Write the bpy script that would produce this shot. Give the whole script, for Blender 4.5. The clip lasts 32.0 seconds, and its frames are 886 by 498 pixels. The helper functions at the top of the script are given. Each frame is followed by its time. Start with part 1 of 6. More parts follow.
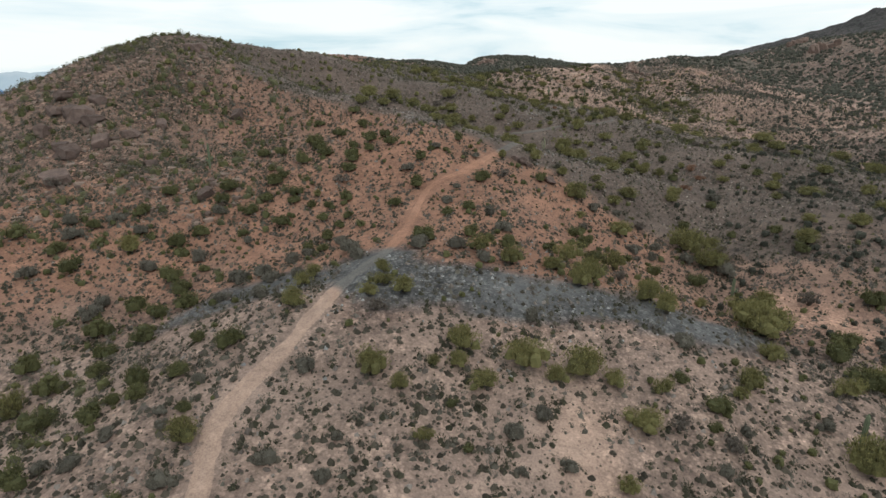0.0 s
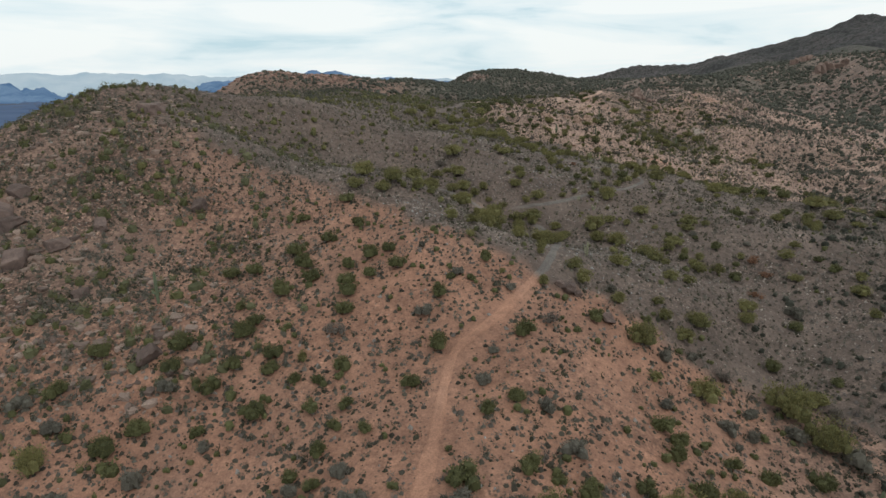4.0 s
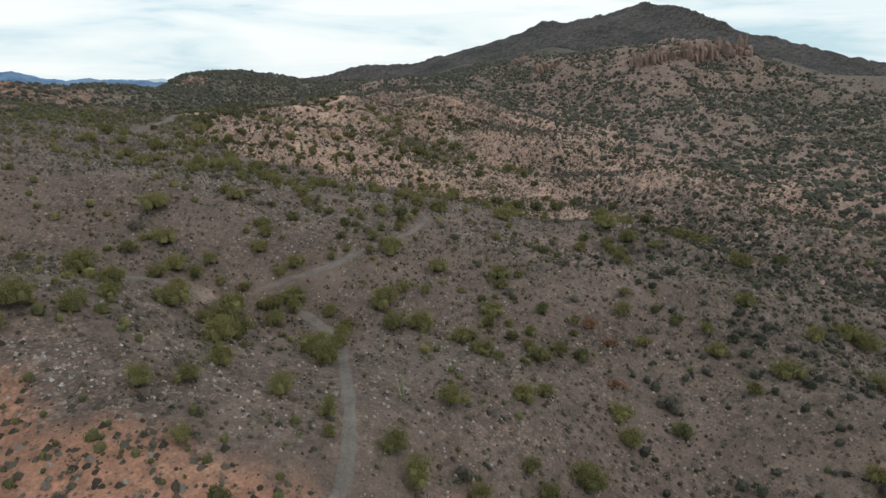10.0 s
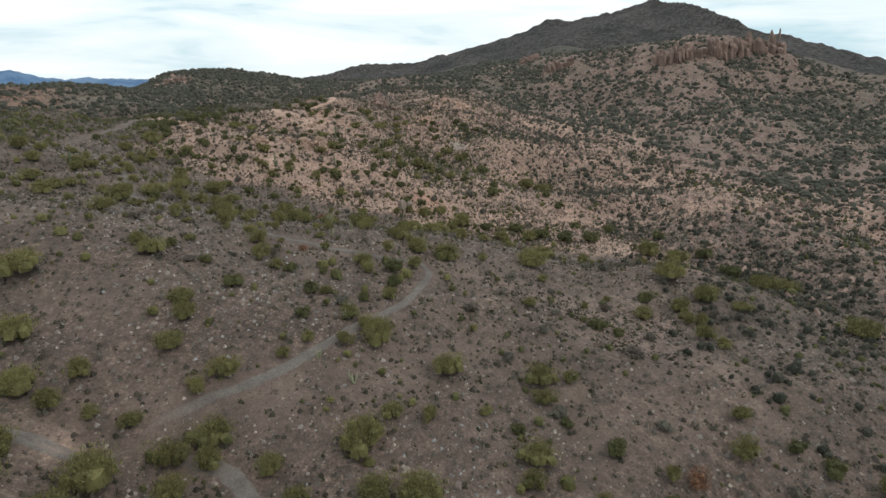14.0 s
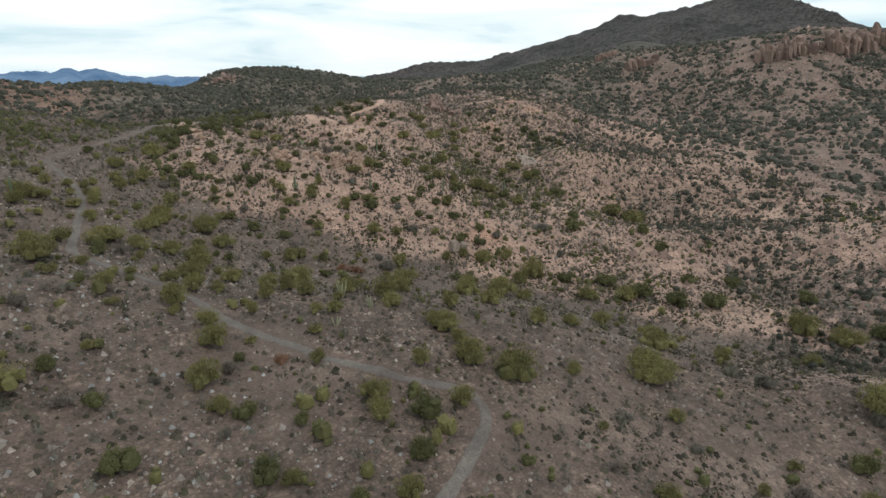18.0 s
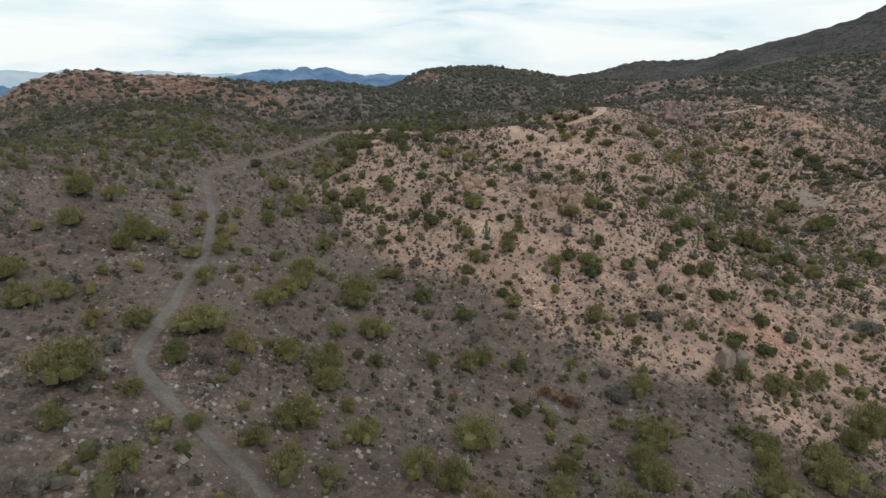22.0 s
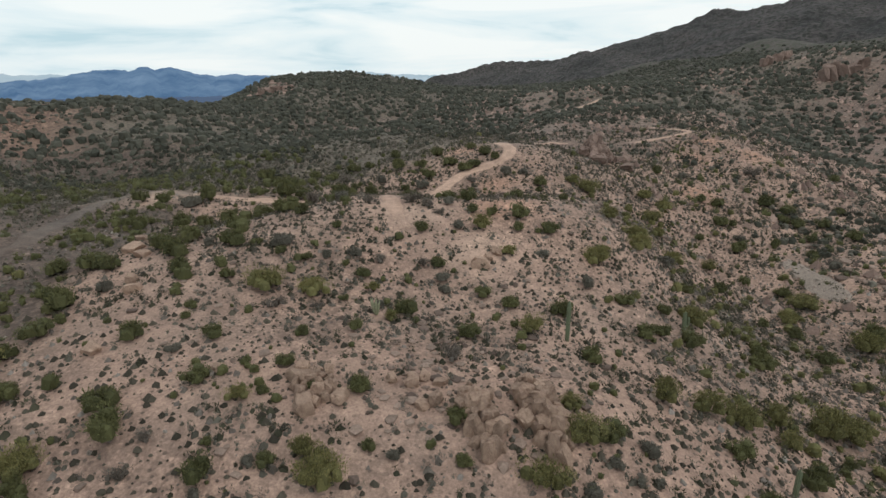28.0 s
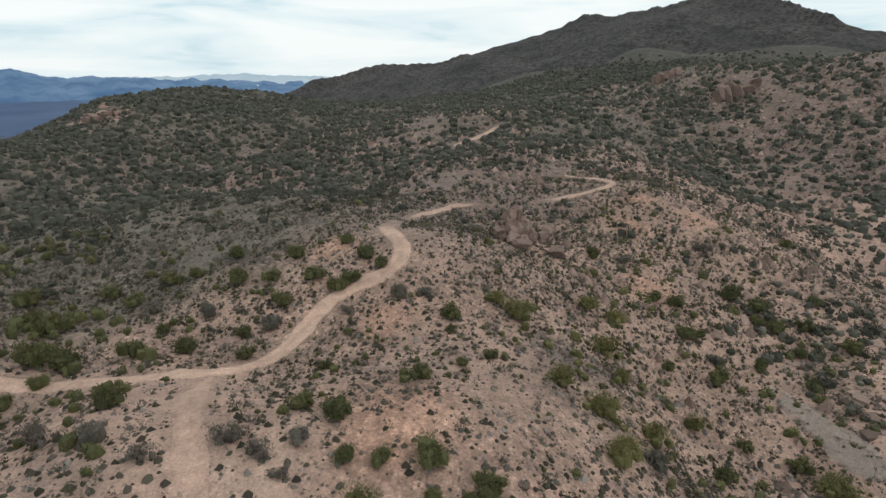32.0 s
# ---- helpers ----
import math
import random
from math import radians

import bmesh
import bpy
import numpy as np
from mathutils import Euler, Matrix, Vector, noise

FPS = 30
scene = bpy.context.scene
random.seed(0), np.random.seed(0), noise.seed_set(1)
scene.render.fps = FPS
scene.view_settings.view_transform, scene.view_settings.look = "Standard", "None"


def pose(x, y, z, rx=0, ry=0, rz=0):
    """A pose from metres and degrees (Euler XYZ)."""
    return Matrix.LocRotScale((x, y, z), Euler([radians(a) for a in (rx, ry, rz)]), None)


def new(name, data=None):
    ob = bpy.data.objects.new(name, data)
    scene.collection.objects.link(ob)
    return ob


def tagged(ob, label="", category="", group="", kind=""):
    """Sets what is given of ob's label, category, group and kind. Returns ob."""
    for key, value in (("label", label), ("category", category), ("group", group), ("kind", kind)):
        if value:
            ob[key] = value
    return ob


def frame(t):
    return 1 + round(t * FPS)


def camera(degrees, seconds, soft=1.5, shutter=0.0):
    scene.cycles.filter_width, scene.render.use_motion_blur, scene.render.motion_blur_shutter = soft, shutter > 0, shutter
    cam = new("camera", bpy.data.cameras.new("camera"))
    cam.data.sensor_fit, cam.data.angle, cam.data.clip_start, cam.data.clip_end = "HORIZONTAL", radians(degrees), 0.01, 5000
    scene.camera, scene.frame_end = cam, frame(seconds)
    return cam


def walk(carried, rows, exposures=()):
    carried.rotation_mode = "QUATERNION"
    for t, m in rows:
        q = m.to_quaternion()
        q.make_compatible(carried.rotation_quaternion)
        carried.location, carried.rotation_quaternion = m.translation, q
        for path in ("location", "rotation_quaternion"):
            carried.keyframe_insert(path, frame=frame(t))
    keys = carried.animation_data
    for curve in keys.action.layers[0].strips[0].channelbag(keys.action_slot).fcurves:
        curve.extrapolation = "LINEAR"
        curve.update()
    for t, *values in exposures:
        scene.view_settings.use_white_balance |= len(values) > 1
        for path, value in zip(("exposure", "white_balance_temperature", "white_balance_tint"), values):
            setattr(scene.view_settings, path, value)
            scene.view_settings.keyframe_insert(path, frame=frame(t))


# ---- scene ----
cam = camera(74.5, 32.0)
METRES, EYE, TILT, LEAN, TURN = 260.0, 45.0, -17.5, 0.0, 0.0
ROWS = [
    (0.0, 0.0, 0.0, 0.0, 0.0, 0.0, -0.0),
    (0.5, -0.002, 0.0115, 0.0095, -0.01, -0.01, -0.0),
    (1.0, -0.0042, 0.0227, 0.0188, -0.04, -0.01, -0.01),
    (1.5, -0.0066, 0.0338, 0.0282, 0.24, -0.01, -0.11),
    (2.0, -0.0089, 0.0447, 0.0377, 0.3, -0.01, -0.15),
    (2.5, -0.0115, 0.0553, 0.047, 0.27, -0.01, -0.17),
    (4.5, -0.021, 0.0964, 0.0817, -4.15, -0.01, 1.27),
    (5.0, -0.0228, 0.1072, 0.0865, -10.24, -0.18, 3.24),
    (5.5, -0.0242, 0.1174, 0.0904, -15.26, -0.54, 4.77),
    (6.0, -0.0248, 0.1286, 0.0935, -16.24, -0.61, 5.02),
    (6.5, -0.0238, 0.1398, 0.097, -16.23, -0.63, 5.03),
    (7.0, -0.0218, 0.1518, 0.1009, -16.22, -0.65, 5.04),
    (7.5, -0.0188, 0.1641, 0.1048, -16.97, -0.74, 5.28),
    (8.0, -0.0155, 0.1768, 0.1087, -19.52, -1.05, 6.01),
    (8.5, -0.0111, 0.1896, 0.1125, -21.37, -1.26, 6.56),
    (9.0, -0.0059, 0.2026, 0.1164, -23.96, -1.59, 7.32),
    (9.5, -0.0002, 0.2161, 0.1204, -25.74, -1.84, 7.78),
    (10.0, 0.0062, 0.2292, 0.1244, -25.73, -1.84, 7.77),
    (10.5, 0.0128, 0.2426, 0.1284, -25.71, -1.84, 7.77),
    (11.0, 0.0195, 0.2561, 0.1323, -25.69, -1.84, 7.76),
    (11.5, 0.0262, 0.2698, 0.1362, -25.68, -1.83, 7.75),
    (12.0, 0.0326, 0.2834, 0.1398, -25.66, -1.84, 7.72),
    (12.5, 0.0392, 0.2969, 0.1436, -25.64, -1.85, 7.7),
    (13.0, 0.0456, 0.3105, 0.1476, -25.63, -1.85, 7.68),
    (13.5, 0.052, 0.3242, 0.1516, -25.61, -1.86, 7.66),
    (14.0, 0.0584, 0.338, 0.1556, -25.6, -1.86, 7.65),
    (14.5, 0.0651, 0.352, 0.1596, -25.59, -1.85, 7.63),
    (16.5, 0.094, 0.4078, 0.1769, -25.45, -1.97, 7.69),
    (17.0, 0.1009, 0.4218, 0.181, -25.45, -1.97, 7.69),
    (17.5, 0.1074, 0.4365, 0.1853, -23.96, -1.78, 7.28),
    (18.0, 0.113, 0.4512, 0.1898, -19.75, -1.33, 6.07),
    (18.5, 0.1176, 0.4663, 0.1945, -15.55, -0.95, 4.77),
    (19.0, 0.1213, 0.482, 0.1991, -11.52, -0.68, 3.54),
    (19.5, 0.1239, 0.4977, 0.2038, -7.61, -0.48, 2.38),
    (20.0, 0.1252, 0.5138, 0.2088, -3.74, -0.36, 1.17),
    (20.5, 0.1261, 0.5298, 0.2139, -1.64, -0.32, 0.52),
    (21.0, 0.1266, 0.5444, 0.2189, -1.63, -0.35, 0.53),
    (21.5, 0.127, 0.5603, 0.2242, -1.61, -0.37, 0.54),
    (22.0, 0.1275, 0.5762, 0.229, -1.6, -0.36, 0.57),
    (22.5, 0.1282, 0.5922, 0.2338, -1.58, -0.36, 0.56),
    (23.0, 0.1288, 0.6085, 0.2386, -1.57, -0.36, 0.56),
    (23.5, 0.1296, 0.6245, 0.2444, -1.54, -0.37, 0.56),
    (24.0, 0.1306, 0.6401, 0.2504, -1.99, -0.4, 0.71),
    (24.5, 0.1317, 0.656, 0.2568, -3.1, -0.41, 1.04),
    (26.5, 0.1397, 0.717, 0.2816, -9.98, -0.71, 3.17),
    (27.0, 0.1436, 0.7323, 0.2877, -12.19, -0.84, 3.84),
    (27.5, 0.1481, 0.7473, 0.2944, -13.39, -0.94, 4.21),
    (28.0, 0.1529, 0.7621, 0.3011, -14.06, -0.98, 4.44),
    (28.5, 0.1578, 0.7766, 0.3086, -14.61, -1.07, 4.6),
    (29.0, 0.163, 0.7909, 0.3168, -15.08, -1.12, 4.77),
    (29.5, 0.1682, 0.8052, 0.3251, -15.59, -1.17, 4.91),
    (30.0, 0.1738, 0.8194, 0.3333, -16.07, -1.22, 5.04),
    (30.5, 0.1796, 0.8334, 0.3415, -17.79, -1.4, 5.55),
    (31.0, 0.186, 0.8473, 0.3493, -20.36, -1.64, 6.3),
    (31.5, 0.1929, 0.8609, 0.357, -22.63, -1.89, 6.93),
    (32.0, 0.2003, 0.8743, 0.3647, -24.76, -2.13, 7.51),
]
walk(cam, [(t, pose(0, 0, EYE, TILT, LEAN, TURN) @ pose(METRES * x, METRES * y, METRES * z, 90 + pitch, roll, yaw)) for t, x, y, z, yaw, pitch, roll in ROWS],
     exposures=[(0.0, -0.06), (2.0, -0.08), (5.0, -0.18), (7.0, -0.15), (10.0, -0.07), (13.0, 0.0), (18.0, 0.01), (21.0, -0.07), (24.0, -0.14), (29.0, -0.15), (32.0, -0.12)])

# ---- light ----
SUN_ELEVATION, SUN_TURN = 52.0, 150.0
world = bpy.data.worlds.new("overcast_sky")
scene.world = world
world.use_nodes = True
wt = world.node_tree
wt.nodes.clear()


def wnode(kind, **given):
    n = wt.nodes.new(kind)
    for key, value in given.items():
        n.inputs[key.replace("_", " ")].default_value = value
    return n


sky = wt.nodes.new("ShaderNodeTexSky")
sky.sky_type, sky.sun_disc = "NISHITA", False
sky.sun_elevation, sky.sun_rotation = radians(SUN_ELEVATION), radians(SUN_TURN)
blue = wnode("ShaderNodeBackground", Strength=0.11)
wt.links.new(sky.outputs[0], blue.inputs[0])
where = wt.nodes.new("ShaderNodeTexCoord")
stretch = wnode("ShaderNodeMapping", Scale=(1.6, 1.6, 11.0), Location=(0.4, 0.1, 0.0))
wt.links.new(where.outputs["Generated"], stretch.inputs[0])
streaks = wnode("ShaderNodeTexNoise", Scale=1.7, Detail=6.0, Roughness=0.55, Distortion=0.4)
wt.links.new(stretch.outputs[0], streaks.inputs["Vector"])
veil = wt.nodes.new("ShaderNodeValToRGB")
veil.color_ramp.elements[0].position, veil.color_ramp.elements[0].color = 0.34, (0.55, 0.74, 0.82, 1)
veil.color_ramp.elements[1].position, veil.color_ramp.elements[1].color = 0.58, (0.95, 1.0, 0.995, 1)
thin = veil.color_ramp.elements.new(0.44)
thin.color = (0.78, 0.90, 0.94, 1)
wt.links.new(streaks.outputs[0], veil.inputs[0])
cloud = wnode("ShaderNodeBackground", Strength=1.1)
wt.links.new(veil.outputs[0], cloud.inputs[0])
cover = wnode("ShaderNodeMixShader", Fac=0.93)
wt.links.new(blue.outputs[0], cover.inputs[1])
wt.links.new(cloud.outputs[0], cover.inputs[2])
wout = wt.nodes.new("ShaderNodeOutputWorld")
wt.links.new(cover.outputs[0], wout.inputs[0])

sun = new("sun", bpy.data.lights.new("sun", "SUN"))
sun.data.energy, sun.data.angle, sun.data.color = 0.9, radians(14), (1.0, 0.96, 0.91)
sun.matrix_world = pose(0, 0, 300, 90 - SUN_ELEVATION, 0, 180 - SUN_TURN)


# ---- small tools ----
def hash2(i, j, seed):
    v = np.sin(i * 127.1 + j * 311.7 + seed * 74.7) * 43758.5453
    return v - np.floor(v)


def value_noise(x, y, seed=0):
    i, j = np.floor(x), np.floor(y)
    u, v = x - i, y - j
    u, v = u * u * (3 - 2 * u), v * v * (3 - 2 * v)
    low = hash2(i, j, seed) * (1 - u) + hash2(i + 1, j, seed) * u
    high = hash2(i, j + 1, seed) * (1 - u) + hash2(i + 1, j + 1, seed) * u
    return (low * (1 - v) + high * v) * 2 - 1


def fbm(x, y, octaves=4, seed=0, gain=0.5):
    total, size = 0.0, 1.0
    for k in range(octaves):
        total = total + size * value_noise(x * 2.03 ** k, y * 2.03 ** k, seed + k)
        size *= gain
    return total


def step(a, b, v):
    u = np.clip((v - a) / (b - a), 0, 1)
    return u * u * (3 - 2 * u)


def mesh_from(name, verts, faces, mat=None, smooth=False, floats=None, colours=None):
    """A mesh from arrays; every face has the same number of corners."""
    me = bpy.data.meshes.new(name)
    count, corners = faces.shape
    me.vertices.add(len(verts))
    me.vertices.foreach_set("co", np.asarray(verts, np.float32).ravel())
    me.loops.add(count * corners)
    me.loops.foreach_set("vertex_index", np.asarray(faces, np.int32).ravel())
    me.polygons.add(count)
    me.polygons.foreach_set("loop_start", np.arange(0, count * corners, corners, dtype=np.int32))
    me.polygons.foreach_set("use_smooth", np.full(count, smooth, bool))
    for key, values in (floats or {}).items():
        at = me.attributes.new(key, "FLOAT", "POINT")
        at.data.foreach_set("value", np.asarray(values, np.float32))
    for key, values in (colours or {}).items():
        at = me.color_attributes.new(key, "FLOAT_COLOR", "POINT")
        rgba = np.ones((len(verts), 4), np.float32)
        rgba[:, :3] = values
        at.data.foreach_set("color", rgba.ravel())
    me.update(calc_edges=True)
    if mat:
        me.materials.append(mat)
    return me


def part(name, bm, material, parent, label=""):
    """One mesh object under a thing or a part, from a bmesh or a mesh."""
    if isinstance(bm, bmesh.types.BMesh):
        me = bpy.data.meshes.new(name)
        bm.to_mesh(me)
        bm.free()
        me.materials.append(material)
    else:
        me = bm
    ob = new(name, me)
    ob.parent = parent
    return tagged(ob, label)


# ---- materials ----
def shader(name, roughness=0.9):
    mat = bpy.data.materials.new(name)
    mat.use_nodes = True
    tree = mat.node_tree
    b = tree.nodes["Principled BSDF"]
    b.inputs["Roughness"].default_value = roughness
    b.inputs["Specular IOR Level"].default_value = 0.25
    return mat, tree, b


def node(tree, kind, **given):
    n = tree.nodes.new(kind)
    for key, value in given.items():
        n.inputs[key.replace("_", " ")].default_value = value
    return n


def mix(tree, how, a, b, fac=1.0):
    n = tree.nodes.new("ShaderNodeMix")
    n.data_type, n.blend_type = "RGBA", how
    for socket, value in ((n.inputs[0], fac), (n.inputs[6], a), (n.inputs[7], b)):
        if isinstance(value, bpy.types.NodeSocket):
            tree.links.new(value, socket)
        elif isinstance(value, tuple):
            socket.default_value = (*value, 1)
        else:
            socket.default_value = value
    return n.outputs[2]


def ramp(tree, source, *stops):
    n = tree.nodes.new("ShaderNodeValToRGB")
    while len(n.color_ramp.elements) < len(stops):
        n.color_ramp.elements.new(0.5)
    for e, (at, v) in zip(n.color_ramp.elements, stops):
        e.position = at
        e.color = (*v, 1) if isinstance(v, tuple) else (v, v, v, 1)
    tree.links.new(source, n.inputs[0])
    return n.outputs[0]


def noise_of(tree, scale, detail=4.0, rough=0.6, vector=None, kind="ShaderNodeTexNoise"):
    n = node(tree, kind, Scale=scale)
    if kind == "ShaderNodeTexNoise":
        n.inputs["Detail"].default_value, n.inputs["Roughness"].default_value = detail, rough
    if vector is None:
        vector = tree.nodes.new("ShaderNodeTexCoord").outputs["Object"]
    tree.links.new(vector, n.inputs["Vector"])
    return n.outputs[0]


def bump(tree, b, height, strength, distance):
    n = node(tree, "ShaderNodeBump", Strength=strength, Distance=distance)
    tree.links.new(height, n.inputs["Height"])
    tree.links.new(n.outputs[0], b.inputs["Normal"])


def soil_material(name, pebbles=1.0):
    """Soil whose colour follows the plan of soils, with stains, grit and pebbles; far scrub as specks."""
    mat, tree, b = shader(name, 0.95)
    at = tree.nodes.new("ShaderNodeAttribute")
    at.attribute_name = "soil"
    big = noise_of(tree, 0.16, 5.0, 0.65)
    mid = noise_of(tree, 0.9, 6.0, 0.7)
    fine = noise_of(tree, 6.0, 3.0, 0.7)
    c = mix(tree, "MULTIPLY", at.outputs["Color"], ramp(tree, big, (0.3, (0.74, 0.72, 0.72)), (0.7, (1.2, 1.18, 1.16))))
    c = mix(tree, "MULTIPLY", c, ramp(tree, mid, (0.32, (0.78, 0.78, 0.79)), (0.68, (1.16, 1.15, 1.14))))
    c = mix(tree, "MULTIPLY", c, ramp(tree, fine, (0.35, 0.78), (0.65, 1.15)))
    grit = noise_of(tree, 2.4, kind="ShaderNodeTexVoronoi")
    c = mix(tree, "MULTIPLY", c, ramp(tree, grit, (0.1, (0.62, 0.6, 0.6)), (0.28, (1.0, 1.0, 1.0))), 0.55 * pebbles)
    if pebbles > 0.5:
        at2 = tree.nodes.new("ShaderNodeAttribute")
        at2.attribute_name = "stony"
        for size, strength in ((1.3, 0.75), (3.4, 0.95)):
            cells = node(tree, "ShaderNodeTexVoronoi", Scale=size)
            tree.links.new(tree.nodes.new("ShaderNodeTexCoord").outputs["Object"], cells.inputs["Vector"])
            each = ramp(tree, cells.outputs["Color"], (0.1, (0.52, 0.51, 0.52)), (0.5, (1.0, 0.99, 0.98)), (0.9, (1.7, 1.66, 1.62)))
            each = mix(tree, "MULTIPLY", each, ramp(tree, cells.outputs["Distance"], (0.1, 1.18), (0.42, 0.95), (0.6, 0.6)))
            n = tree.nodes.new("ShaderNodeMath")
            n.operation = "MULTIPLY"
            tree.links.new(at2.outputs["Fac"], n.inputs[0])
            n.inputs[1].default_value = strength
            c = mix(tree, "MULTIPLY", c, each, n.outputs[0])
        litter = noise_of(tree, 1.9, kind="ShaderNodeTexVoronoi")
        where_litter = ramp(tree, noise_of(tree, 0.5, 3.0), (0.42, 0.0), (0.56, 0.7))
        n = tree.nodes.new("ShaderNodeMath")
        n.operation = "MULTIPLY"
        tree.links.new(ramp(tree, litter, (0.22, 1.0), (0.30, 0.0)), n.inputs[0])
        tree.links.new(where_litter, n.inputs[1])
        c = mix(tree, "MIX", c, (0.06, 0.05, 0.04), n.outputs[0])
    far = tree.nodes.new("ShaderNodeAttribute")
    far.attribute_name = "scrub"
    spots = noise_of(tree, 0.27, kind="ShaderNodeTexVoronoi")
    patch = noise_of(tree, 0.018, 5.0, 0.6)
    spot = tree.nodes.new("ShaderNodeMath")
    spot.operation = "MULTIPLY"
    tree.links.new(ramp(tree, spots, (0.34, 1.0), (0.48, 0.0)), spot.inputs[0])
    tree.links.new(far.outputs["Fac"], spot.inputs[1])
    patches = ramp(tree, patch, (0.35, 0.75), (0.65, 1.15))
    c = mix(tree, "MULTIPLY", c, patches, far.outputs["Fac"])
    c = mix(tree, "MIX", c, (0.045, 0.050, 0.030), spot.outputs[0])
    tree.links.new(c, b.inputs["Base Color"])
    bump(tree, b, mid, 0.6, 0.25)
    return mat


def leaf_material(name, dark, light, rough=0.75):
    mat, tree, b = shader(name, rough)
    at = tree.nodes.new("ShaderNodeAttribute")
    at.attribute_name = "tone"
    info = tree.nodes.new("ShaderNodeObjectInfo")
    add = tree.nodes.new("ShaderNodeMath")
    add.operation = "MULTIPLY_ADD"
    add.inputs[1].default_value = 0.35
    tree.links.new(info.outputs["Random"], add.inputs[0])
    tree.links.new(at.outputs["Fac"], add.inputs[2])
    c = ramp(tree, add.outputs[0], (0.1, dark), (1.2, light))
    tree.links.new(c, b.inputs["Base Color"])
    b.inputs["Specular IOR Level"].default_value = 0.15
    return mat


def rock_material(name, dark, light, stain):
    """Weathered rock: mottled, with dark varnish streaks and fine cracks."""
    mat, tree, b = shader(name, 0.9)
    info = tree.nodes.new("ShaderNodeObjectInfo")
    big = noise_of(tree, 2.2, 7.0, 0.7)
    c = ramp(tree, big, (0.3, dark), (0.68, light))
    streak = noise_of(tree, 6.0, 8.0, 0.75)
    c = mix(tree, "MIX", c, stain, ramp(tree, streak, (0.60, 0.0), (0.72, 0.55)))
    crack = node(tree, "ShaderNodeTexVoronoi", Scale=2.6)
    crack.feature = "DISTANCE_TO_EDGE"
    tree.links.new(tree.nodes.new("ShaderNodeTexCoord").outputs["Object"], crack.inputs["Vector"])
    lines = ramp(tree, crack.outputs["Distance"], (0.0, 0.4), (0.03, 1.0))
    c = mix(tree, "MULTIPLY", c, lines, 0.35)
    c = mix(tree, "MULTIPLY", c, ramp(tree, info.outputs["Random"], (0.0, 0.78), (1.0, 1.18)))
    tree.links.new(c, b.inputs["Base Color"])
    bump(tree, b, streak, 0.9, 0.2)
    return mat


def toned_material(name, dark, light, rough=0.92):
    mat, tree, b = shader(name, rough)
    at = tree.nodes.new("ShaderNodeAttribute")
    at.attribute_name = "tone"
    c = ramp(tree, at.outputs["Fac"], (0.0, dark), (1.0, light))
    c = mix(tree, "MULTIPLY", c, ramp(tree, noise_of(tree, 5.0, 4.0), (0.3, 0.75), (0.7, 1.2)))
    tree.links.new(c, b.inputs["Base Color"])
    return mat


SOIL = soil_material("desert_soil")
DUST = soil_material("trail_dust", 0.25)
CREOSOTE = leaf_material("creosote_leaves", (0.062, 0.060, 0.025), (0.215, 0.193, 0.080))
JOJOBA = leaf_material("jojoba_leaves", (0.045, 0.046, 0.020), (0.120, 0.117, 0.050))
FAR_SCRUB = leaf_material("mixed_scrub_leaves", (0.032, 0.033, 0.025), (0.088, 0.085, 0.066))
LOW_DARK = leaf_material("low_dark_leaves", (0.034, 0.033, 0.021), (0.100, 0.091, 0.060))
LOW_OLIVE = leaf_material("dull_olive_leaves", (0.048, 0.050, 0.026), (0.135, 0.130, 0.068))
SAGE = leaf_material("brittlebush_leaves", (0.060, 0.054, 0.043), (0.155, 0.140, 0.112))
DRY = leaf_material("dry_twigs", (0.075, 0.062, 0.052), (0.19, 0.16, 0.135))
RUSTY = leaf_material("rusty_dead_leaves", (0.11, 0.055, 0.035), (0.22, 0.12, 0.075))
TUFT = leaf_material("bursage_tufts", (0.026, 0.022, 0.016), (0.092, 0.078, 0.059))
BARK = toned_material("grey_brown_bark", (0.06, 0.05, 0.04), (0.13, 0.11, 0.09))
CACTUS = toned_material("saguaro_skin", (0.075, 0.095, 0.055), (0.17, 0.19, 0.12), 0.7)
CHOLLA = toned_material("cholla_spines", (0.16, 0.17, 0.10), (0.34, 0.33, 0.22), 0.8)
GRANITE = rock_material("pink_granite", (0.255, 0.165, 0.124), (0.46, 0.32, 0.24), (0.13, 0.095, 0.078))
PALE_ROCK = rock_material("pale_granite", (0.20, 0.158, 0.132), (0.33, 0.262, 0.218), (0.14, 0.11, 0.092))
FIN_ROCK = rock_material("reddish_fin_rock", (0.14, 0.097, 0.080), (0.31, 0.215, 0.178), (0.07, 0.052, 0.045))
DARK_ROCK = rock_material("dark_varnished_rock", (0.085, 0.060, 0.052), (0.18, 0.125, 0.105), (0.06, 0.045, 0.04))
PINK_CRAG = toned_material("pink_crag_rock", (0.15, 0.10, 0.083), (0.44, 0.305, 0.25))
RED_CRAG = toned_material("red_crag_rock", (0.13, 0.080, 0.063), (0.34, 0.212, 0.168))
CRAG = toned_material("broken_rock", (0.100, 0.070, 0.058), (0.31, 0.222, 0.178))
STONE = toned_material("loose_stones", (0.085, 0.066, 0.056), (0.29, 0.25, 0.22))
SHOULDER_STONE = toned_material("shoulder_stones", (0.12, 0.096, 0.082), (0.40, 0.335, 0.288))
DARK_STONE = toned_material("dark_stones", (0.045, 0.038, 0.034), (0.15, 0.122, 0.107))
PALE_STONE = toned_material("pale_stones", (0.17, 0.165, 0.16), (0.38, 0.37, 0.355))

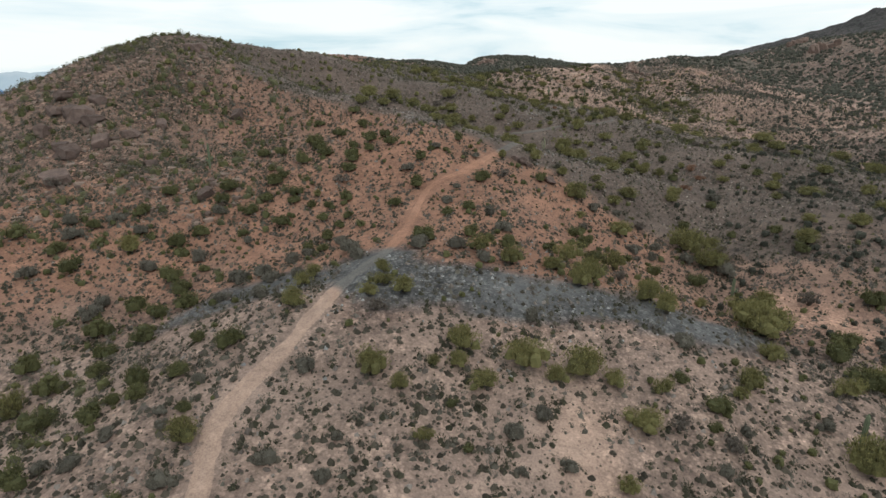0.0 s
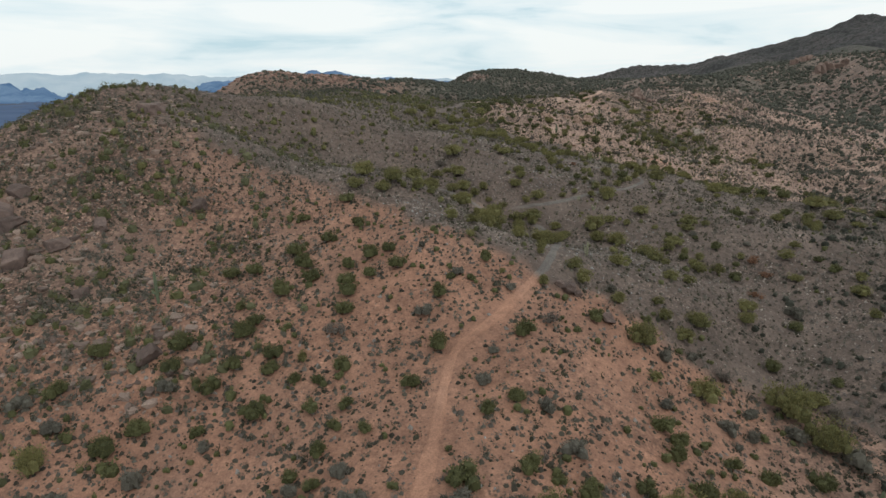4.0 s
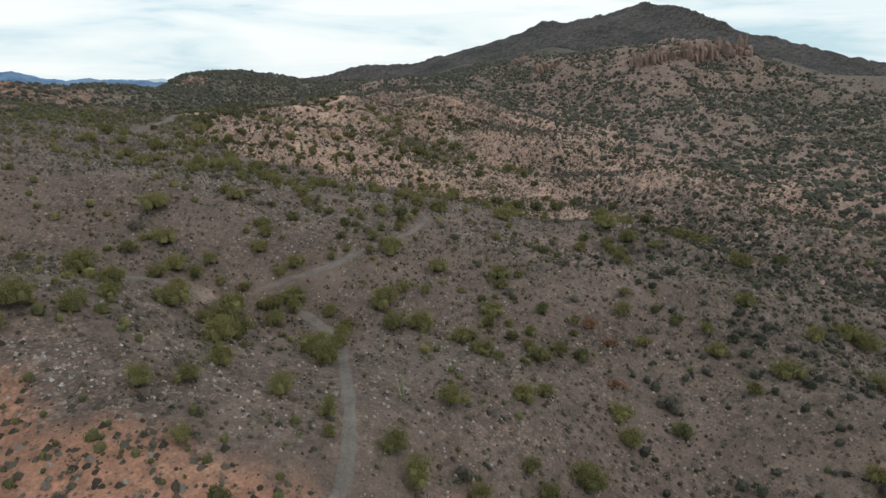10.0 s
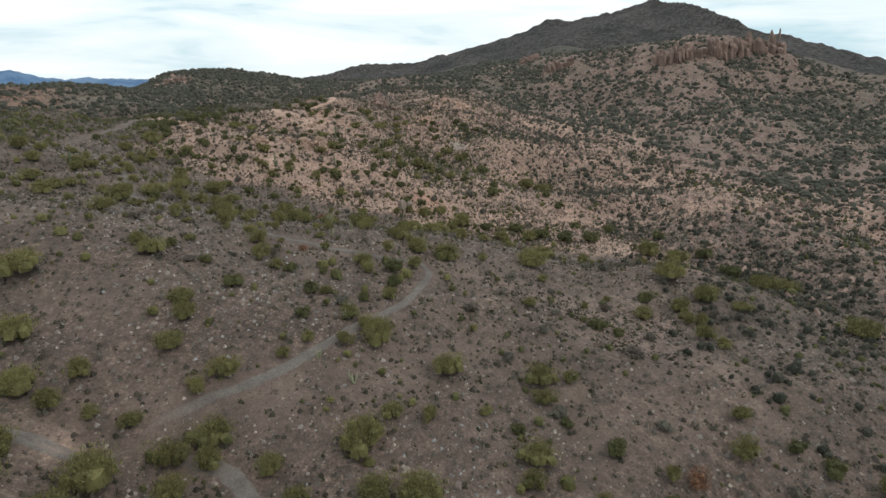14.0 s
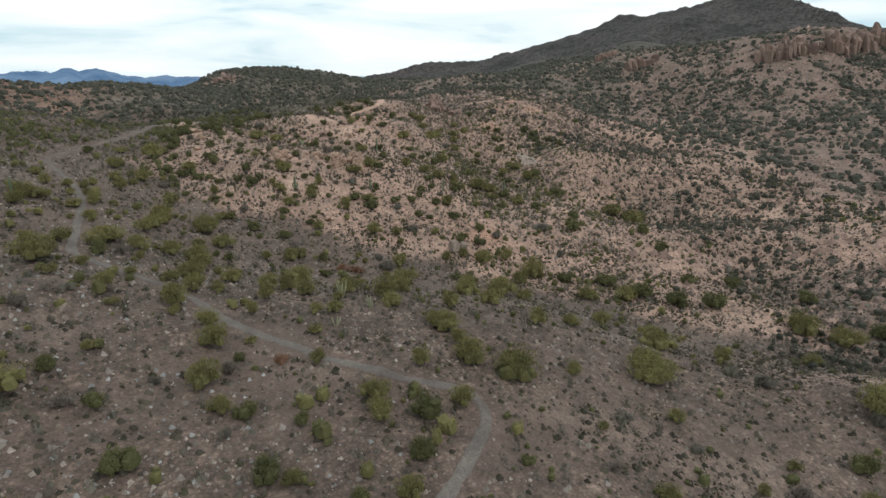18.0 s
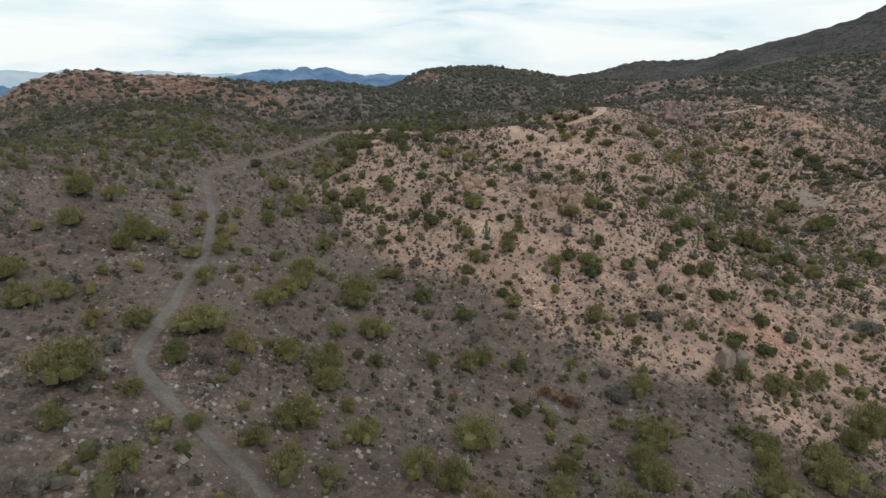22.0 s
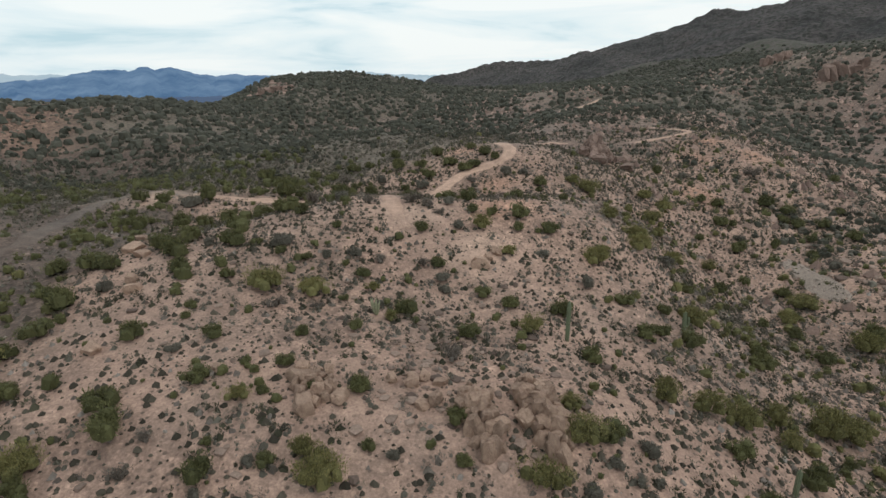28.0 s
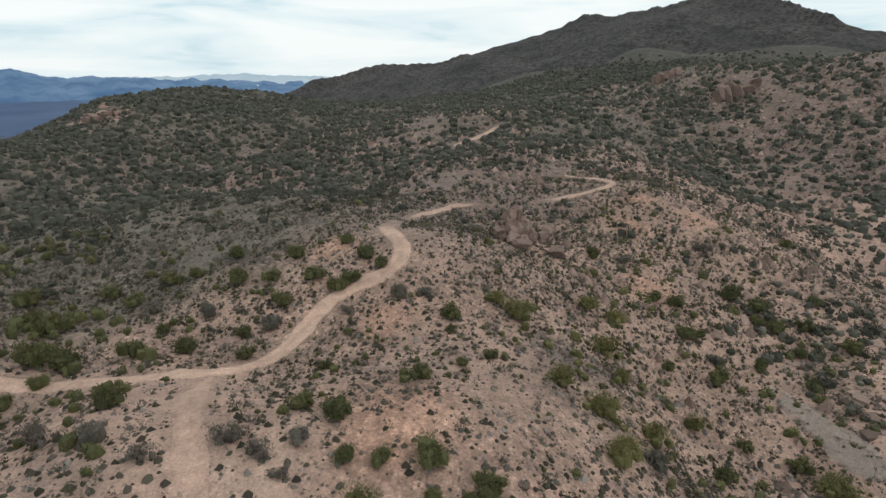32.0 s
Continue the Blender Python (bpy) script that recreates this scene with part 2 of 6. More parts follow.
# ---- landforms: round mounds and hollows of the plan (x, y, reach, height) ----
START_SPUR = [(170, -60, 48, -4.6), (-90, -60, 48, -16.7), (430, -60, 48, 12.1), (-12, -60, 48, -13.7), (66, -60, 48, -13.1), (-220, -60, 120, -61.4),
    (380, -20, 75, 16.8), (14, -8, 48, -5.0), (222, 18, 48, -2.8), (100, 20, 75, -17.9), (-52, 24, 22, -3.5), (-94, 30, 32, -3.0),
    (-44, 39, 15, -3.2), (-194, 44, 48, -10.1), (22, 50, 15, 1.9), (-11, 50, 15, 1.9), (88, 52, 22, -2.5), (0, 61, 15, 2.1), (-38, 66, 22, -4.8),
    (33, 72, 15, -4.8), (66, 94, 15, 4.5), (44, 94, 15, -5.0), (102, 94, 22, -7.3), (-116, 96, 48, 1.9)]
FIRST_HILL = [(-220, 96, 48, -25.2), (170, 96, 48, -10.4), (300, 96, 48, 2.1), (420, 100, 75, 18.7), (22, 105, 15, 4.1), (-66, 105, 15, 2.2),
    (0, 105, 15, 5.1), (-44, 105, 15, -3.8), (33, 116, 15, -2.2), (11, 116, 15, -1.6), (130, 122, 22, -6.2), (-38, 122, 48, 9.1), (-11, 127, 15, 4.9),
    (44, 127, 15, -1.8), (11, 138, 15, -5.1), (99, 138, 15, -1.9), (-44, 138, 15, 4.0), (-94, 138, 32, 12.8), (-220, 148, 48, -17.5),
    (222, 148, 48, -4.4), (33, 149, 15, 1.6), (60, 150, 22, 3.3), (165, 160, 15, -5.8), (11, 160, 15, 1.6)]
GREY_SHOULDER = [(88, 160, 15, 2.6), (116, 164, 22, -7.9), (-66, 164, 22, 8.3), (-44, 171, 15, 2.6), (404, 174, 48, 5.1), (32, 178, 22, 3.9),
    (-94, 178, 22, 3.8), (11, 182, 15, 1.7), (66, 182, 15, 4.0), (86, 192, 32, -8.9), (99, 193, 15, 2.8), (248, 200, 48, -5.1), (121, 204, 15, -6.2),
    (33, 204, 15, -1.6), (11, 204, 15, 1.2), (-60, 220, 75, 23.5), (-220, 220, 75, -41.1), (-52, 220, 22, -3.3), (180, 220, 75, -9.1),
    (22, 226, 15, -2.4), (143, 226, 15, -4.2), (121, 237, 15, -9.4), (-11, 237, 15, 1.3), (-94, 246, 32, -4.5)]
PINK_SPUR = [(33, 248, 15, 1.3), (430, 252, 48, 12.8), (274, 252, 48, -2.1), (55, 259, 15, -1.9), (0, 259, 15, -1.9), (102, 262, 22, -5.6),
    (-58, 264, 32, -4.0), (77, 270, 15, -1.5), (300, 278, 48, -8.6), (-116, 278, 48, -5.9), (121, 281, 15, -2.7), (50, 282, 32, 10.3),
    (-11, 292, 15, 5.5), (165, 292, 15, -5.0), (33, 292, 15, -4.2), (66, 292, 15, -3.5), (132, 303, 15, 1.0), (77, 303, 15, 4.2), (99, 303, 15, -3.4),
    (-194, 304, 48, -17.4), (196, 304, 48, -10.0), (-44, 314, 15, 3.1), (88, 318, 22, 3.3), (132, 325, 15, 3.5)]
ROAD_RIDGE = [(32, 332, 22, 0.8), (-88, 336, 15, 3.9), (-40, 336, 32, 6.5), (196, 356, 48, -14.1), (-220, 356, 48, -11.4), (-142, 356, 48, 4.9),
    (326, 356, 48, 13.0), (22, 358, 15, 3.5), (158, 360, 22, 1.1), (88, 369, 15, -5.0), (14, 372, 32, -12.1), (420, 380, 75, 15.4),
    (11, 380, 15, 8.1), (248, 382, 48, -3.5), (144, 402, 22, -4.1), (-168, 408, 48, 6.3), (-220, 408, 48, -18.8), (326, 408, 48, -9.7),
    (-116, 408, 48, 14.1), (92, 408, 48, -7.6), (-52, 416, 22, 5.4), (-40, 420, 120, 16.8), (77, 424, 15, 5.8), (222, 434, 48, -5.5)]
FAR_RISE = [(280, 440, 200, 42.4), (-220, 460, 48, -19.4), (-12, 460, 48, -4.6), (-90, 486, 48, -5.1), (430, 486, 48, 14.8), (220, 500, 75, -12.8),
    (300, 512, 48, -5.3), (14, 512, 48, 9.7), (-38, 512, 48, -11.3), (-116, 538, 48, -7.7), (100, 540, 75, 7.2), (-64, 564, 48, -17.1),
    (-12, 564, 48, -7.5), (420, 580, 75, 23.6), (92, 590, 48, 9.3), (-220, 600, 120, -71.5), (-220, 642, 48, -19.3), (430, 642, 48, 28.6),
    (326, 642, 48, 16.6), (-116, 642, 48, -31.8), (14, 642, 48, -9.2), (92, 642, 48, -3.1), (-38, 642, 48, -25.1), (222, 642, 48, 2.0)]

LOW_RISES = [(25, 70, 18, 1.8), (-20, 70, 18, -1.3), (25, 85, 18, -1.8), (55, 85, 18, 2.0), (10, 85, 18, 3.0), (-75, 95, 26, -2.0), (-65, 100, 18, -0.9),
    (25, 100, 18, -2.6), (55, 100, 18, -1.9), (40, 100, 18, 2.5), (-50, 100, 18, 1.5), (-95, 115, 26, 2.2), (25, 115, 18, 1.6), (-65, 115, 18, -1.4),
    (85, 115, 18, 1.1), (-35, 115, 18, -1.8), (40, 115, 18, 2.2), (55, 115, 18, -3.4), (-20, 115, 18, -2.0), (25, 130, 18, -1.4), (-65, 130, 18, 3.3),
    (55, 130, 18, 1.6), (70, 130, 18, 2.6)]
MID_RISES = [(-110, 140, 26, -2.2), (10, 145, 18, 1.2), (70, 145, 18, -4.4), (40, 145, 18, -1.3), (-35, 160, 18, -6.2), (100, 160, 18, 2.7), (-5, 160, 18, -4.7),
    (10, 160, 18, 1.5), (10, 175, 18, 1.7), (-35, 175, 18, 3.3), (-5, 175, 18, 1.9), (25, 175, 18, -3.6), (40, 175, 18, 1.8), (-40, 185, 26, -2.4),
    (-100, 190, 26, -1.4), (-20, 190, 18, -1.5), (-35, 190, 18, 3.9), (-5, 190, 18, 0.9), (25, 205, 18, 1.2), (40, 205, 18, -1.2), (100, 205, 18, -1.6),
    (-5, 205, 18, -0.6), (10, 205, 18, -2.8)]
UPPER_RISES = [(55, 220, 18, -1.1), (10, 220, 18, 2.5), (115, 220, 18, 1.8), (-5, 235, 18, -0.6), (85, 235, 18, -1.4), (40, 235, 18, -1.7), (55, 235, 18, 1.5),
    (10, 235, 18, -0.6), (-5, 250, 18, -1.1), (55, 250, 18, 4.5), (40, 250, 18, 1.7), (-20, 250, 18, 1.4), (-5, 265, 18, 4.3), (55, 265, 18, -2.8),
    (10, 265, 18, -1.7), (115, 265, 18, 4.2), (40, 265, 18, -3.4), (25, 265, 18, 2.3), (70, 280, 18, 6.4), (115, 280, 18, 3.0), (40, 280, 18, 2.7),
    (85, 280, 18, 2.2), (100, 280, 18, -6.4)]
RIDGE_RISES = [(115, 295, 18, -3.8), (100, 295, 18, 3.6), (85, 295, 18, -1.9), (70, 295, 18, -3.2), (55, 295, 18, -2.2), (100, 310, 18, 2.7), (70, 310, 18, 1.1),
    (115, 310, 18, 1.9), (40, 310, 18, -1.8), (25, 310, 18, 2.1), (115, 325, 18, -3.1), (40, 325, 18, -2.3), (100, 325, 18, -3.9), (42, 345, 36, 1.3),
    (74, 345, 36, 1.6), (106, 345, 36, 1.9), (-118, 345, 36, -1.4), (-22, 345, 36, -2.9), (-150, 345, 36, -4.2), (170, 345, 36, 2.1), (202, 377, 36, -2.7),
    (234, 377, 36, -2.6), (42, 377, 36, 3.3)]
DOME_RISES = [(10, 377, 36, 0.7), (-54, 377, 36, 1.8), (-86, 377, 36, 1.2), (-150, 377, 36, -10.8), (-22, 377, 36, -4.6), (-118, 377, 36, 1.8), (-150, 409, 36, -7.0),
    (138, 409, 36, 2.2), (-118, 409, 36, 1.0), (42, 409, 36, -5.2), (-22, 409, 36, 7.1), (-54, 409, 36, -4.3), (74, 409, 36, -5.1), (74, 441, 36, -5.4),
    (-22, 441, 36, 5.6), (-118, 441, 36, -1.4), (-54, 441, 36, -1.5), (-150, 441, 36, -1.5), (-86, 441, 36, -3.3), (138, 473, 36, -3.3), (170, 473, 36, -2.1),
    (106, 473, 36, -2.5), (-22, 473, 36, 2.2)]
BACK_RISES = [(-54, 473, 36, 4.8), (106, 505, 36, -1.0), (10, 505, 36, -1.7), (74, 505, 36, -1.9), (138, 505, 36, -0.7), (106, 537, 36, -2.3), (-22, 537, 36, -1.5),
    (74, 537, 36, -4.6), (138, 537, 36, -1.1), (42, 537, 36, 5.7), (138, 569, 36, -2.4), (10, 569, 36, 3.2), (42, 569, 36, 4.7), (106, 569, 36, -4.1),
    (74, 569, 36, 1.6), (42, 601, 36, 4.7), (138, 601, 36, 0.9), (170, 601, 36, -1.6), (106, 601, 36, 1.5), (74, 601, 36, 3.8), (74, 633, 36, 1.2),
    (106, 633, 36, 4.2), (138, 633, 36, 1.8)]


PEAK_CREST = [(366, 1597, 20), (376, 1598, 27), (444, 1606, 34), (499, 1612, 49), (541, 1580, 59), (589, 1542, 59), (643, 1494, 61), (687, 1445, 82),
              (734, 1403, 66), (787, 1372, 66), (851, 1357, 98), (889, 1354, 145), (913, 1326, 164), (919, 1298, 160), (918, 1230, 154), (901, 1125, 160),
              (885, 1033, 162), (876, 953, 172), (875, 901, 161), (869, 849, 154), (860, 798, 137), (850, 747, 120), (839, 702, 72), (827, 656, 34),
              (807, 592, 20), (779, 471, 5), (742, 337, -10)]

FAR_TOPS = [(75, 520, 38, 5.0), (-72, 404, 26, 4.5), (-40, 432, 30, 3.5), (-113, 402, 24, 2.5), (345, 330, 22, 3), (20, 480, 26, -3),
            (300, 388, 50, 4.5), (266, 455, 45, 4.0), (410, 500, 70, 5.0), (-104, 138, 22, -6.0), (-40, 424, 24, -6.0), (-12, 428, 22, -3.0)]


def massif(x, y, detail=1.0):
    """The far mountain: sides that fall from its crest, with gullies and ledges."""
    best, near_crest = np.full(x.shape, -1e9), np.full(x.shape, 1e9)
    for (ax, ay, az), (bx, by, bz) in zip(PEAK_CREST, PEAK_CREST[1:]):
        dx, dy = bx - ax, by - ay
        u = np.clip(((x - ax) * dx + (y - ay) * dy) / (dx * dx + dy * dy), 0, 1)
        d = np.hypot(x - ax - u * dx, y - ay - u * dy)
        near_crest = np.minimum(near_crest, d)
        best = np.maximum(best, az + u * (bz - az) - 0.30 * d - 16 * (1 - np.exp(-d / 22)))
    return best + detail * (step(15, 130, near_crest) * 10 * fbm(x / 90, y / 90, 5, 11, 0.55) + 1.8 * fbm(x / 18, y / 18, 3, 17))


def height(x, y):
    x, y = np.asarray(x, float), np.asarray(y, float)
    z = np.full(x.shape, 25.0)
    for group in (START_SPUR, FIRST_HILL, GREY_SHOULDER, PINK_SPUR, ROAD_RIDGE, FAR_RISE, LOW_RISES, MID_RISES, UPPER_RISES, RIDGE_RISES, DOME_RISES, BACK_RISES):
        for cx, cy, r, h in group:
            z = z + h * np.exp(-((x - cx) ** 2 + (y - cy) ** 2) / r ** 2)
    for cx, cy, r, h in FAR_TOPS:
        z = z + h * np.exp(-((x - cx) ** 2 + (y - cy) ** 2) / r ** 2)
    out = np.hypot(np.maximum(np.maximum(-190 - x, x - 420), 0), np.maximum(np.maximum(-50 - y, y - 640 - 160 * step(-40, 60, x)), 0))
    w = step(0, 160, out)
    outer = -130 + 118 * step(-250, 450, x - 0.15 * (y - 300)) * step(1700, 900, np.hypot(x - 60, y - 180))
    z = z * (1 - w) + outer * w
    peak = massif(x, y, 0.0) - 28
    z = np.maximum(z, peak) + np.log1p(np.exp(-np.abs(z - peak) / 4)) * 4 * step(450, 700, np.hypot(x - 60, y - 180))
    away = step(60, 260, np.hypot((x - 40) * 1.0, np.maximum(np.abs(y - 170) - 130, 0)))
    near_path = 0.16 * fbm(x / 2.2, y / 2.2, 3, 5) + 0.28 * fbm(x / 9, y / 9, 2, 8)
    rugged = (1.5 + 1.3 * step(115, 165, x) * step(440, 390, y)) * (0.4 - np.abs(fbm(x / 24, y / 24, 4, 21)))
    return z + near_path * (1 - 0.5 * away) + rugged * away


# ---- the ground sheet ----
def spread(a, b, pitch, low, high, grow_low=1.04, grow_high=1.04):
    """Grid lines that stand close between a and b and drift apart towards low and high."""
    mid = list(np.arange(a, b, pitch))
    up, d = [mid[-1] + pitch], pitch
    while up[-1] < high:
        d *= grow_high
        up.append(up[-1] + d)
    down, d = [a - pitch], pitch
    while down[-1] > low:
        d *= grow_low
        down.append(down[-1] - d)
    return np.array(down[::-1] + mid + up)


GX = spread(-75, 165, 1.4, -4700, 4700, 1.05, 1.04)
GY = spread(22, 345, 1.4, -700, 4700, 1.12, 1.04)
NX, NY = len(GX), len(GY)
XX, YY = np.meshgrid(GX, GY, indexing="ij")
ZZ = height(XX, YY)


def ground_z(x, y):
    """The height of the ground sheet itself, between its grid points."""
    x, y = np.asarray(x, float), np.asarray(y, float)
    i = np.clip(np.searchsorted(GX, x) - 1, 0, NX - 2)
    j = np.clip(np.searchsorted(GY, y) - 1, 0, NY - 2)
    u, v = (x - GX[i]) / (GX[i + 1] - GX[i]), (y - GY[j]) / (GY[j + 1] - GY[j])
    return (ZZ[i, j] * (1 - u) + ZZ[i + 1, j] * u) * (1 - v) + (ZZ[i, j + 1] * (1 - u) + ZZ[i + 1, j + 1] * u) * v


STONINESS = np.array([0.5, 0.85, 0.32, 0.5, 0.35, 0.6, 1.0, 0.7])
TAN, GRAVEL, ORANGE, BROWN, PINK, SCRUB, RED, DIM = range(8)
SOIL_COLOURS = np.array([(0.335, 0.243, 0.198), (0.128, 0.129, 0.129), (0.305, 0.165, 0.112), (0.142, 0.107, 0.089),
                         (0.385, 0.262, 0.206), (0.165, 0.138, 0.112), (0.225, 0.148, 0.114), (0.236, 0.172, 0.145)])
SOILS = [(-15, 35, TAN), (5, 40, TAN), (30, 42, TAN), (-35, 40, TAN), (3, 57, GRAVEL), (22, 58, GRAVEL), (-9, 54, GRAVEL), (-40, 60, DIM),
         (-60, 80, DIM), (-15, 75, ORANGE), (0, 85, ORANGE), (-25, 100, ORANGE), (20, 80, ORANGE), (35, 80, ORANGE), (-3, 98, ORANGE),
         (24, 98, DIM), (-50, 115, RED), (-70, 130, RED), (50, 98, BROWN), (36, 91, DIM), (62, 95, BROWN), (70, 188, BROWN), (67, 149, DIM), (33, 112, BROWN), (15, 122, BROWN), (-10, 130, BROWN),
         (-30, 150, BROWN), (20, 160, BROWN), (50, 140, BROWN), (80, 125, BROWN), (70, 165, BROWN), (20, 195, BROWN), (0, 225, BROWN),
         (90, 150, BROWN), (110, 140, BROWN), (100, 165, DIM), (45, 195, BROWN)]
MORE_SOILS = [(55, 225, PINK), (80, 225, PINK), (45, 255, PINK), (70, 270, PINK), (35, 270, PINK), (100, 250, PINK), (28, 217, BROWN), (5, 246, BROWN), (28, 245, PINK), (38, 239, PINK), (48, 237, PINK), (6, 265, BROWN), (-38, 140, BROWN), (-22, 132, BROWN), (-48, 152, BROWN), (-10, 121, BROWN), (-32, 112, ORANGE),
              (110, 300, PINK), (60, 292, PINK), (20, 290, SCRUB), (-10, 300, SCRUB), (50, 340, SCRUB), (100, 340, DIM), (150, 250, PINK), (190, 310, PINK), (230, 340, DIM),
              (150, 200, PINK), (200, 230, DIM), (160, 310, PINK), (220, 300, DIM), (0, 400, SCRUB), (90, 400, DIM), (-75, 395, RED), (-110, 395, RED), (-90, 378, RED), (-60, 380, RED), (-38, 390, RED), (-75, 408, RED), (-45, 404, RED),
              (60, 500, SCRUB), (180, 400, SCRUB), (300, 330, DIM), (300, 250, SCRUB), (500, 600, SCRUB), (-40, 240, BROWN), (-30, 330, BROWN), (-15, 365, BROWN), (-60, 350, BROWN), (-40, 300, BROWN), (120, 180, DIM), (250, 500, SCRUB)]

BARE_ORANGE, BARE_PALE, RUBBLE = (0.43, 0.266, 0.196), (0.445, 0.312, 0.245), (0.15, 0.12, 0.105)
PATCHES = [(63.5, 278, 5.0, BARE_ORANGE), (71.5, 297, 3.2, BARE_ORANGE), (122.5, 316.5, 3.0, BARE_ORANGE), (129.5, 322.5, 3.0, BARE_ORANGE), (133, 314, 2.8, BARE_ORANGE),
           (111, 300.5, 3.6, BARE_ORANGE), (51.8, 276.5, 4.0, BARE_PALE), (70.5, 315.5, 3.0, BARE_ORANGE), (59.5, 268, 3.6, BARE_PALE), (18.5, 307, 4.5, BARE_PALE), (72, 222.5, 4.5, BARE_ORANGE),
           (41, 235.5, 3.5, BARE_PALE), (5.1, 143.4, 1.1, BARE_PALE), (9, 36.5, 2.6, BARE_PALE), (10.4, 33.5, 2.4, BARE_PALE),
           (45.5, 66.5, 4.5, BARE_ORANGE), (47, 60, 4.0, BARE_ORANGE), (103, 187, 4.0, BARE_PALE), (150, 225, 5.0, BARE_PALE), (87, 288, 4.5, RUBBLE)]


# the lines where one soil gives way to the next, from west to east
ORANGE_NORTH = [(-60, 147), (-52, 137), (-45, 133), (-29, 130), (-22, 125), (-16, 120), (-11, 115.5), (-5.6, 109.5), (0, 102.5), (7, 98.3), (13, 95.5), (20, 94), (27, 93), (37, 89), (46, 80), (60, 76)]
GRAVEL_NORTH = [(-30, 54), (-24, 60), (-15, 61), (-8, 62), (-1, 60.5), (6, 59), (13, 58.6), (21, 57.7), (27, 55), (36, 53)]
GRAVEL_SOUTH = [(-30, 53), (-21, 52.5), (-12, 51.5), (-4, 49.5), (4, 50), (10, 49.5), (19, 49), (30, 50), (36, 52)]
PINK_SOUTH = [(2, 270), (11, 256), (17.5, 244), (22, 236.5), (28.7, 230), (36, 226.5), (43, 222), (49, 215), (57, 211.5), (65, 207), (79, 203), (88, 193), (94, 184), (112, 170)]


def edge(points, x):
    return np.interp(x, [q[0] for q in points], [q[1] for q in points])


def soil_of(x, y):
    """The colour of the soil at each place, and the share of every kind in it."""
    wx, wy = x + 7 * fbm(x / 14, y / 14, 4, 31), y + 7 * fbm(x / 14, y / 14, 4, 41)
    share = np.zeros((len(SOIL_COLOURS),) + x.shape)
    for sx, sy, kind in SOILS + MORE_SOILS:
        share[kind] += 1.0 / (((wx - sx) ** 2 + (wy - sy) ** 2) ** 2.5 + 900.0)
    share /= share.sum(0)
    ex, ey = x + 1.6 * fbm(x / 6, y / 6, 4, 33), y + 2.2 * fbm(x / 6, y / 6, 4, 43)
    # the first hill: tan spur, grey gravel band, orange soil, brown shoulder
    brown = step(-1.6, 1.6, ey - edge(ORANGE_NORTH, ex))
    gravel = step(-1.0, 1.4, ey - edge(GRAVEL_SOUTH, ex)) * step(1.0, -1.2, ey - edge(GRAVEL_NORTH, ex)) * step(-34, -25, ex) * step(42, 33, ex)
    tan = step(2, -2, ey - edge(GRAVEL_SOUTH, ex)) * (1 - gravel)
    rocky = step(-20, -52, wx) * step(66, 92, wy + 0.25 * wx) * (1 - brown)
    west = step(-18, -30, wx) * step(80, 62, wy - 0.3 * wx) * (1 - tan)
    first = np.zeros_like(share)
    first[BROWN], first[GRAVEL], first[TAN] = brown, gravel, tan
    rest = np.clip(1 - brown - gravel - tan, 0, 1)
    first[RED] = rest * np.clip(rocky, 0, 1)
    first[DIM] = rest * np.clip(west * 0.7 + 0.5 * step(26, 44, wx), 0, 1) * (1 - np.clip(rocky, 0, 1))
    first[ORANGE] = np.clip(rest - first[RED] - first[DIM], 0, 1)
    w = step(-78, -60, x) * step(64, 50, x) * step(170, 140, y) * step(20, 30, y)
    share = share * (1 - w) + first / np.maximum(first.sum(0), 1e-6) * w
    # the brown shoulder meets the pink spurs
    pink = step(-2.2, 2.2, ey - edge(PINK_SOUTH, ex)) * step(-2.5, 2.5, ex - np.interp(ey, [250, 262, 275, 290, 310], [8, 18, 21, 24, 26]))
    second = np.zeros_like(share)
    second[PINK], second[BROWN] = pink, 1 - pink
    w = step(165, 185, y) * step(-25, -8, x) * step(122, 104, x) * step(318, 302, y)
    share = share * (1 - w) + second * w
    # darker gravelly ground in broad mottles over the pale soils
    mottle = np.clip(0.15 + 1.5 * fbm(x / 10, y / 10, 5, 53, 0.6), 0, 0.75)
    for kind, by in ((PINK, 0.42), (TAN, 0.4), (ORANGE, 0.12), (DIM, 0.4)):
        share[DIM if kind in (PINK, TAN, ORANGE) else SCRUB] += share[kind] * mottle * by
        share[kind] *= 1 - mottle * by
    colour = np.einsum("k...,kc->...c", share, SOIL_COLOURS)
    for px, py, r, tint in PATCHES:
        d2 = ((wx * 0.3 + x * 0.7 - px) ** 2 + (wy * 0.3 + y * 0.7 - py) ** 2) / r ** 2
        w = np.clip(1.6 * np.exp(-d2 * 1.5), 0, 1)[..., None]
        colour = colour * (1 - w) + np.array(tint) * w
    return colour, share


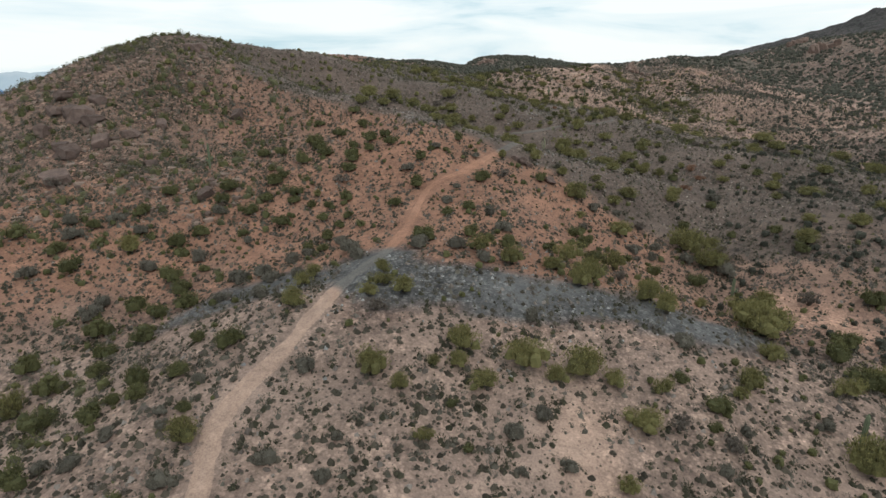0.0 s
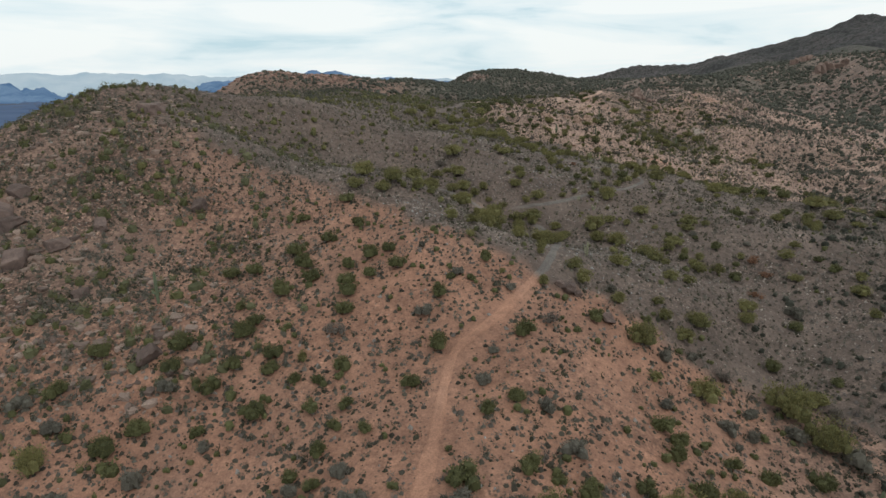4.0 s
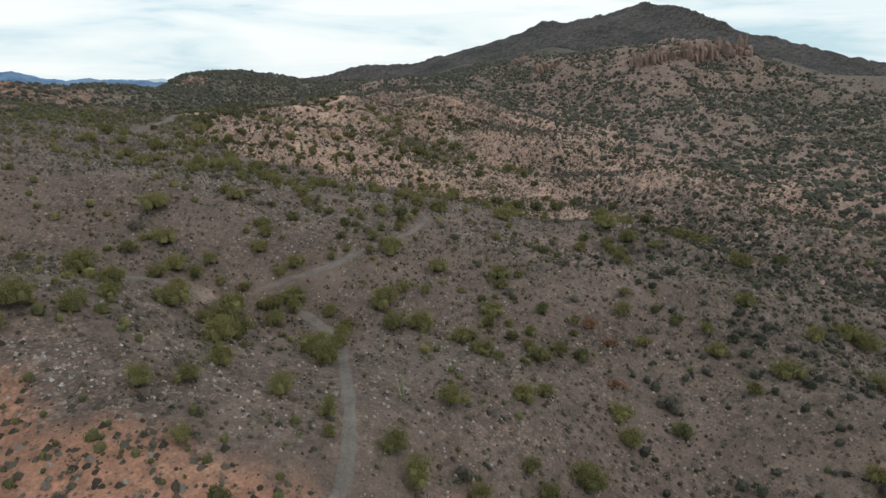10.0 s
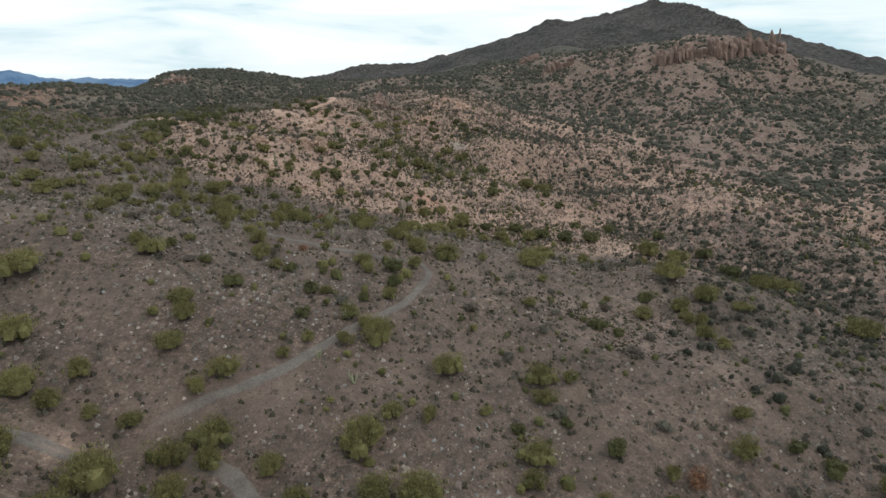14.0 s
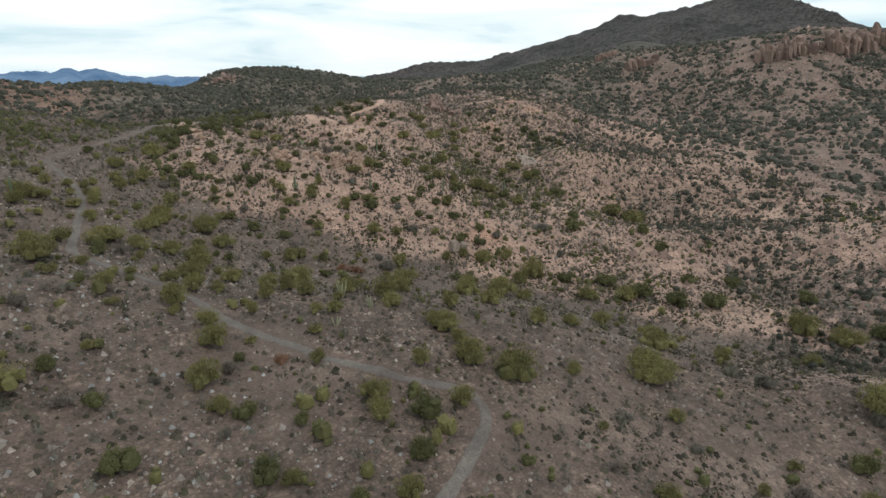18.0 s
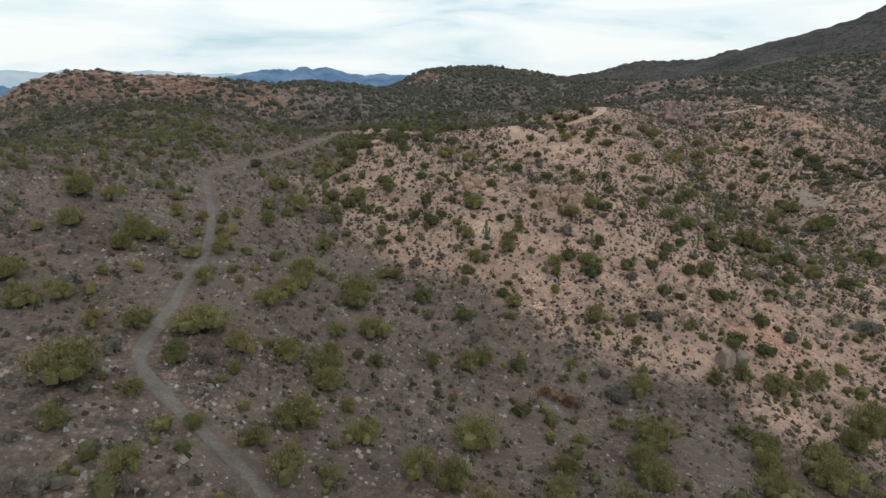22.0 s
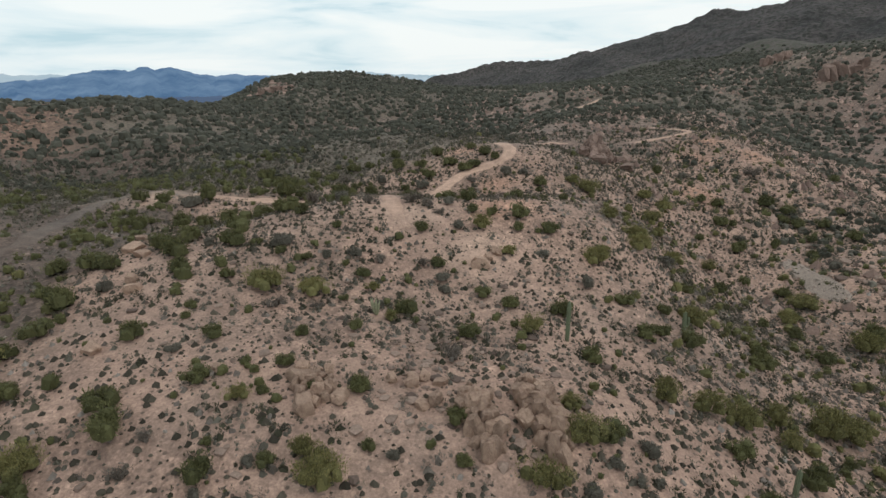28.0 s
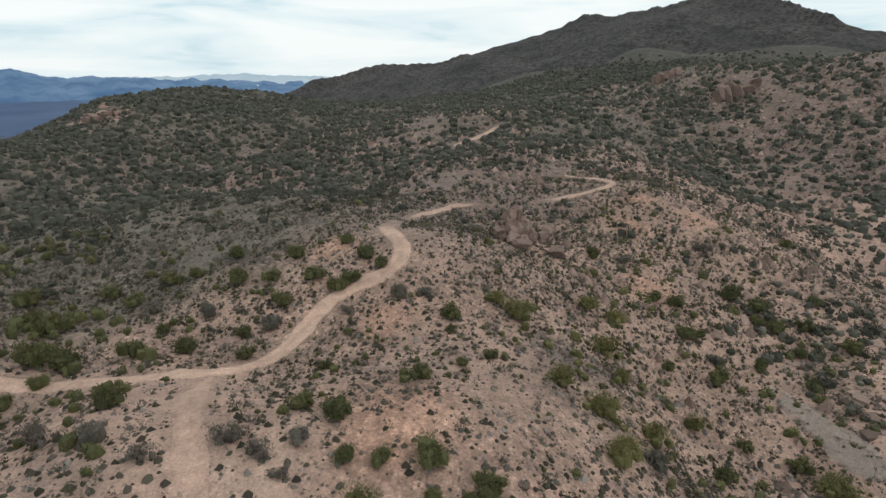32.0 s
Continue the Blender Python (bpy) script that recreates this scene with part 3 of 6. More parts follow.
TRAIL = [(-15.3, 22), (-15.2, 29.7), (-16.2, 35), (-15.4, 39.5), (-13.7, 43.3), (-11.9, 48.4), (-10.4, 53.5), (-8.4, 57.5), (-6, 62.7), (-4.4, 71), (-3.4, 77),
         (-2.1, 82), (0.3, 84.6), (3.2, 88), (6, 92), (8.6, 95.8), (10.8, 99.5), (13.2, 106), (16.8, 119.5), (18.8, 128), (18.7, 133.5), (17.3, 138), (14, 140.5), (11, 142)]
TRAIL_ON = [(10.8, 142.3), (12.5, 144.2), (16.5, 145.5), (20, 146), (24.2, 147), (29.4, 149.3), (34, 151.5), (38, 153.3), (42.5, 157.3), (46, 161.5), (46.3, 164),
            (44.9, 165.9), (41.5, 167.4), (38.3, 169.7), (35, 172.2), (31.6, 175.8), (28, 180), (25, 186), (22, 189), (18, 192.5), (14.5, 195.8), (12.5, 199), (11.6, 204),
            (11, 210), (10.5, 216), (9.3, 223), (6, 233), (1.3, 245), (-1, 253), (1.2, 259), (4.2, 267), (8, 276), (9.2, 286)]
WEST_BRANCH = [(11.4, 142.2), (7.5, 141.6), (4, 143.4), (-1, 144.8), (-7, 145)]
ROAD = [(9, 282), (9.8, 290), (10.8, 300), (14, 308.5), (19, 310.5), (24, 308.2), (28.4, 306.6), (33.3, 305), (38.4, 302.4), (43.7, 298.6), (48.6, 296.4), (53, 295.2), (57, 295.8),
        (60, 298), (63, 301), (66.4, 303.7), (70.4, 304.7), (74.3, 305.2), (77, 308.2), (78, 313), (79, 319), (82, 323)]
ROAD_PAST_CREST = [(85, 326.5), (90, 330.5), (98.6, 337.3), (105, 337.6)]
ROAD_BEND = [(115, 334.7), (120, 333), (125, 331.6), (131, 332.3), (131.8, 336), (129, 341), (125, 345)]
ROAD_FAR = [(126, 390), (129, 395), (138, 402), (147, 407.5), (154, 411)]
SIDE_SPUR = [(53.4, 294), (51.8, 288), (51.3, 282), (51.2, 277.8), (51.6, 273.5)]


def glide(points, pitch=0.5):
    """A smooth line through the points, in even steps."""
    p = np.array(points, float)
    p = np.vstack([2 * p[0] - p[1], p, 2 * p[-1] - p[-2]])
    made = []
    for k in range(1, len(p) - 2):
        n = max(2, int(np.linalg.norm(p[k + 1] - p[k]) / pitch))
        u = np.linspace(0, 1, n, endpoint=False)[:, None]
        a, b, c, d = p[k - 1], p[k], p[k + 1], p[k + 2]
        made.append(0.5 * (2 * b + (c - a) * u + (2 * a - 5 * b + 4 * c - d) * u ** 2 + (3 * b - a - 3 * c + d) * u ** 3))
    made.append(p[-2:-1])
    return np.vstack(made)


TRACKS = [("trail", glide(TRAIL), 1.8), ("trail", glide(TRAIL_ON), 1.15), ("road", glide(ROAD), 2.4), ("road", glide(ROAD_PAST_CREST), 1.5), ("road", glide(ROAD_BEND), 1.5), ("road", glide(ROAD_FAR), 2.0), ("trail", glide(SIDE_SPUR), 2.2), ("trail", glide(WEST_BRANCH), 1.6)]
TRACK_POINTS = np.vstack([line[::2] for _, line, _ in TRACKS])


def track_distance(x, y):
    x, y = np.asarray(x, float).ravel(), np.asarray(y, float).ravel()
    best = np.full(x.shape, 1e9)
    for k in range(0, len(x), 20000):
        d = (x[k:k + 20000, None] - TRACK_POINTS[None, :, 0]) ** 2 + (y[k:k + 20000, None] - TRACK_POINTS[None, :, 1]) ** 2
        best[k:k + 20000] = d.min(1)
    return np.sqrt(best)


def build_ground():
    verts = np.column_stack([XX.ravel(), YY.ravel(), ZZ.ravel()])
    i, j = np.meshgrid(np.arange(NX - 1), np.arange(NY - 1), indexing="ij")
    a = (i * NY + j).ravel()
    faces = np.column_stack([a, a + NY, a + NY + 1, a + 1])
    colour, share = soil_of(XX.ravel(), YY.ravel())
    stony = np.einsum("k...,k->...", share, STONINESS)
    stony = np.clip(stony * (0.7 + 0.6 * fbm(XX.ravel() / 8, YY.ravel() / 8, 4, 131)), 0, 1)
    far = step(300, 440, np.hypot(XX.ravel() - 60, YY.ravel() - 170))
    colour = colour * (1 - 0.8 * far[:, None]) + np.array([0.080, 0.071, 0.064]) * 0.8 * far[:, None]
    me = mesh_from("ground", verts, faces, SOIL, True, {"scrub": far, "stony": stony}, {"soil": colour})
    tagged(new("ground", me), "rolling desert hills of orange, pink and grey stony soil", "ground", kind="structure")


def build_track(name, line, width, label):
    t = np.gradient(line, axis=0)
    t /= np.maximum(np.linalg.norm(t, axis=1), 1e-6)[:, None]
    side = np.column_stack([-t[:, 1], t[:, 0]])
    across = np.array([-1.0, -0.72, -0.4, 0.0, 0.4, 0.72, 1.0])
    n, k = len(line), len(across)
    s = np.arange(n) * 0.5
    half = width / 2 * (1 + 0.16 * value_noise(s / 3.0, s * 0, 3) + 0.12 * value_noise(s / 0.9, s * 0, 4))
    half = half * (1 - 0.28 * step(62, 76, line[:, 1]) * step(130, 120, line[:, 1]))
    end = np.minimum(s, s[-1] - s)
    half = half * (0.25 + 0.75 * step(0, 5, end))
    verts = np.zeros((n, k, 3))
    for c, a in enumerate(across):
        wob = half * a * (1 + (0.12 * value_noise(s / 1.1, s * 0 + c, 7) if abs(a) == 1 else 0))
        verts[:, c, :2] = line + side * wob[:, None]
        lift = 0.07 - (0.13 if abs(a) == 1 else 0.0) + (0.02 if a == 0 else -0.015 if abs(a) == 0.4 else 0)
        verts[:, c, 2] = lift
    verts[:, :, 2] += ground_z(verts[:, :, 0], verts[:, :, 1])
    a = (np.arange(n - 1)[:, None] * k + np.arange(k - 1)[None, :]).ravel()
    faces = np.column_stack([a, a + k, a + k + 1, a + 1])
    v = verts.reshape(-1, 3)
    colour, share = soil_of(v[:, 0], v[:, 1])
    grey = (share[GRAVEL] + share[BROWN])[:, None]
    if "grey" in label:
        grey = np.ones_like(grey)
    rust = share[ORANGE][:, None]
    pale = np.array([0.41, 0.285, 0.22]) * (1 - rust) + np.array([0.37, 0.198, 0.132]) * rust if name == "trail" else np.array([0.53, 0.362, 0.276])
    if "spur" in label:
        pale = np.array([0.46, 0.312, 0.24])
    if name == "road":
        west = step(30, 12, v[:, 0])[:, None]
        pale = pale * (1 - west) + np.array([0.27, 0.19, 0.135]) * west
    dust = pale * (1 - grey) + np.array([0.150, 0.138, 0.126]) * grey
    worn = np.repeat(step(0, min(9, s[-1] * 0.2), end) * (0.3 + 0.7 * step(10, 45, s) if "graded" in label else 1), k)[:, None] * np.tile([0.35, 0.9, 1.0, 0.75, 1.0, 0.9, 0.35], n)[:, None] * 0.85
    worn = worn * (1 - 0.6 * step(232, 256, v[:, 1:2])) if "grey trail" in label else worn
    colour = colour * (1 - worn) + dust * worn
    me = mesh_from(name, v, faces, DUST, True, {"scrub": np.zeros(len(v))}, {"soil": colour})
    tagged(new(name, me), label, "path", kind="structure")


def mountain_material():
    """Dark rock and scrub seen from far off: brown-grey ground, dark bushes, paler ledges."""
    mat, tree, b = shader("mountain_rock_and_scrub", 1.0)
    broad = noise_of(tree, 0.010, 6.0, 0.62)
    fine = noise_of(tree, 0.11, 7.0, 0.75)
    c = ramp(tree, broad, (0.36, (0.052, 0.049, 0.049)), (0.64, (0.096, 0.085, 0.082)))
    c = mix(tree, "MULTIPLY", c, ramp(tree, fine, (0.34, (0.5, 0.5, 0.52)), (0.66, (1.5, 1.47, 1.44))))
    spots = noise_of(tree, 0.16, kind="ShaderNodeTexVoronoi")
    c = mix(tree, "MIX", c, (0.036, 0.039, 0.032), ramp(tree, spots, (0.30, 0.85), (0.46, 0.0)))
    tree.links.new(c, b.inputs["Base Color"])
    bump(tree, b, fine, 1.0, 6.0)
    return mat


def build_mountain():
    """The far mountain's face, finer than the ground sheet that it rises from."""
    az, r = np.meshgrid(np.radians(np.linspace(7, 84, 330)), np.linspace(440, 1790, 210), indexing="ij")
    x, y = 40 + r * np.sin(az), 220 + r * np.cos(az)
    z = massif(x, y) + 2.2 * fbm(x / 34, y / 34, 2, 23)
    m = az.shape[1]
    a = (np.arange(az.shape[0] - 1)[:, None] * m + np.arange(m - 1)[None, :]).ravel()
    me = mesh_from("far_mountain", np.column_stack([x.ravel(), y.ravel(), z.ravel()]), np.column_stack([a, a + 1, a + m + 1, a + m]), mountain_material(), True)
    tagged(new("far_mountain", me), "dark scrub-covered rocky mountain behind the hills", "mountain", kind="structure")


build_mountain()
build_ground()
for (name, line, width), label in zip(TRACKS, ["narrow dusty trail worn into orange soil", "narrow grey trail over stony ground",
                                               "pale graded dirt road along the ridge",
                                               "narrow dirt road behind the crest of the ridge", "bend of a pale dirt road past the crag", "pale dirt road far up the scrubby slope", "short bare dirt spur beside the road", "faint grey side trail past a pale bare patch"]):
    build_track(name, line, width, label)


# ---- plants ----
def lump_shape(rng, sides=7, rings=2, flat=0.7, rough=0.2):
    """A rounded, uneven mound of foliage, one unit wide."""
    turn0 = rng.uniform(0, 6.28)
    swell = 1 + 0.22 * np.cos(np.arange(sides) * 2 * math.pi / sides * 2 + turn0) * rng.uniform(0.2, 1.0)
    v, f, tone = [], [], []
    for k in range(rings):
        up = k / rings * math.pi / 2
        for q in range(sides):
            an = (q + 0.5 * (k % 2)) * 2 * math.pi / sides + turn0
            r = 0.5 * (math.cos(up) ** 0.6) * swell[q] * (1 + rng.uniform(-rough, rough))
            v.append((math.cos(an) * r, math.sin(an) * r, flat * math.sin(up) * (1 + rng.uniform(-rough, rough)) - (0.05 if k == 0 else 0)))
    v.append((rng.uniform(-0.1, 0.1), rng.uniform(-0.1, 0.1), flat * rng.uniform(0.9, 1.1)))
    for k in range(rings - 1):
        for q in range(sides):
            a, b, n = k * sides + q, (k + 1) * sides + q, (q + 1) % sides
            f += [(a, k * sides + n, b), (k * sides + n, (k + 1) * sides + n, b)]
    f += [((rings - 1) * sides + q, (rings - 1) * sides + (q + 1) % sides, rings * sides) for q in range(sides)]
    base = rng.uniform(0.15, 0.6)
    return np.array(v), np.array(f), np.clip(base + rng.uniform(-0.3, 0.3, len(v)), 0, 1)


def join_shapes(*shapes):
    v, f, t, n = [], [], [], 0
    for a, b, c in shapes:
        v.append(a)
        f.append(b + n)
        t.append(c)
        n += len(a)
    return np.vstack(v), np.vstack(f), np.concatenate(t)


# dim lowers the tone: shade painted onto the cores of small bushes.
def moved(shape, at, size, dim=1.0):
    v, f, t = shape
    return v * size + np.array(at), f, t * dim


def crown_shape(rng, leaves, leaf, lobes, flat=0.75, reach=1.0, upright=0.0, core=0.62):
    """Small leafy sprays over several lobes, with dense inner foliage darkened as painted inner shade: one unit wide,
    standing on the ground.
    """
    centres = rng.normal(0, 0.17, (lobes, 3)) * (1, 1, 0.55) * reach
    centres[:, 2] = np.abs(centres[:, 2]) * flat + (0.30 + 0.08 * upright) * flat
    sizes = rng.uniform(0.19, 0.33, lobes)
    pick = rng.integers(0, lobes, leaves)
    way = rng.normal(0, 1, (leaves, 3))
    way /= np.linalg.norm(way, axis=1)[:, None]
    way[:, 2] = np.where(way[:, 2] < -0.45, -way[:, 2], way[:, 2])
    depth = rng.uniform(0.5, 1.1, leaves) ** 0.5 * np.where(rng.uniform(0, 1, leaves) < 0.16, rng.uniform(1.0, 1.45, leaves), 1.0)
    p = centres[pick] + way * (sizes[pick] * depth)[:, None] * (1, 1, flat * (1 + 0.25 * upright))
    p[:, 2] = np.maximum(p[:, 2], 0.03)
    along = way * (1 - 0.6 * upright) + np.array([0, 0, 0.35 + 1.1 * upright]) + rng.normal(0, 0.45, (leaves, 3))
    along /= np.linalg.norm(along, axis=1)[:, None]
    side = np.cross(along, rng.normal(0, 1, (leaves, 3)))
    side /= np.linalg.norm(side, axis=1)[:, None]
    s = leaf * rng.uniform(0.6, 1.5, leaves)[:, None]
    v = np.stack([p + side * s * 0.42, p - side * s * 0.42, p + along * s * 1.9], 1).reshape(-1, 3)
    f = np.arange(leaves * 3).reshape(leaves, 3)
    tone = np.clip(rng.uniform(0.1, 0.8, leaves) + rng.uniform(0, 0.25, lobes)[pick], 0, 1)
    made = [(v, f, np.repeat(tone, 3))]
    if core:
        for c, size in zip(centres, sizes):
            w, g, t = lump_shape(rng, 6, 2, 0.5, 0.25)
            # Half tone on each core paints in the shade within the crown.
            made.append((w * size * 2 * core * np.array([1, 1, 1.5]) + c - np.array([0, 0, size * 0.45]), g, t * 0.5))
    return join_shapes(*made)


def dome_shape(rng, sides=6, low=0.45, high=0.75, off=0.1):
    """A low round tuft or sunken stone of a few faces, one unit wide."""
    turn = np.arange(sides) * 2 * math.pi / sides + rng.uniform(-0.3, 0.3, sides)
    r = 0.5 * rng.uniform(0.7, 1.15, sides)
    rim = np.column_stack([np.cos(turn) * r, np.sin(turn) * r, np.zeros(sides)])
    v = np.vstack([rim, [(rng.uniform(-off, off), rng.uniform(-off, off), rng.uniform(low, high))]])
    f = np.array([(k, (k + 1) % sides, sides) for k in range(sides)])
    return v, f, np.full(len(v), rng.uniform(0.1, 0.8))


def twig_shape(rng, count, spread_out, tall, thick=0.012):
    """Thin tapered stems that fan out from one root."""
    vs = [np.array([math.cos(q * 2.0944), math.sin(q * 2.0944), 0]) * thick * 2 + np.array([0, 0, -0.05]) for q in range(3)]
    fs = []
    for k in range(count):
        turn, lean = rng.uniform(0, 2 * math.pi), rng.uniform(0.15, 1.0) * spread_out
        tip = np.array([math.cos(turn) * lean, math.sin(turn) * lean, tall * rng.uniform(0.6, 1.0)])
        bend = tip * 0.5 + np.array([0, 0, 0.10 * tall]) + rng.normal(0, 0.03, 3)
        base = len(vs)
        for p, r in ((bend, thick * 0.7), (tip, thick * 0.25)):
            for q in range(3):
                an = q * 2.0944
                vs.append(p + np.array([math.cos(an), math.sin(an), 0]) * r)
        for q in range(3):
            n = (q + 1) % 3
            fs.append((q, n, base + n, base + q))
            fs.append((base + q, base + n, base + 3 + n, base + 3 + q))
    return np.array(vs), np.array(fs)


def scatter(name, shapes, places, sizes, mat, label, category, rng, tall=1.0, sink=0.04, smooth=False):
    """ONE mesh of many small things, each turned and sized by chance."""
    vs, fs, ts, base = [], [], [], 0
    turn = rng.uniform(0, 2 * math.pi, len(places))
    which = rng.integers(0, len(shapes), len(places))
    shade = rng.uniform(-0.22, 0.22, len(places))
    for k, (v, f, tone) in enumerate(shapes):
        idx = np.nonzero(which == k)[0]
        if not len(idx):
            continue
        c, s, z = np.cos(turn[idx])[:, None], np.sin(turn[idx])[:, None], sizes[idx][:, None]
        x = (v[None, :, 0] * c - v[None, :, 1] * s) * z + places[idx, 0:1]
        y = (v[None, :, 0] * s + v[None, :, 1] * c) * z + places[idx, 1:2]
        h = v[None, :, 2] * z * tall + places[idx, 2:3] - sink * z
        vs.append(np.stack([x, y, h], 2).reshape(-1, 3))
        fs.append((f[None] + (np.arange(len(idx)) * len(v))[:, None, None] + base).reshape(-1, f.shape[1]))
        ts.append(np.clip(tone[None] + shade[idx][:, None], 0, 1).ravel())
        base += len(idx) * len(v)
    me = mesh_from(name, np.vstack(vs), np.vstack(fs), mat, smooth, {"tone": np.concatenate(ts)})
    return tagged(new(name, me), label, category, kind="stuff")


RNG = np.random.default_rng(7)


def sprinkle(count, box, density, clear=1.3):
    """Places by chance in a box of the plan, kept by density(x, y, soil shares) and off the tracks."""
    x, y = RNG.uniform(box[0], box[1], count), RNG.uniform(box[2], box[3], count)
    _, share = soil_of(x, y)
    keep = RNG.uniform(0, 1, count) < density(x, y, share)
    bare = sum(np.exp(-((x - px) ** 2 + (y - py) ** 2) / r ** 2) for px, py, r, tint in PATCHES if tint != RUBBLE)
    keep &= RNG.uniform(0, 1, count) > 0.75 * np.clip(bare, 0, 1)
    if clear:
        keep &= (track_distance(x, y) > clear)
    x, y = x[keep], y[keep]
    return np.column_stack([x, y, ground_z(x, y)])


def near(x, y):
    """One along the valley that the camera follows, less and less away from it."""
    axis = np.interp(y, [0, 60, 150, 240, 300, 340], [0, -5, 25, 45, 60, 70])
    return 1 - 0.8 * step(50, 120, axis - x) - 0.7 * step(60, 140, x - axis)


# ---- where the larger bushes grow (x, y, width), stretch by stretch ----
CREOSOTE_AT_A = [(12.6, 32.4, 1.5), (-18.2, 34.5, 2.3), (-1.2, 35.4, 1.2), (-3.4, 40.1, 1.7), (3.5, 40.8, 2.4), (17.7, 41.5, 1.6),
    (13.9, 42.3, 1.9), (9.5, 42.2, 1.9), (24.8, 42.7, 1.3), (-0.7, 43.0, 1.2), (-36.6, 42.8, 2.7), (1.4, 43.0, 1.8), (1.7, 44.9, 2.7),
    (35.5, 45.1, 2.2), (-14.1, 50.5, 1.9), (-7.2, 51.6, 1.7), (-14.5, 52.1, 1.8), (-3.7, 51.9, 2.5), (-5.8, 53.2, 1.9), (-14.4, 55.8, 1.8),
    (-6.0, 55.7, 2.0), (22.3, 53.5, 2.7), (-13.5, 57.9, 1.7), (12.2, 60.1, 2.4), (4.1, 61.8, 2.5), (16.6, 61.7, 2.3), (13.9, 62.9, 2.6),
    (29.7, 62.1, 1.4), (20.1, 64.8, 2.6), (-18.2, 83.2, 1.3), (20.6, 84.0, 1.5), (57.5, 88.2, 2.2), (26.3, 96.7, 2.0)]
CREOSOTE_AT_B = [(20.0, 96.4, 2.2), (75.4, 97.2, 2.6), (9.8, 95.2, 1.5), (4.6, 95.4, 1.0), (15.6, 98.3, 2.4), (26.3, 99.4, 1.5),
    (15.1, 101.3, 2.3), (60.1, 103.1, 1.9), (10.5, 102.5, 1.2), (1.1, 103.0, 1.4), (11.2, 105.2, 1.8), (23.1, 107.3, 2.7),
    (-1.1, 111.2, 2.1), (80.6, 108.9, 2.6), (1.9, 111.6, 1.9), (34.9, 109.2, 1.8), (66.4, 115.2, 2.1), (57.0, 116.9, 1.8),
    (5.2, 117.9, 2.7), (44.3, 118.6, 2.2), (40.2, 117.4, 2.4), (34.8, 118.1, 1.5), (40.6, 120.0, 1.9), (58.5, 122.8, 2.3),
    (50.7, 123.8, 1.5), (27.5, 122.4, 1.4), (43.4, 123.7, 1.7), (61.4, 125.9, 1.9), (18.6, 126.9, 1.9), (39.4, 127.7, 2.0),
    (19.8, 130.4, 2.3), (21.4, 133.1, 2.0), (4.5, 133.0, 2.0)]
CREOSOTE_AT_C = [(45.7, 135.5, 1.9), (72.3, 136.2, 2.0), (34.6, 136.8, 2.0), (6.3, 135.4, 2.7), (50.0, 136.8, 1.6), (73.7, 139.8, 2.4),
    (31.4, 138.4, 2.0), (15.9, 138.9, 2.3), (13.6, 140.1, 2.6), (77.8, 143.8, 2.0), (76.1, 144.8, 2.2), (10.7, 144.3, 1.8),
    (0.8, 145.7, 2.7), (7.9, 145.6, 1.5), (44.9, 147.5, 1.0), (5.0, 146.5, 2.3), (16.1, 146.4, 1.9), (64.5, 151.9, 1.2), (30.4, 148.4, 1.9),
    (18.3, 147.3, 2.5), (24.2, 148.3, 1.3), (69.9, 153.7, 1.2), (55.9, 152.2, 1.6), (27.0, 149.5, 1.6), (33.2, 150.6, 1.6),
    (7.4, 149.7, 2.2), (-2.6, 154.5, 2.3), (32.3, 152.0, 2.2), (38.2, 155.6, 1.8), (31.5, 158.1, 1.5), (63.8, 160.6, 1.6),
    (55.7, 160.0, 1.1), (38.2, 163.1, 2.2)]
CREOSOTE_AT_D = [(44.8, 163.7, 2.1), (27.3, 165.6, 1.7), (38.6, 165.5, 2.4), (26.0, 169.7, 2.5), (58.1, 168.2, 1.7), (92.2, 169.0, 2.2),
    (43.2, 169.1, 1.9), (35.0, 171.4, 1.5), (12.5, 170.9, 2.2), (18.1, 173.9, 1.1), (30.0, 175.5, 0.9), (27.0, 175.6, 2.5),
    (80.7, 171.7, 2.4), (35.6, 175.8, 1.3), (48.3, 173.1, 1.9), (26.6, 179.0, 2.0), (59.7, 177.8, 2.5), (30.3, 180.9, 1.4),
    (23.6, 181.5, 1.3), (64.5, 178.6, 1.8), (36.3, 180.6, 1.4), (38.1, 181.0, 1.7), (23.4, 183.3, 2.6), (18.5, 182.6, 1.0),
    (71.2, 181.8, 2.0), (31.8, 185.1, 2.2), (39.1, 184.5, 1.1), (17.4, 186.7, 2.0), (27.3, 188.8, 1.5), (36.3, 186.9, 2.2),
    (52.1, 185.0, 2.3), (25.1, 189.1, 2.3), (34.7, 189.2, 2.4)]
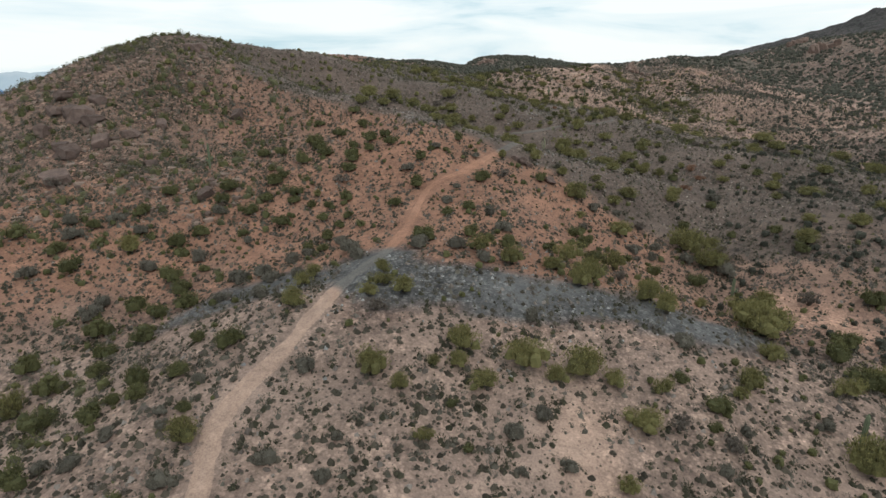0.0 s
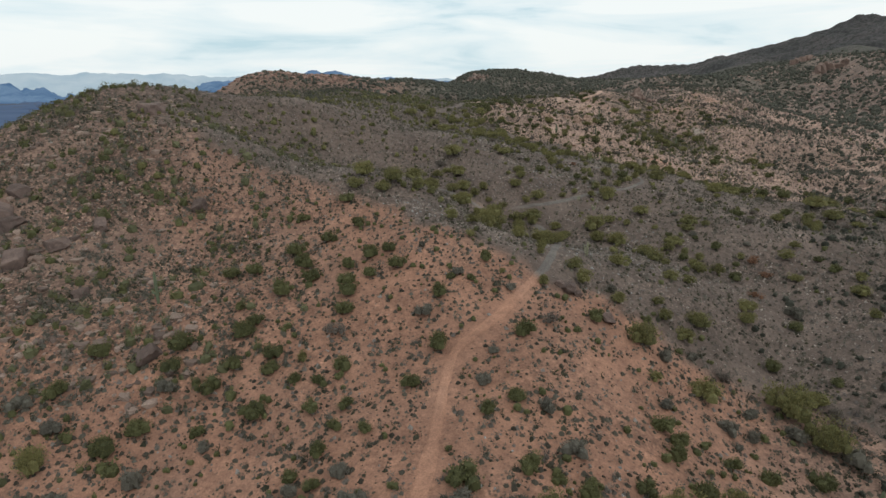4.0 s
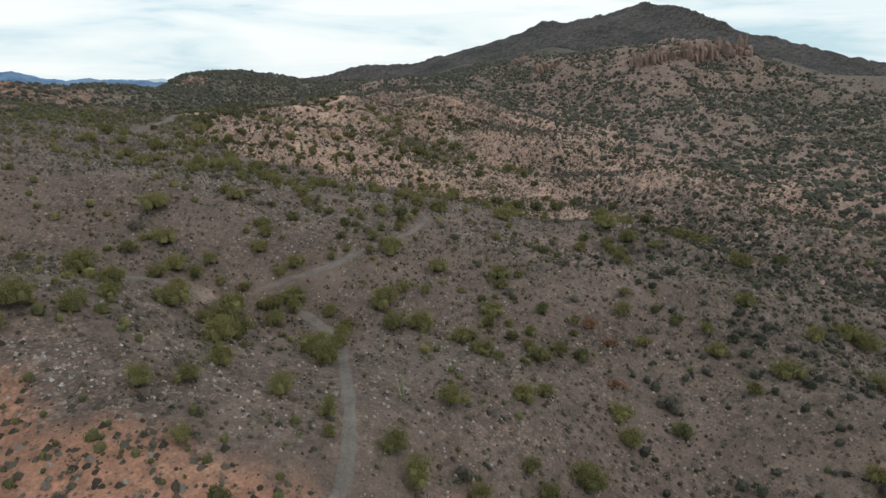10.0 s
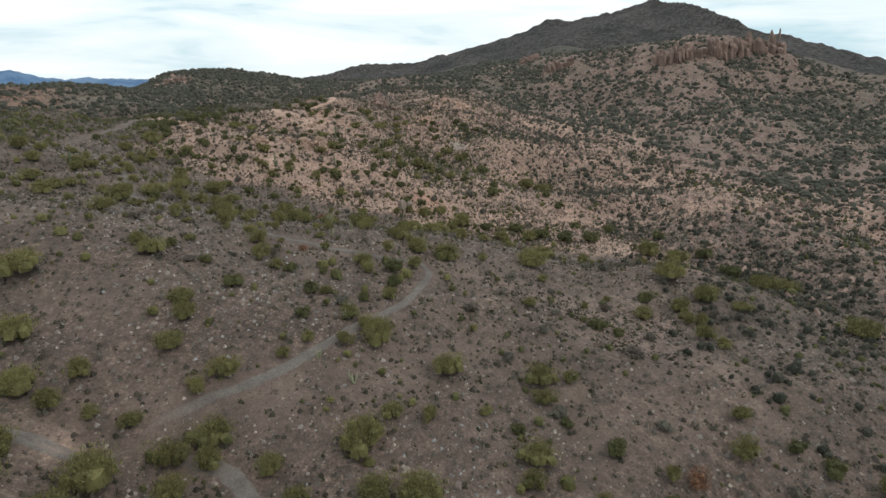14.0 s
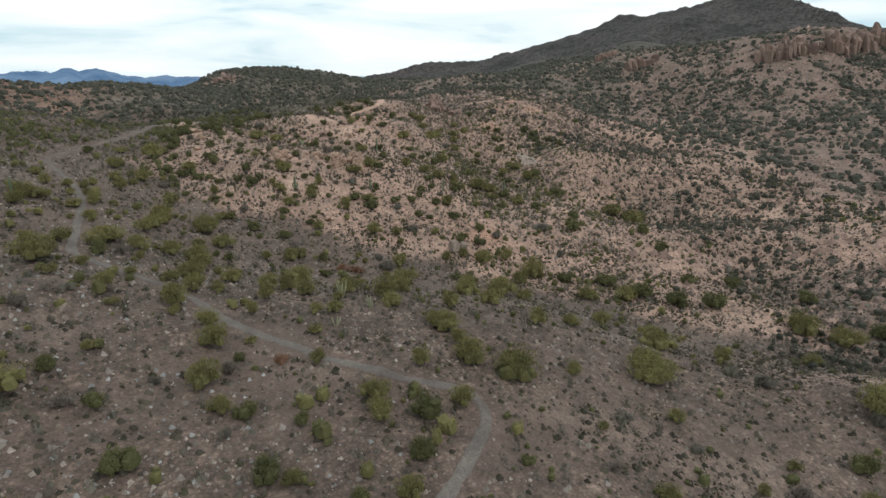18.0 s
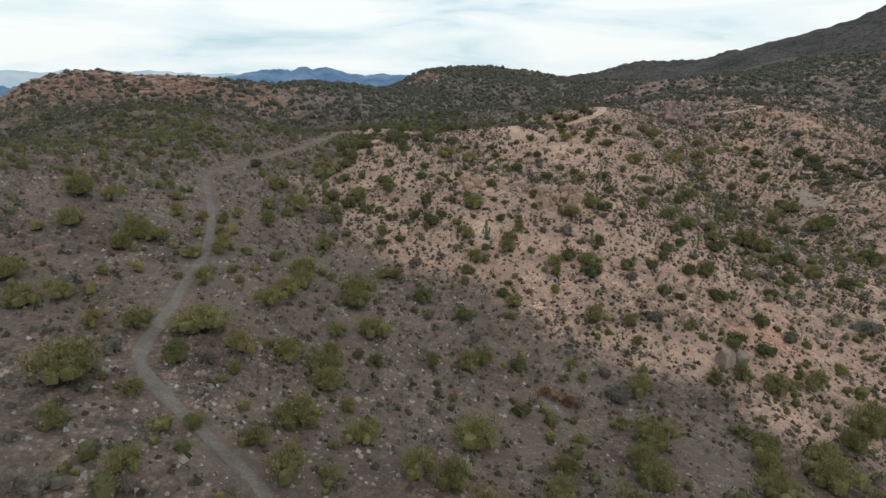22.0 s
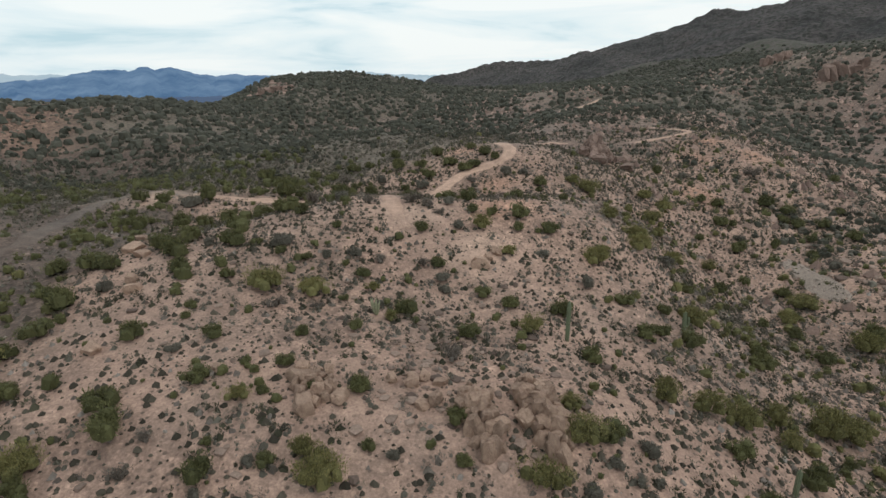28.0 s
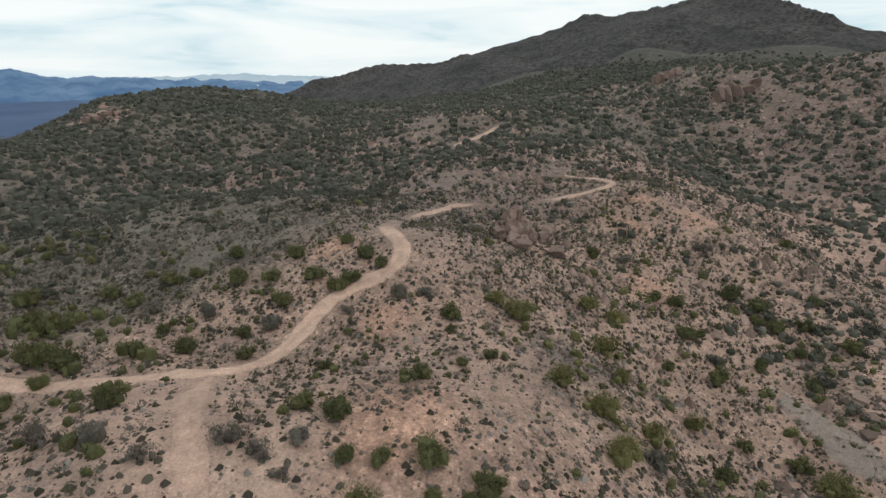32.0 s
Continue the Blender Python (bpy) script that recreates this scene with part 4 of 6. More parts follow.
CREOSOTE_AT_E = [(40.5, 187.5, 2.5), (12.7, 188.7, 1.3), (32.4, 190.6, 2.2), (22.6, 190.9, 1.8), (45.0, 188.4, 2.7), (19.1, 191.2, 1.5),
    (76.5, 189.2, 2.2), (41.3, 190.1, 2.2), (42.3, 192.7, 1.9), (29.0, 193.7, 2.2), (14.5, 193.9, 1.5), (68.3, 196.2, 2.2),
    (27.4, 197.7, 1.3), (19.3, 198.4, 1.2), (60.4, 198.9, 2.6), (49.3, 202.1, 1.4), (18.8, 201.6, 2.5), (10.7, 202.5, 2.2),
    (7.6, 202.4, 1.7), (21.9, 202.6, 2.5), (3.2, 206.0, 2.0), (25.0, 204.9, 2.0), (53.0, 208.3, 2.4), (37.0, 208.2, 2.3),
    (33.5, 207.7, 1.7), (47.9, 209.3, 1.2), (38.2, 210.1, 2.1), (47.3, 211.3, 1.4), (24.9, 209.3, 1.8), (62.0, 211.4, 1.9),
    (18.4, 210.8, 2.4), (65.6, 212.8, 1.8)]
CREOSOTE_AT_F = [(12.5, 212.0, 1.2), (73.5, 213.1, 2.7), (10.0, 212.5, 1.0), (12.1, 213.5, 1.8), (15.0, 214.4, 1.1), (55.7, 216.4, 1.5),
    (13.9, 216.0, 1.1), (20.6, 217.0, 2.4), (51.8, 219.5, 2.5), (9.7, 217.4, 1.8), (55.6, 219.6, 1.8), (63.2, 220.5, 1.9),
    (43.0, 221.4, 2.1), (11.6, 219.2, 1.7), (5.9, 219.5, 1.7), (11.4, 221.5, 2.2), (48.3, 224.0, 1.5), (8.2, 222.7, 1.5),
    (29.5, 225.7, 1.5), (28.2, 225.7, 2.0), (10.1, 224.5, 1.5), (49.1, 227.5, 1.7), (-2.9, 227.2, 2.3), (4.3, 227.6, 1.9), (7.1, 227.4, 1.6),
    (39.4, 229.8, 2.3), (49.2, 229.5, 2.0), (8.9, 229.1, 1.8), (20.4, 229.8, 2.2), (69.7, 231.1, 2.6), (76.7, 233.1, 1.6),
    (43.7, 231.9, 2.3)]
CREOSOTE_AT_G = [(13.2, 232.2, 2.5), (9.4, 232.6, 1.4), (1.4, 233.8, 1.8), (44.1, 233.7, 2.1), (38.8, 234.5, 1.9), (27.2, 235.7, 1.9),
    (37.7, 235.7, 1.5), (45.4, 235.2, 1.3), (83.2, 238.9, 1.9), (14.5, 238.2, 1.4), (37.4, 237.4, 1.4), (45.5, 236.3, 1.4),
    (11.5, 240.0, 2.2), (15.8, 240.4, 2.7), (53.1, 238.2, 2.4), (75.7, 242.9, 2.1), (39.2, 243.1, 1.9), (76.6, 245.4, 2.2),
    (69.8, 245.4, 2.4), (35.1, 248.0, 1.5), (56.9, 243.6, 1.7), (65.6, 245.5, 2.7), (58.3, 254.1, 1.8), (47.0, 257.2, 1.2),
    (46.3, 263.0, 1.4), (10.3, 260.9, 1.9), (61.3, 267.1, 1.4), (59.6, 271.9, 2.1), (98.0, 280.4, 2.2), (92.9, 286.2, 2.2),
    (94.6, 290.4, 2.7), (83.8, 296.9, 1.9)]
CREOSOTE_AT = CREOSOTE_AT_A + CREOSOTE_AT_B + CREOSOTE_AT_C + CREOSOTE_AT_D + CREOSOTE_AT_E + CREOSOTE_AT_F + CREOSOTE_AT_G
PALO_VERDE_AT_A = [(31.9, 36.9, 4.1), (15.2, 37.8, 2.8), (-5.7, 41.9, 2.8), (11.6, 43.3, 4.2), (7.2, 43.8, 3.6), (26.6, 44.5, 2.8),
    (41.3, 48.6, 3.4), (31.4, 49.6, 2.8), (33.5, 55.4, 5.6), (14.4, 57.5, 2.9), (21.0, 55.9, 3.4), (7.4, 60.0, 3.0), (33.5, 58.0, 5.4),
    (16.1, 59.4, 3.3), (22.4, 58.5, 2.8), (35.6, 63.2, 3.9), (40.5, 67.9, 3.0), (-40.7, 72.5, 3.8), (38.3, 80.4, 5.4), (53.8, 82.7, 4.2),
    (26.6, 84.6, 3.6), (63.1, 85.3, 3.5), (37.1, 85.5, 6.3), (42.0, 86.9, 3.1), (21.0, 89.7, 4.5), (28.6, 94.5, 3.0), (31.7, 98.2, 3.6),
    (65.9, 103.0, 3.6), (41.2, 102.8, 2.8), (42.4, 105.7, 2.9), (63.5, 110.9, 3.0)]
PALO_VERDE_AT_B = [(8.7, 109.2, 3.0), (92.6, 108.4, 4.5), (91.4, 110.2, 4.5), (31.6, 108.3, 2.8), (-12.0, 121.6, 3.1), (-16.8, 123.1, 3.1),
    (77.6, 118.2, 3.6), (15.7, 121.8, 4.2), (-10.9, 125.1, 3.8), (-6.3, 125.1, 3.2), (34.1, 120.3, 2.9), (-16.1, 128.1, 3.9),
    (34.2, 124.5, 3.4), (15.6, 126.9, 4.6), (6.0, 127.6, 5.1), (-3.6, 130.7, 2.8), (30.3, 129.6, 3.7), (41.2, 129.9, 3.1),
    (27.1, 131.1, 3.4), (7.9, 132.1, 4.1), (28.2, 136.1, 4.6), (20.3, 136.9, 2.8), (1.9, 137.2, 3.8), (13.2, 136.8, 3.1),
    (47.1, 137.9, 3.2), (101.6, 136.7, 4.8), (-4.0, 139.3, 3.1), (8.1, 138.1, 4.8), (-7.3, 144.7, 5.7), (39.1, 142.4, 3.4)]
PALO_VERDE_AT_C = [(2.6, 141.5, 3.3), (16.6, 141.5, 3.5), (71.6, 148.2, 2.9), (87.7, 145.1, 2.8), (78.6, 147.9, 3.0), (33.6, 147.7, 4.5),
    (84.4, 149.1, 4.0), (3.0, 148.7, 3.8), (85.7, 149.8, 2.8), (14.2, 151.4, 3.0), (104.7, 153.5, 4.5), (2.0, 156.1, 3.7),
    (16.1, 155.1, 3.0), (84.8, 156.8, 5.8), (16.1, 157.6, 3.1), (114.5, 156.2, 5.1), (66.1, 167.1, 4.6), (1.7, 166.6, 4.7),
    (52.2, 167.8, 4.5), (68.0, 169.6, 3.9), (14.0, 168.4, 3.1), (48.3, 169.9, 3.6), (75.6, 177.1, 4.3), (48.4, 176.3, 3.3),
    (111.1, 177.2, 4.8), (106.9, 181.7, 5.8), (79.7, 182.4, 3.3), (8.4, 183.5, 3.2), (44.8, 183.6, 2.9), (58.1, 186.8, 3.0)]
PALO_VERDE_AT_D = [(10.2, 193.8, 4.7), (24.6, 194.8, 2.9), (36.1, 195.2, 3.6), (48.9, 193.5, 3.4), (58.7, 194.4, 3.3), (48.7, 195.9, 2.9),
    (65.6, 198.3, 4.0), (88.9, 199.4, 4.0), (51.3, 200.6, 3.4), (0.3, 200.2, 3.6), (25.5, 200.1, 2.9), (82.4, 201.3, 3.9),
    (61.8, 202.3, 2.8), (25.0, 202.7, 3.3), (67.4, 202.3, 2.8), (15.2, 204.0, 4.2), (1.1, 204.6, 2.9), (72.3, 205.0, 3.1),
    (-2.4, 207.3, 3.4), (76.5, 208.4, 4.8), (28.0, 210.9, 3.4), (68.9, 211.8, 3.6), (-9.3, 215.5, 3.6), (19.5, 213.8, 3.0),
    (3.2, 216.1, 2.8), (25.5, 216.5, 3.6), (-3.2, 219.4, 3.3), (25.8, 219.1, 3.8), (4.6, 219.2, 2.9), (2.8, 219.8, 3.0)]
PALO_VERDE_AT_E = [(20.1, 219.8, 3.4), (-6.1, 227.2, 4.1), (53.9, 229.8, 2.9), (88.7, 237.9, 3.4), (121.3, 239.6, 5.5), (40.2, 241.2, 3.2),
    (84.5, 244.8, 3.5), (116.6, 241.4, 6.2), (82.1, 245.2, 4.6), (86.5, 245.6, 2.8), (23.1, 245.9, 3.1), (72.6, 244.5, 3.2),
    (56.9, 241.2, 3.2), (10.1, 249.3, 3.0), (16.4, 257.2, 4.4), (102.7, 258.7, 4.2), (41.2, 262.8, 2.9), (79.4, 259.9, 3.7),
    (36.8, 264.0, 3.2), (99.4, 266.6, 2.9), (104.0, 268.9, 3.7), (71.6, 266.7, 3.1), (72.7, 267.9, 2.8), (90.1, 278.0, 2.9),
    (81.0, 273.2, 3.3), (84.7, 279.6, 3.4), (81.8, 282.3, 2.9), (85.1, 294.8, 3.8), (99.9, 295.2, 3.0), (97.3, 297.5, 3.1)]
PALO_VERDE_AT = PALO_VERDE_AT_A + PALO_VERDE_AT_B + PALO_VERDE_AT_C + PALO_VERDE_AT_D + PALO_VERDE_AT_E
JOJOBA_AT_A = [(-28.5, 32.1, 2.4), (1.8, 34.9, 1.0), (-19.3, 37.8, 1.4), (20.9, 38.3, 1.1), (0.7, 38.9, 1.1), (-27.0, 38.9, 2.3),
    (-31.6, 39.6, 3.6), (-24.3, 40.3, 2.0), (-26.3, 40.6, 1.6), (22.2, 40.6, 2.3), (-21.6, 42.3, 2.0), (-25.3, 42.5, 2.4),
    (20.0, 43.1, 1.5), (-18.2, 45.4, 2.3), (-35.1, 45.4, 3.6), (-31.0, 46.3, 2.3), (-22.0, 47.6, 1.6), (39.6, 48.3, 4.0),
    (-39.6, 49.6, 3.0), (-32.4, 50.0, 2.5), (-28.5, 50.4, 2.7), (39.1, 51.8, 3.4), (-36.0, 54.9, 3.7), (-27.6, 57.7, 3.8),
    (-30.6, 57.4, 3.3), (42.4, 55.9, 3.3), (-34.3, 60.3, 2.9), (-30.1, 62.7, 2.6), (-32.5, 65.9, 3.7), (-14.4, 67.3, 1.4),
    (-2.4, 65.1, 3.4)]
JOJOBA_AT_B = [(7.6, 63.8, 2.5), (-29.6, 68.2, 1.5), (-16.7, 68.8, 1.7), (5.4, 65.1, 1.5), (53.0, 66.3, 3.9), (-46.0, 67.8, 3.5),
    (3.5, 66.4, 2.0), (12.4, 65.4, 1.9), (-14.8, 71.2, 2.0), (-49.8, 71.4, 3.4), (-10.6, 72.9, 1.5), (18.2, 66.6, 2.7), (-13.5, 74.0, 1.5),
    (-56.4, 73.8, 4.1), (-35.1, 74.1, 3.7), (-26.9, 75.5, 1.6), (18.0, 71.6, 2.7), (-12.9, 76.6, 1.7), (0.6, 73.4, 1.8), (-32.9, 76.3, 3.1),
    (-22.0, 77.1, 2.9), (-16.4, 76.7, 1.9), (28.2, 72.9, 2.3), (35.0, 74.6, 3.1), (-47.9, 77.0, 2.3), (24.1, 73.1, 2.0), (18.8, 73.7, 2.0),
    (3.4, 74.9, 2.2), (17.8, 75.2, 2.4), (-27.4, 80.2, 2.6), (-6.4, 78.0, 2.0)]
JOJOBA_AT_C = [(-16.1, 80.1, 1.6), (-18.7, 80.4, 1.7), (-42.5, 80.2, 2.6), (-21.5, 82.0, 2.0), (-13.8, 81.7, 2.4), (-25.6, 83.1, 2.0),
    (51.8, 80.1, 2.8), (-32.3, 82.9, 2.6), (-21.8, 84.2, 2.9), (-3.8, 82.7, 3.1), (-40.6, 85.1, 3.1), (-32.0, 85.8, 3.4),
    (-25.7, 87.7, 3.7), (5.8, 85.0, 2.7), (-24.6, 89.3, 2.0), (52.3, 87.9, 2.0), (-14.5, 89.9, 2.8), (-27.3, 92.0, 1.8), (15.4, 90.9, 2.3),
    (-3.4, 91.0, 2.2), (46.7, 90.5, 1.9), (-14.4, 93.4, 2.6), (22.9, 94.4, 1.5), (-23.1, 95.2, 3.2), (-14.6, 95.5, 2.4), (-1.9, 94.0, 1.5),
    (0.5, 93.9, 1.3), (40.1, 93.8, 2.5), (-12.1, 96.1, 2.1), (-19.7, 97.7, 2.8), (-8.6, 96.8, 2.9)]
JOJOBA_AT_D = [(-15.3, 99.6, 2.2), (-30.8, 100.5, 2.7), (2.6, 97.5, 2.2), (-21.3, 101.4, 3.5), (-27.9, 101.5, 2.6), (-12.3, 100.6, 2.6),
    (-9.9, 101.1, 1.9), (-23.1, 105.6, 3.7), (48.4, 102.3, 2.6), (-19.3, 108.0, 2.9), (-15.1, 111.2, 2.8), (-24.0, 115.8, 2.1),
    (-17.9, 119.2, 2.7), (46.8, 117.3, 2.8), (64.2, 118.2, 2.3), (63.2, 121.2, 1.7), (49.1, 121.7, 1.4), (40.2, 123.2, 1.9),
    (48.2, 127.6, 2.7), (46.3, 132.3, 1.4), (41.5, 133.0, 1.5), (116.6, 137.7, 5.3), (63.0, 143.6, 1.7), (61.4, 145.5, 2.3),
    (75.8, 151.7, 2.3), (27.5, 154.1, 1.8), (34.9, 155.3, 1.9), (47.2, 156.9, 1.2), (29.8, 158.7, 2.2), (39.9, 158.8, 2.4),
    (21.7, 161.1, 2.3)]
JOJOBA_AT_E = [(41.5, 162.8, 2.8), (32.7, 163.9, 1.4), (29.1, 165.3, 1.9), (19.4, 167.0, 1.7), (115.6, 168.1, 6.4), (28.8, 172.7, 1.2),
    (16.1, 170.7, 1.9), (118.8, 177.4, 5.1), (118.1, 189.5, 5.2), (98.7, 191.1, 5.4), (94.4, 194.3, 5.3), (15.2, 199.0, 2.7),
    (113.6, 200.8, 4.6), (92.4, 199.3, 4.5), (102.7, 200.5, 4.3), (40.7, 202.0, 1.6), (60.3, 203.5, 1.8), (88.4, 205.1, 4.6),
    (28.5, 206.4, 1.5), (27.0, 206.5, 1.3), (82.2, 207.5, 3.9), (46.0, 209.1, 1.1), (41.7, 210.0, 1.9), (107.2, 212.9, 3.3),
    (33.3, 216.6, 1.3), (37.0, 217.8, 1.9), (70.2, 217.4, 2.6), (31.8, 217.6, 1.1), (67.4, 218.4, 3.1), (32.8, 220.4, 2.4),
    (107.8, 219.4, 3.5)]
JOJOBA_AT_F = [(41.9, 223.4, 1.6), (93.5, 223.7, 4.2), (73.2, 223.8, 2.1), (42.9, 225.5, 1.3), (64.0, 225.5, 1.5), (62.0, 226.0, 2.1),
    (69.6, 227.0, 2.8), (38.0, 227.6, 1.9), (97.4, 228.6, 3.0), (53.4, 227.6, 2.9), (77.7, 230.0, 2.1), (58.7, 229.8, 2.1),
    (67.0, 230.6, 2.6), (62.1, 230.4, 1.9), (51.1, 230.3, 2.1), (40.7, 232.3, 1.6), (91.6, 235.0, 2.5), (27.5, 233.9, 1.4),
    (83.2, 235.0, 2.0), (29.5, 234.4, 1.7), (64.1, 232.3, 1.8), (55.2, 232.3, 1.0), (22.5, 235.1, 1.4), (65.2, 234.4, 2.3),
    (33.3, 237.2, 1.5), (56.0, 233.9, 1.6), (33.6, 238.1, 2.4), (28.0, 239.4, 1.6), (43.1, 237.7, 1.6), (31.4, 239.6, 2.0),
    (74.5, 239.2, 2.8)]
JOJOBA_AT_G = [(68.3, 237.0, 1.9), (87.3, 242.0, 2.7), (20.4, 240.4, 1.2), (28.9, 240.1, 1.1), (35.3, 239.5, 1.6), (39.7, 239.1, 1.0),
    (80.5, 241.6, 1.4), (24.9, 241.2, 1.8), (26.6, 241.7, 1.7), (22.0, 242.8, 2.3), (68.9, 240.8, 2.1), (33.3, 243.1, 2.0),
    (37.0, 243.1, 1.3), (48.4, 240.4, 1.4), (23.5, 244.3, 1.8), (19.3, 245.5, 2.4), (43.0, 242.8, 1.2), (33.5, 245.1, 0.8),
    (58.6, 241.1, 2.1), (27.6, 247.5, 2.6), (48.9, 243.6, 1.6), (36.8, 248.2, 1.2), (104.4, 247.2, 5.5), (39.9, 248.2, 1.3),
    (43.1, 247.6, 1.9), (26.7, 249.9, 2.4), (32.4, 250.4, 2.1), (38.1, 250.9, 1.4), (20.4, 252.7, 1.9), (96.3, 253.2, 1.6),
    (61.9, 249.8, 2.1)]
JOJOBA_AT_H = [(83.3, 254.1, 2.5), (39.6, 255.0, 1.6), (33.1, 256.0, 1.8), (75.8, 255.1, 3.3), (43.7, 255.4, 1.4), (52.8, 253.8, 2.0),
    (85.6, 256.8, 2.5), (70.2, 254.8, 2.4), (72.5, 255.7, 1.7), (27.1, 257.2, 2.5), (96.3, 258.2, 2.7), (57.4, 255.4, 1.0),
    (48.7, 258.4, 2.1), (18.1, 258.1, 1.6), (30.7, 259.3, 1.1), (62.9, 257.7, 2.7), (43.5, 261.7, 1.0), (58.5, 259.3, 2.0),
    (30.9, 261.0, 1.1), (19.5, 260.6, 2.5), (105.2, 260.2, 3.4), (56.6, 261.8, 1.9), (97.4, 263.5, 2.1), (75.7, 260.0, 1.9),
    (71.3, 260.2, 2.0), (4.1, 260.8, 2.6), (45.8, 265.7, 1.6), (94.9, 266.1, 1.7), (20.1, 264.4, 3.2), (33.2, 265.5, 1.5),
    (53.5, 266.7, 1.9)]
JOJOBA_AT_I = [(19.3, 265.9, 3.2), (40.7, 269.1, 1.2), (29.2, 267.6, 2.6), (91.7, 269.3, 1.3), (38.1, 269.9, 1.4), (84.6, 268.3, 1.6),
    (103.9, 272.8, 2.3), (95.0, 274.1, 2.7), (53.2, 272.7, 1.9), (35.7, 272.2, 1.2), (28.3, 271.7, 4.3), (33.7, 272.6, 2.7),
    (22.4, 270.8, 2.6), (44.0, 274.5, 1.3), (101.1, 276.8, 2.2), (63.8, 270.9, 1.7), (16.9, 273.7, 2.7), (20.2, 272.9, 3.0),
    (66.1, 270.6, 1.1), (67.6, 270.6, 2.3), (64.9, 273.3, 2.7), (62.1, 274.7, 1.5), (26.2, 274.9, 3.4), (60.0, 275.6, 1.9),
    (40.5, 278.2, 1.9), (28.9, 276.1, 2.8), (115.4, 279.3, 2.5), (33.4, 277.6, 2.8), (125.0, 281.4, 2.6), (107.2, 285.0, 3.0),
    (60.6, 279.7, 3.0)]
JOJOBA_AT_J = [(113.2, 284.5, 2.2), (119.6, 283.9, 2.1), (58.9, 282.5, 1.9), (101.9, 288.1, 2.1), (38.6, 280.9, 3.0), (124.7, 287.1, 2.6),
    (121.2, 288.6, 3.4), (68.8, 283.7, 2.1), (46.2, 289.5, 3.4), (73.3, 285.4, 1.5), (76.7, 286.0, 1.4), (131.3, 290.2, 2.6),
    (36.1, 283.8, 2.9), (120.3, 290.5, 2.1), (62.9, 291.5, 1.4), (65.3, 290.8, 0.9), (111.0, 291.5, 2.0), (108.8, 291.8, 3.8),
    (122.9, 292.6, 3.9), (75.8, 292.6, 1.4), (28.4, 290.1, 2.9), (56.8, 297.8, 2.0), (31.2, 290.2, 3.4), (20.2, 291.9, 3.6),
    (121.1, 295.5, 4.1), (77.0, 294.8, 2.6), (25.5, 292.1, 3.2), (51.7, 302.3, 2.5), (111.6, 296.7, 2.4), (47.1, 303.4, 2.8)]
JOJOBA_AT_K = [(37.6, 299.4, 1.8), (57.2, 303.0, 1.7), (109.6, 298.3, 2.5), (39.7, 301.5, 2.1), (41.3, 304.9, 3.6), (49.8, 308.3, 1.8),
    (67.7, 305.2, 2.8), (62.0, 306.0, 2.8), (38.4, 306.0, 4.7), (69.9, 305.7, 2.5), (73.7, 306.3, 1.9), (21.5, 303.6, 2.8),
    (27.4, 304.9, 3.6), (146.2, 305.3, 2.9), (66.1, 308.9, 3.3), (18.2, 304.8, 3.4), (72.7, 309.1, 3.2), (38.8, 314.5, 4.4),
    (107.1, 308.7, 2.6), (61.9, 312.5, 2.8), (46.8, 318.6, 2.9), (58.3, 314.8, 3.8), (36.7, 318.6, 3.3), (44.2, 323.4, 3.0),
    (65.4, 315.3, 2.9), (50.9, 322.0, 3.4), (72.3, 315.5, 2.0), (54.2, 321.5, 2.3), (35.1, 325.0, 4.0), (59.4, 323.1, 2.9)]
JOJOBA_AT = JOJOBA_AT_A + JOJOBA_AT_B + JOJOBA_AT_C + JOJOBA_AT_D + JOJOBA_AT_E + JOJOBA_AT_F + JOJOBA_AT_G + JOJOBA_AT_H + JOJOBA_AT_I + JOJOBA_AT_J + JOJOBA_AT_K
BRITTLEBUSH_AT_A = [(-18.0, 30.5, 1.9), (-7.7, 31.4, 1.4), (-11.8, 32.3, 2.0), (-25.3, 33.1, 1.9), (5.3, 33.1, 1.1), (-27.2, 33.4, 1.7),
    (8.9, 33.8, 1.5), (19.9, 34.4, 1.3), (-7.3, 34.8, 1.2), (-24.1, 35.4, 1.7), (-20.3, 36.2, 1.2), (5.0, 36.6, 1.9), (-21.2, 37.7, 1.2),
    (7.8, 38.5, 1.8), (23.5, 38.4, 1.5), (-16.5, 40.5, 0.9), (30.9, 40.5, 1.7), (-19.4, 40.9, 1.5), (-11.0, 41.9, 1.9), (22.4, 48.7, 2.6),
    (8.4, 49.6, 2.1), (-18.5, 55.2, 2.6), (-23.7, 58.2, 2.0), (-15.4, 58.7, 2.1), (-38.6, 58.2, 3.6), (-18.9, 60.4, 2.3), (4.1, 59.2, 2.2),
    (-38.8, 61.1, 2.8), (-23.6, 63.0, 3.2), (-9.5, 61.9, 3.2), (-20.9, 64.1, 3.0), (1.3, 62.1, 2.3), (-2.8, 62.6, 3.1)]
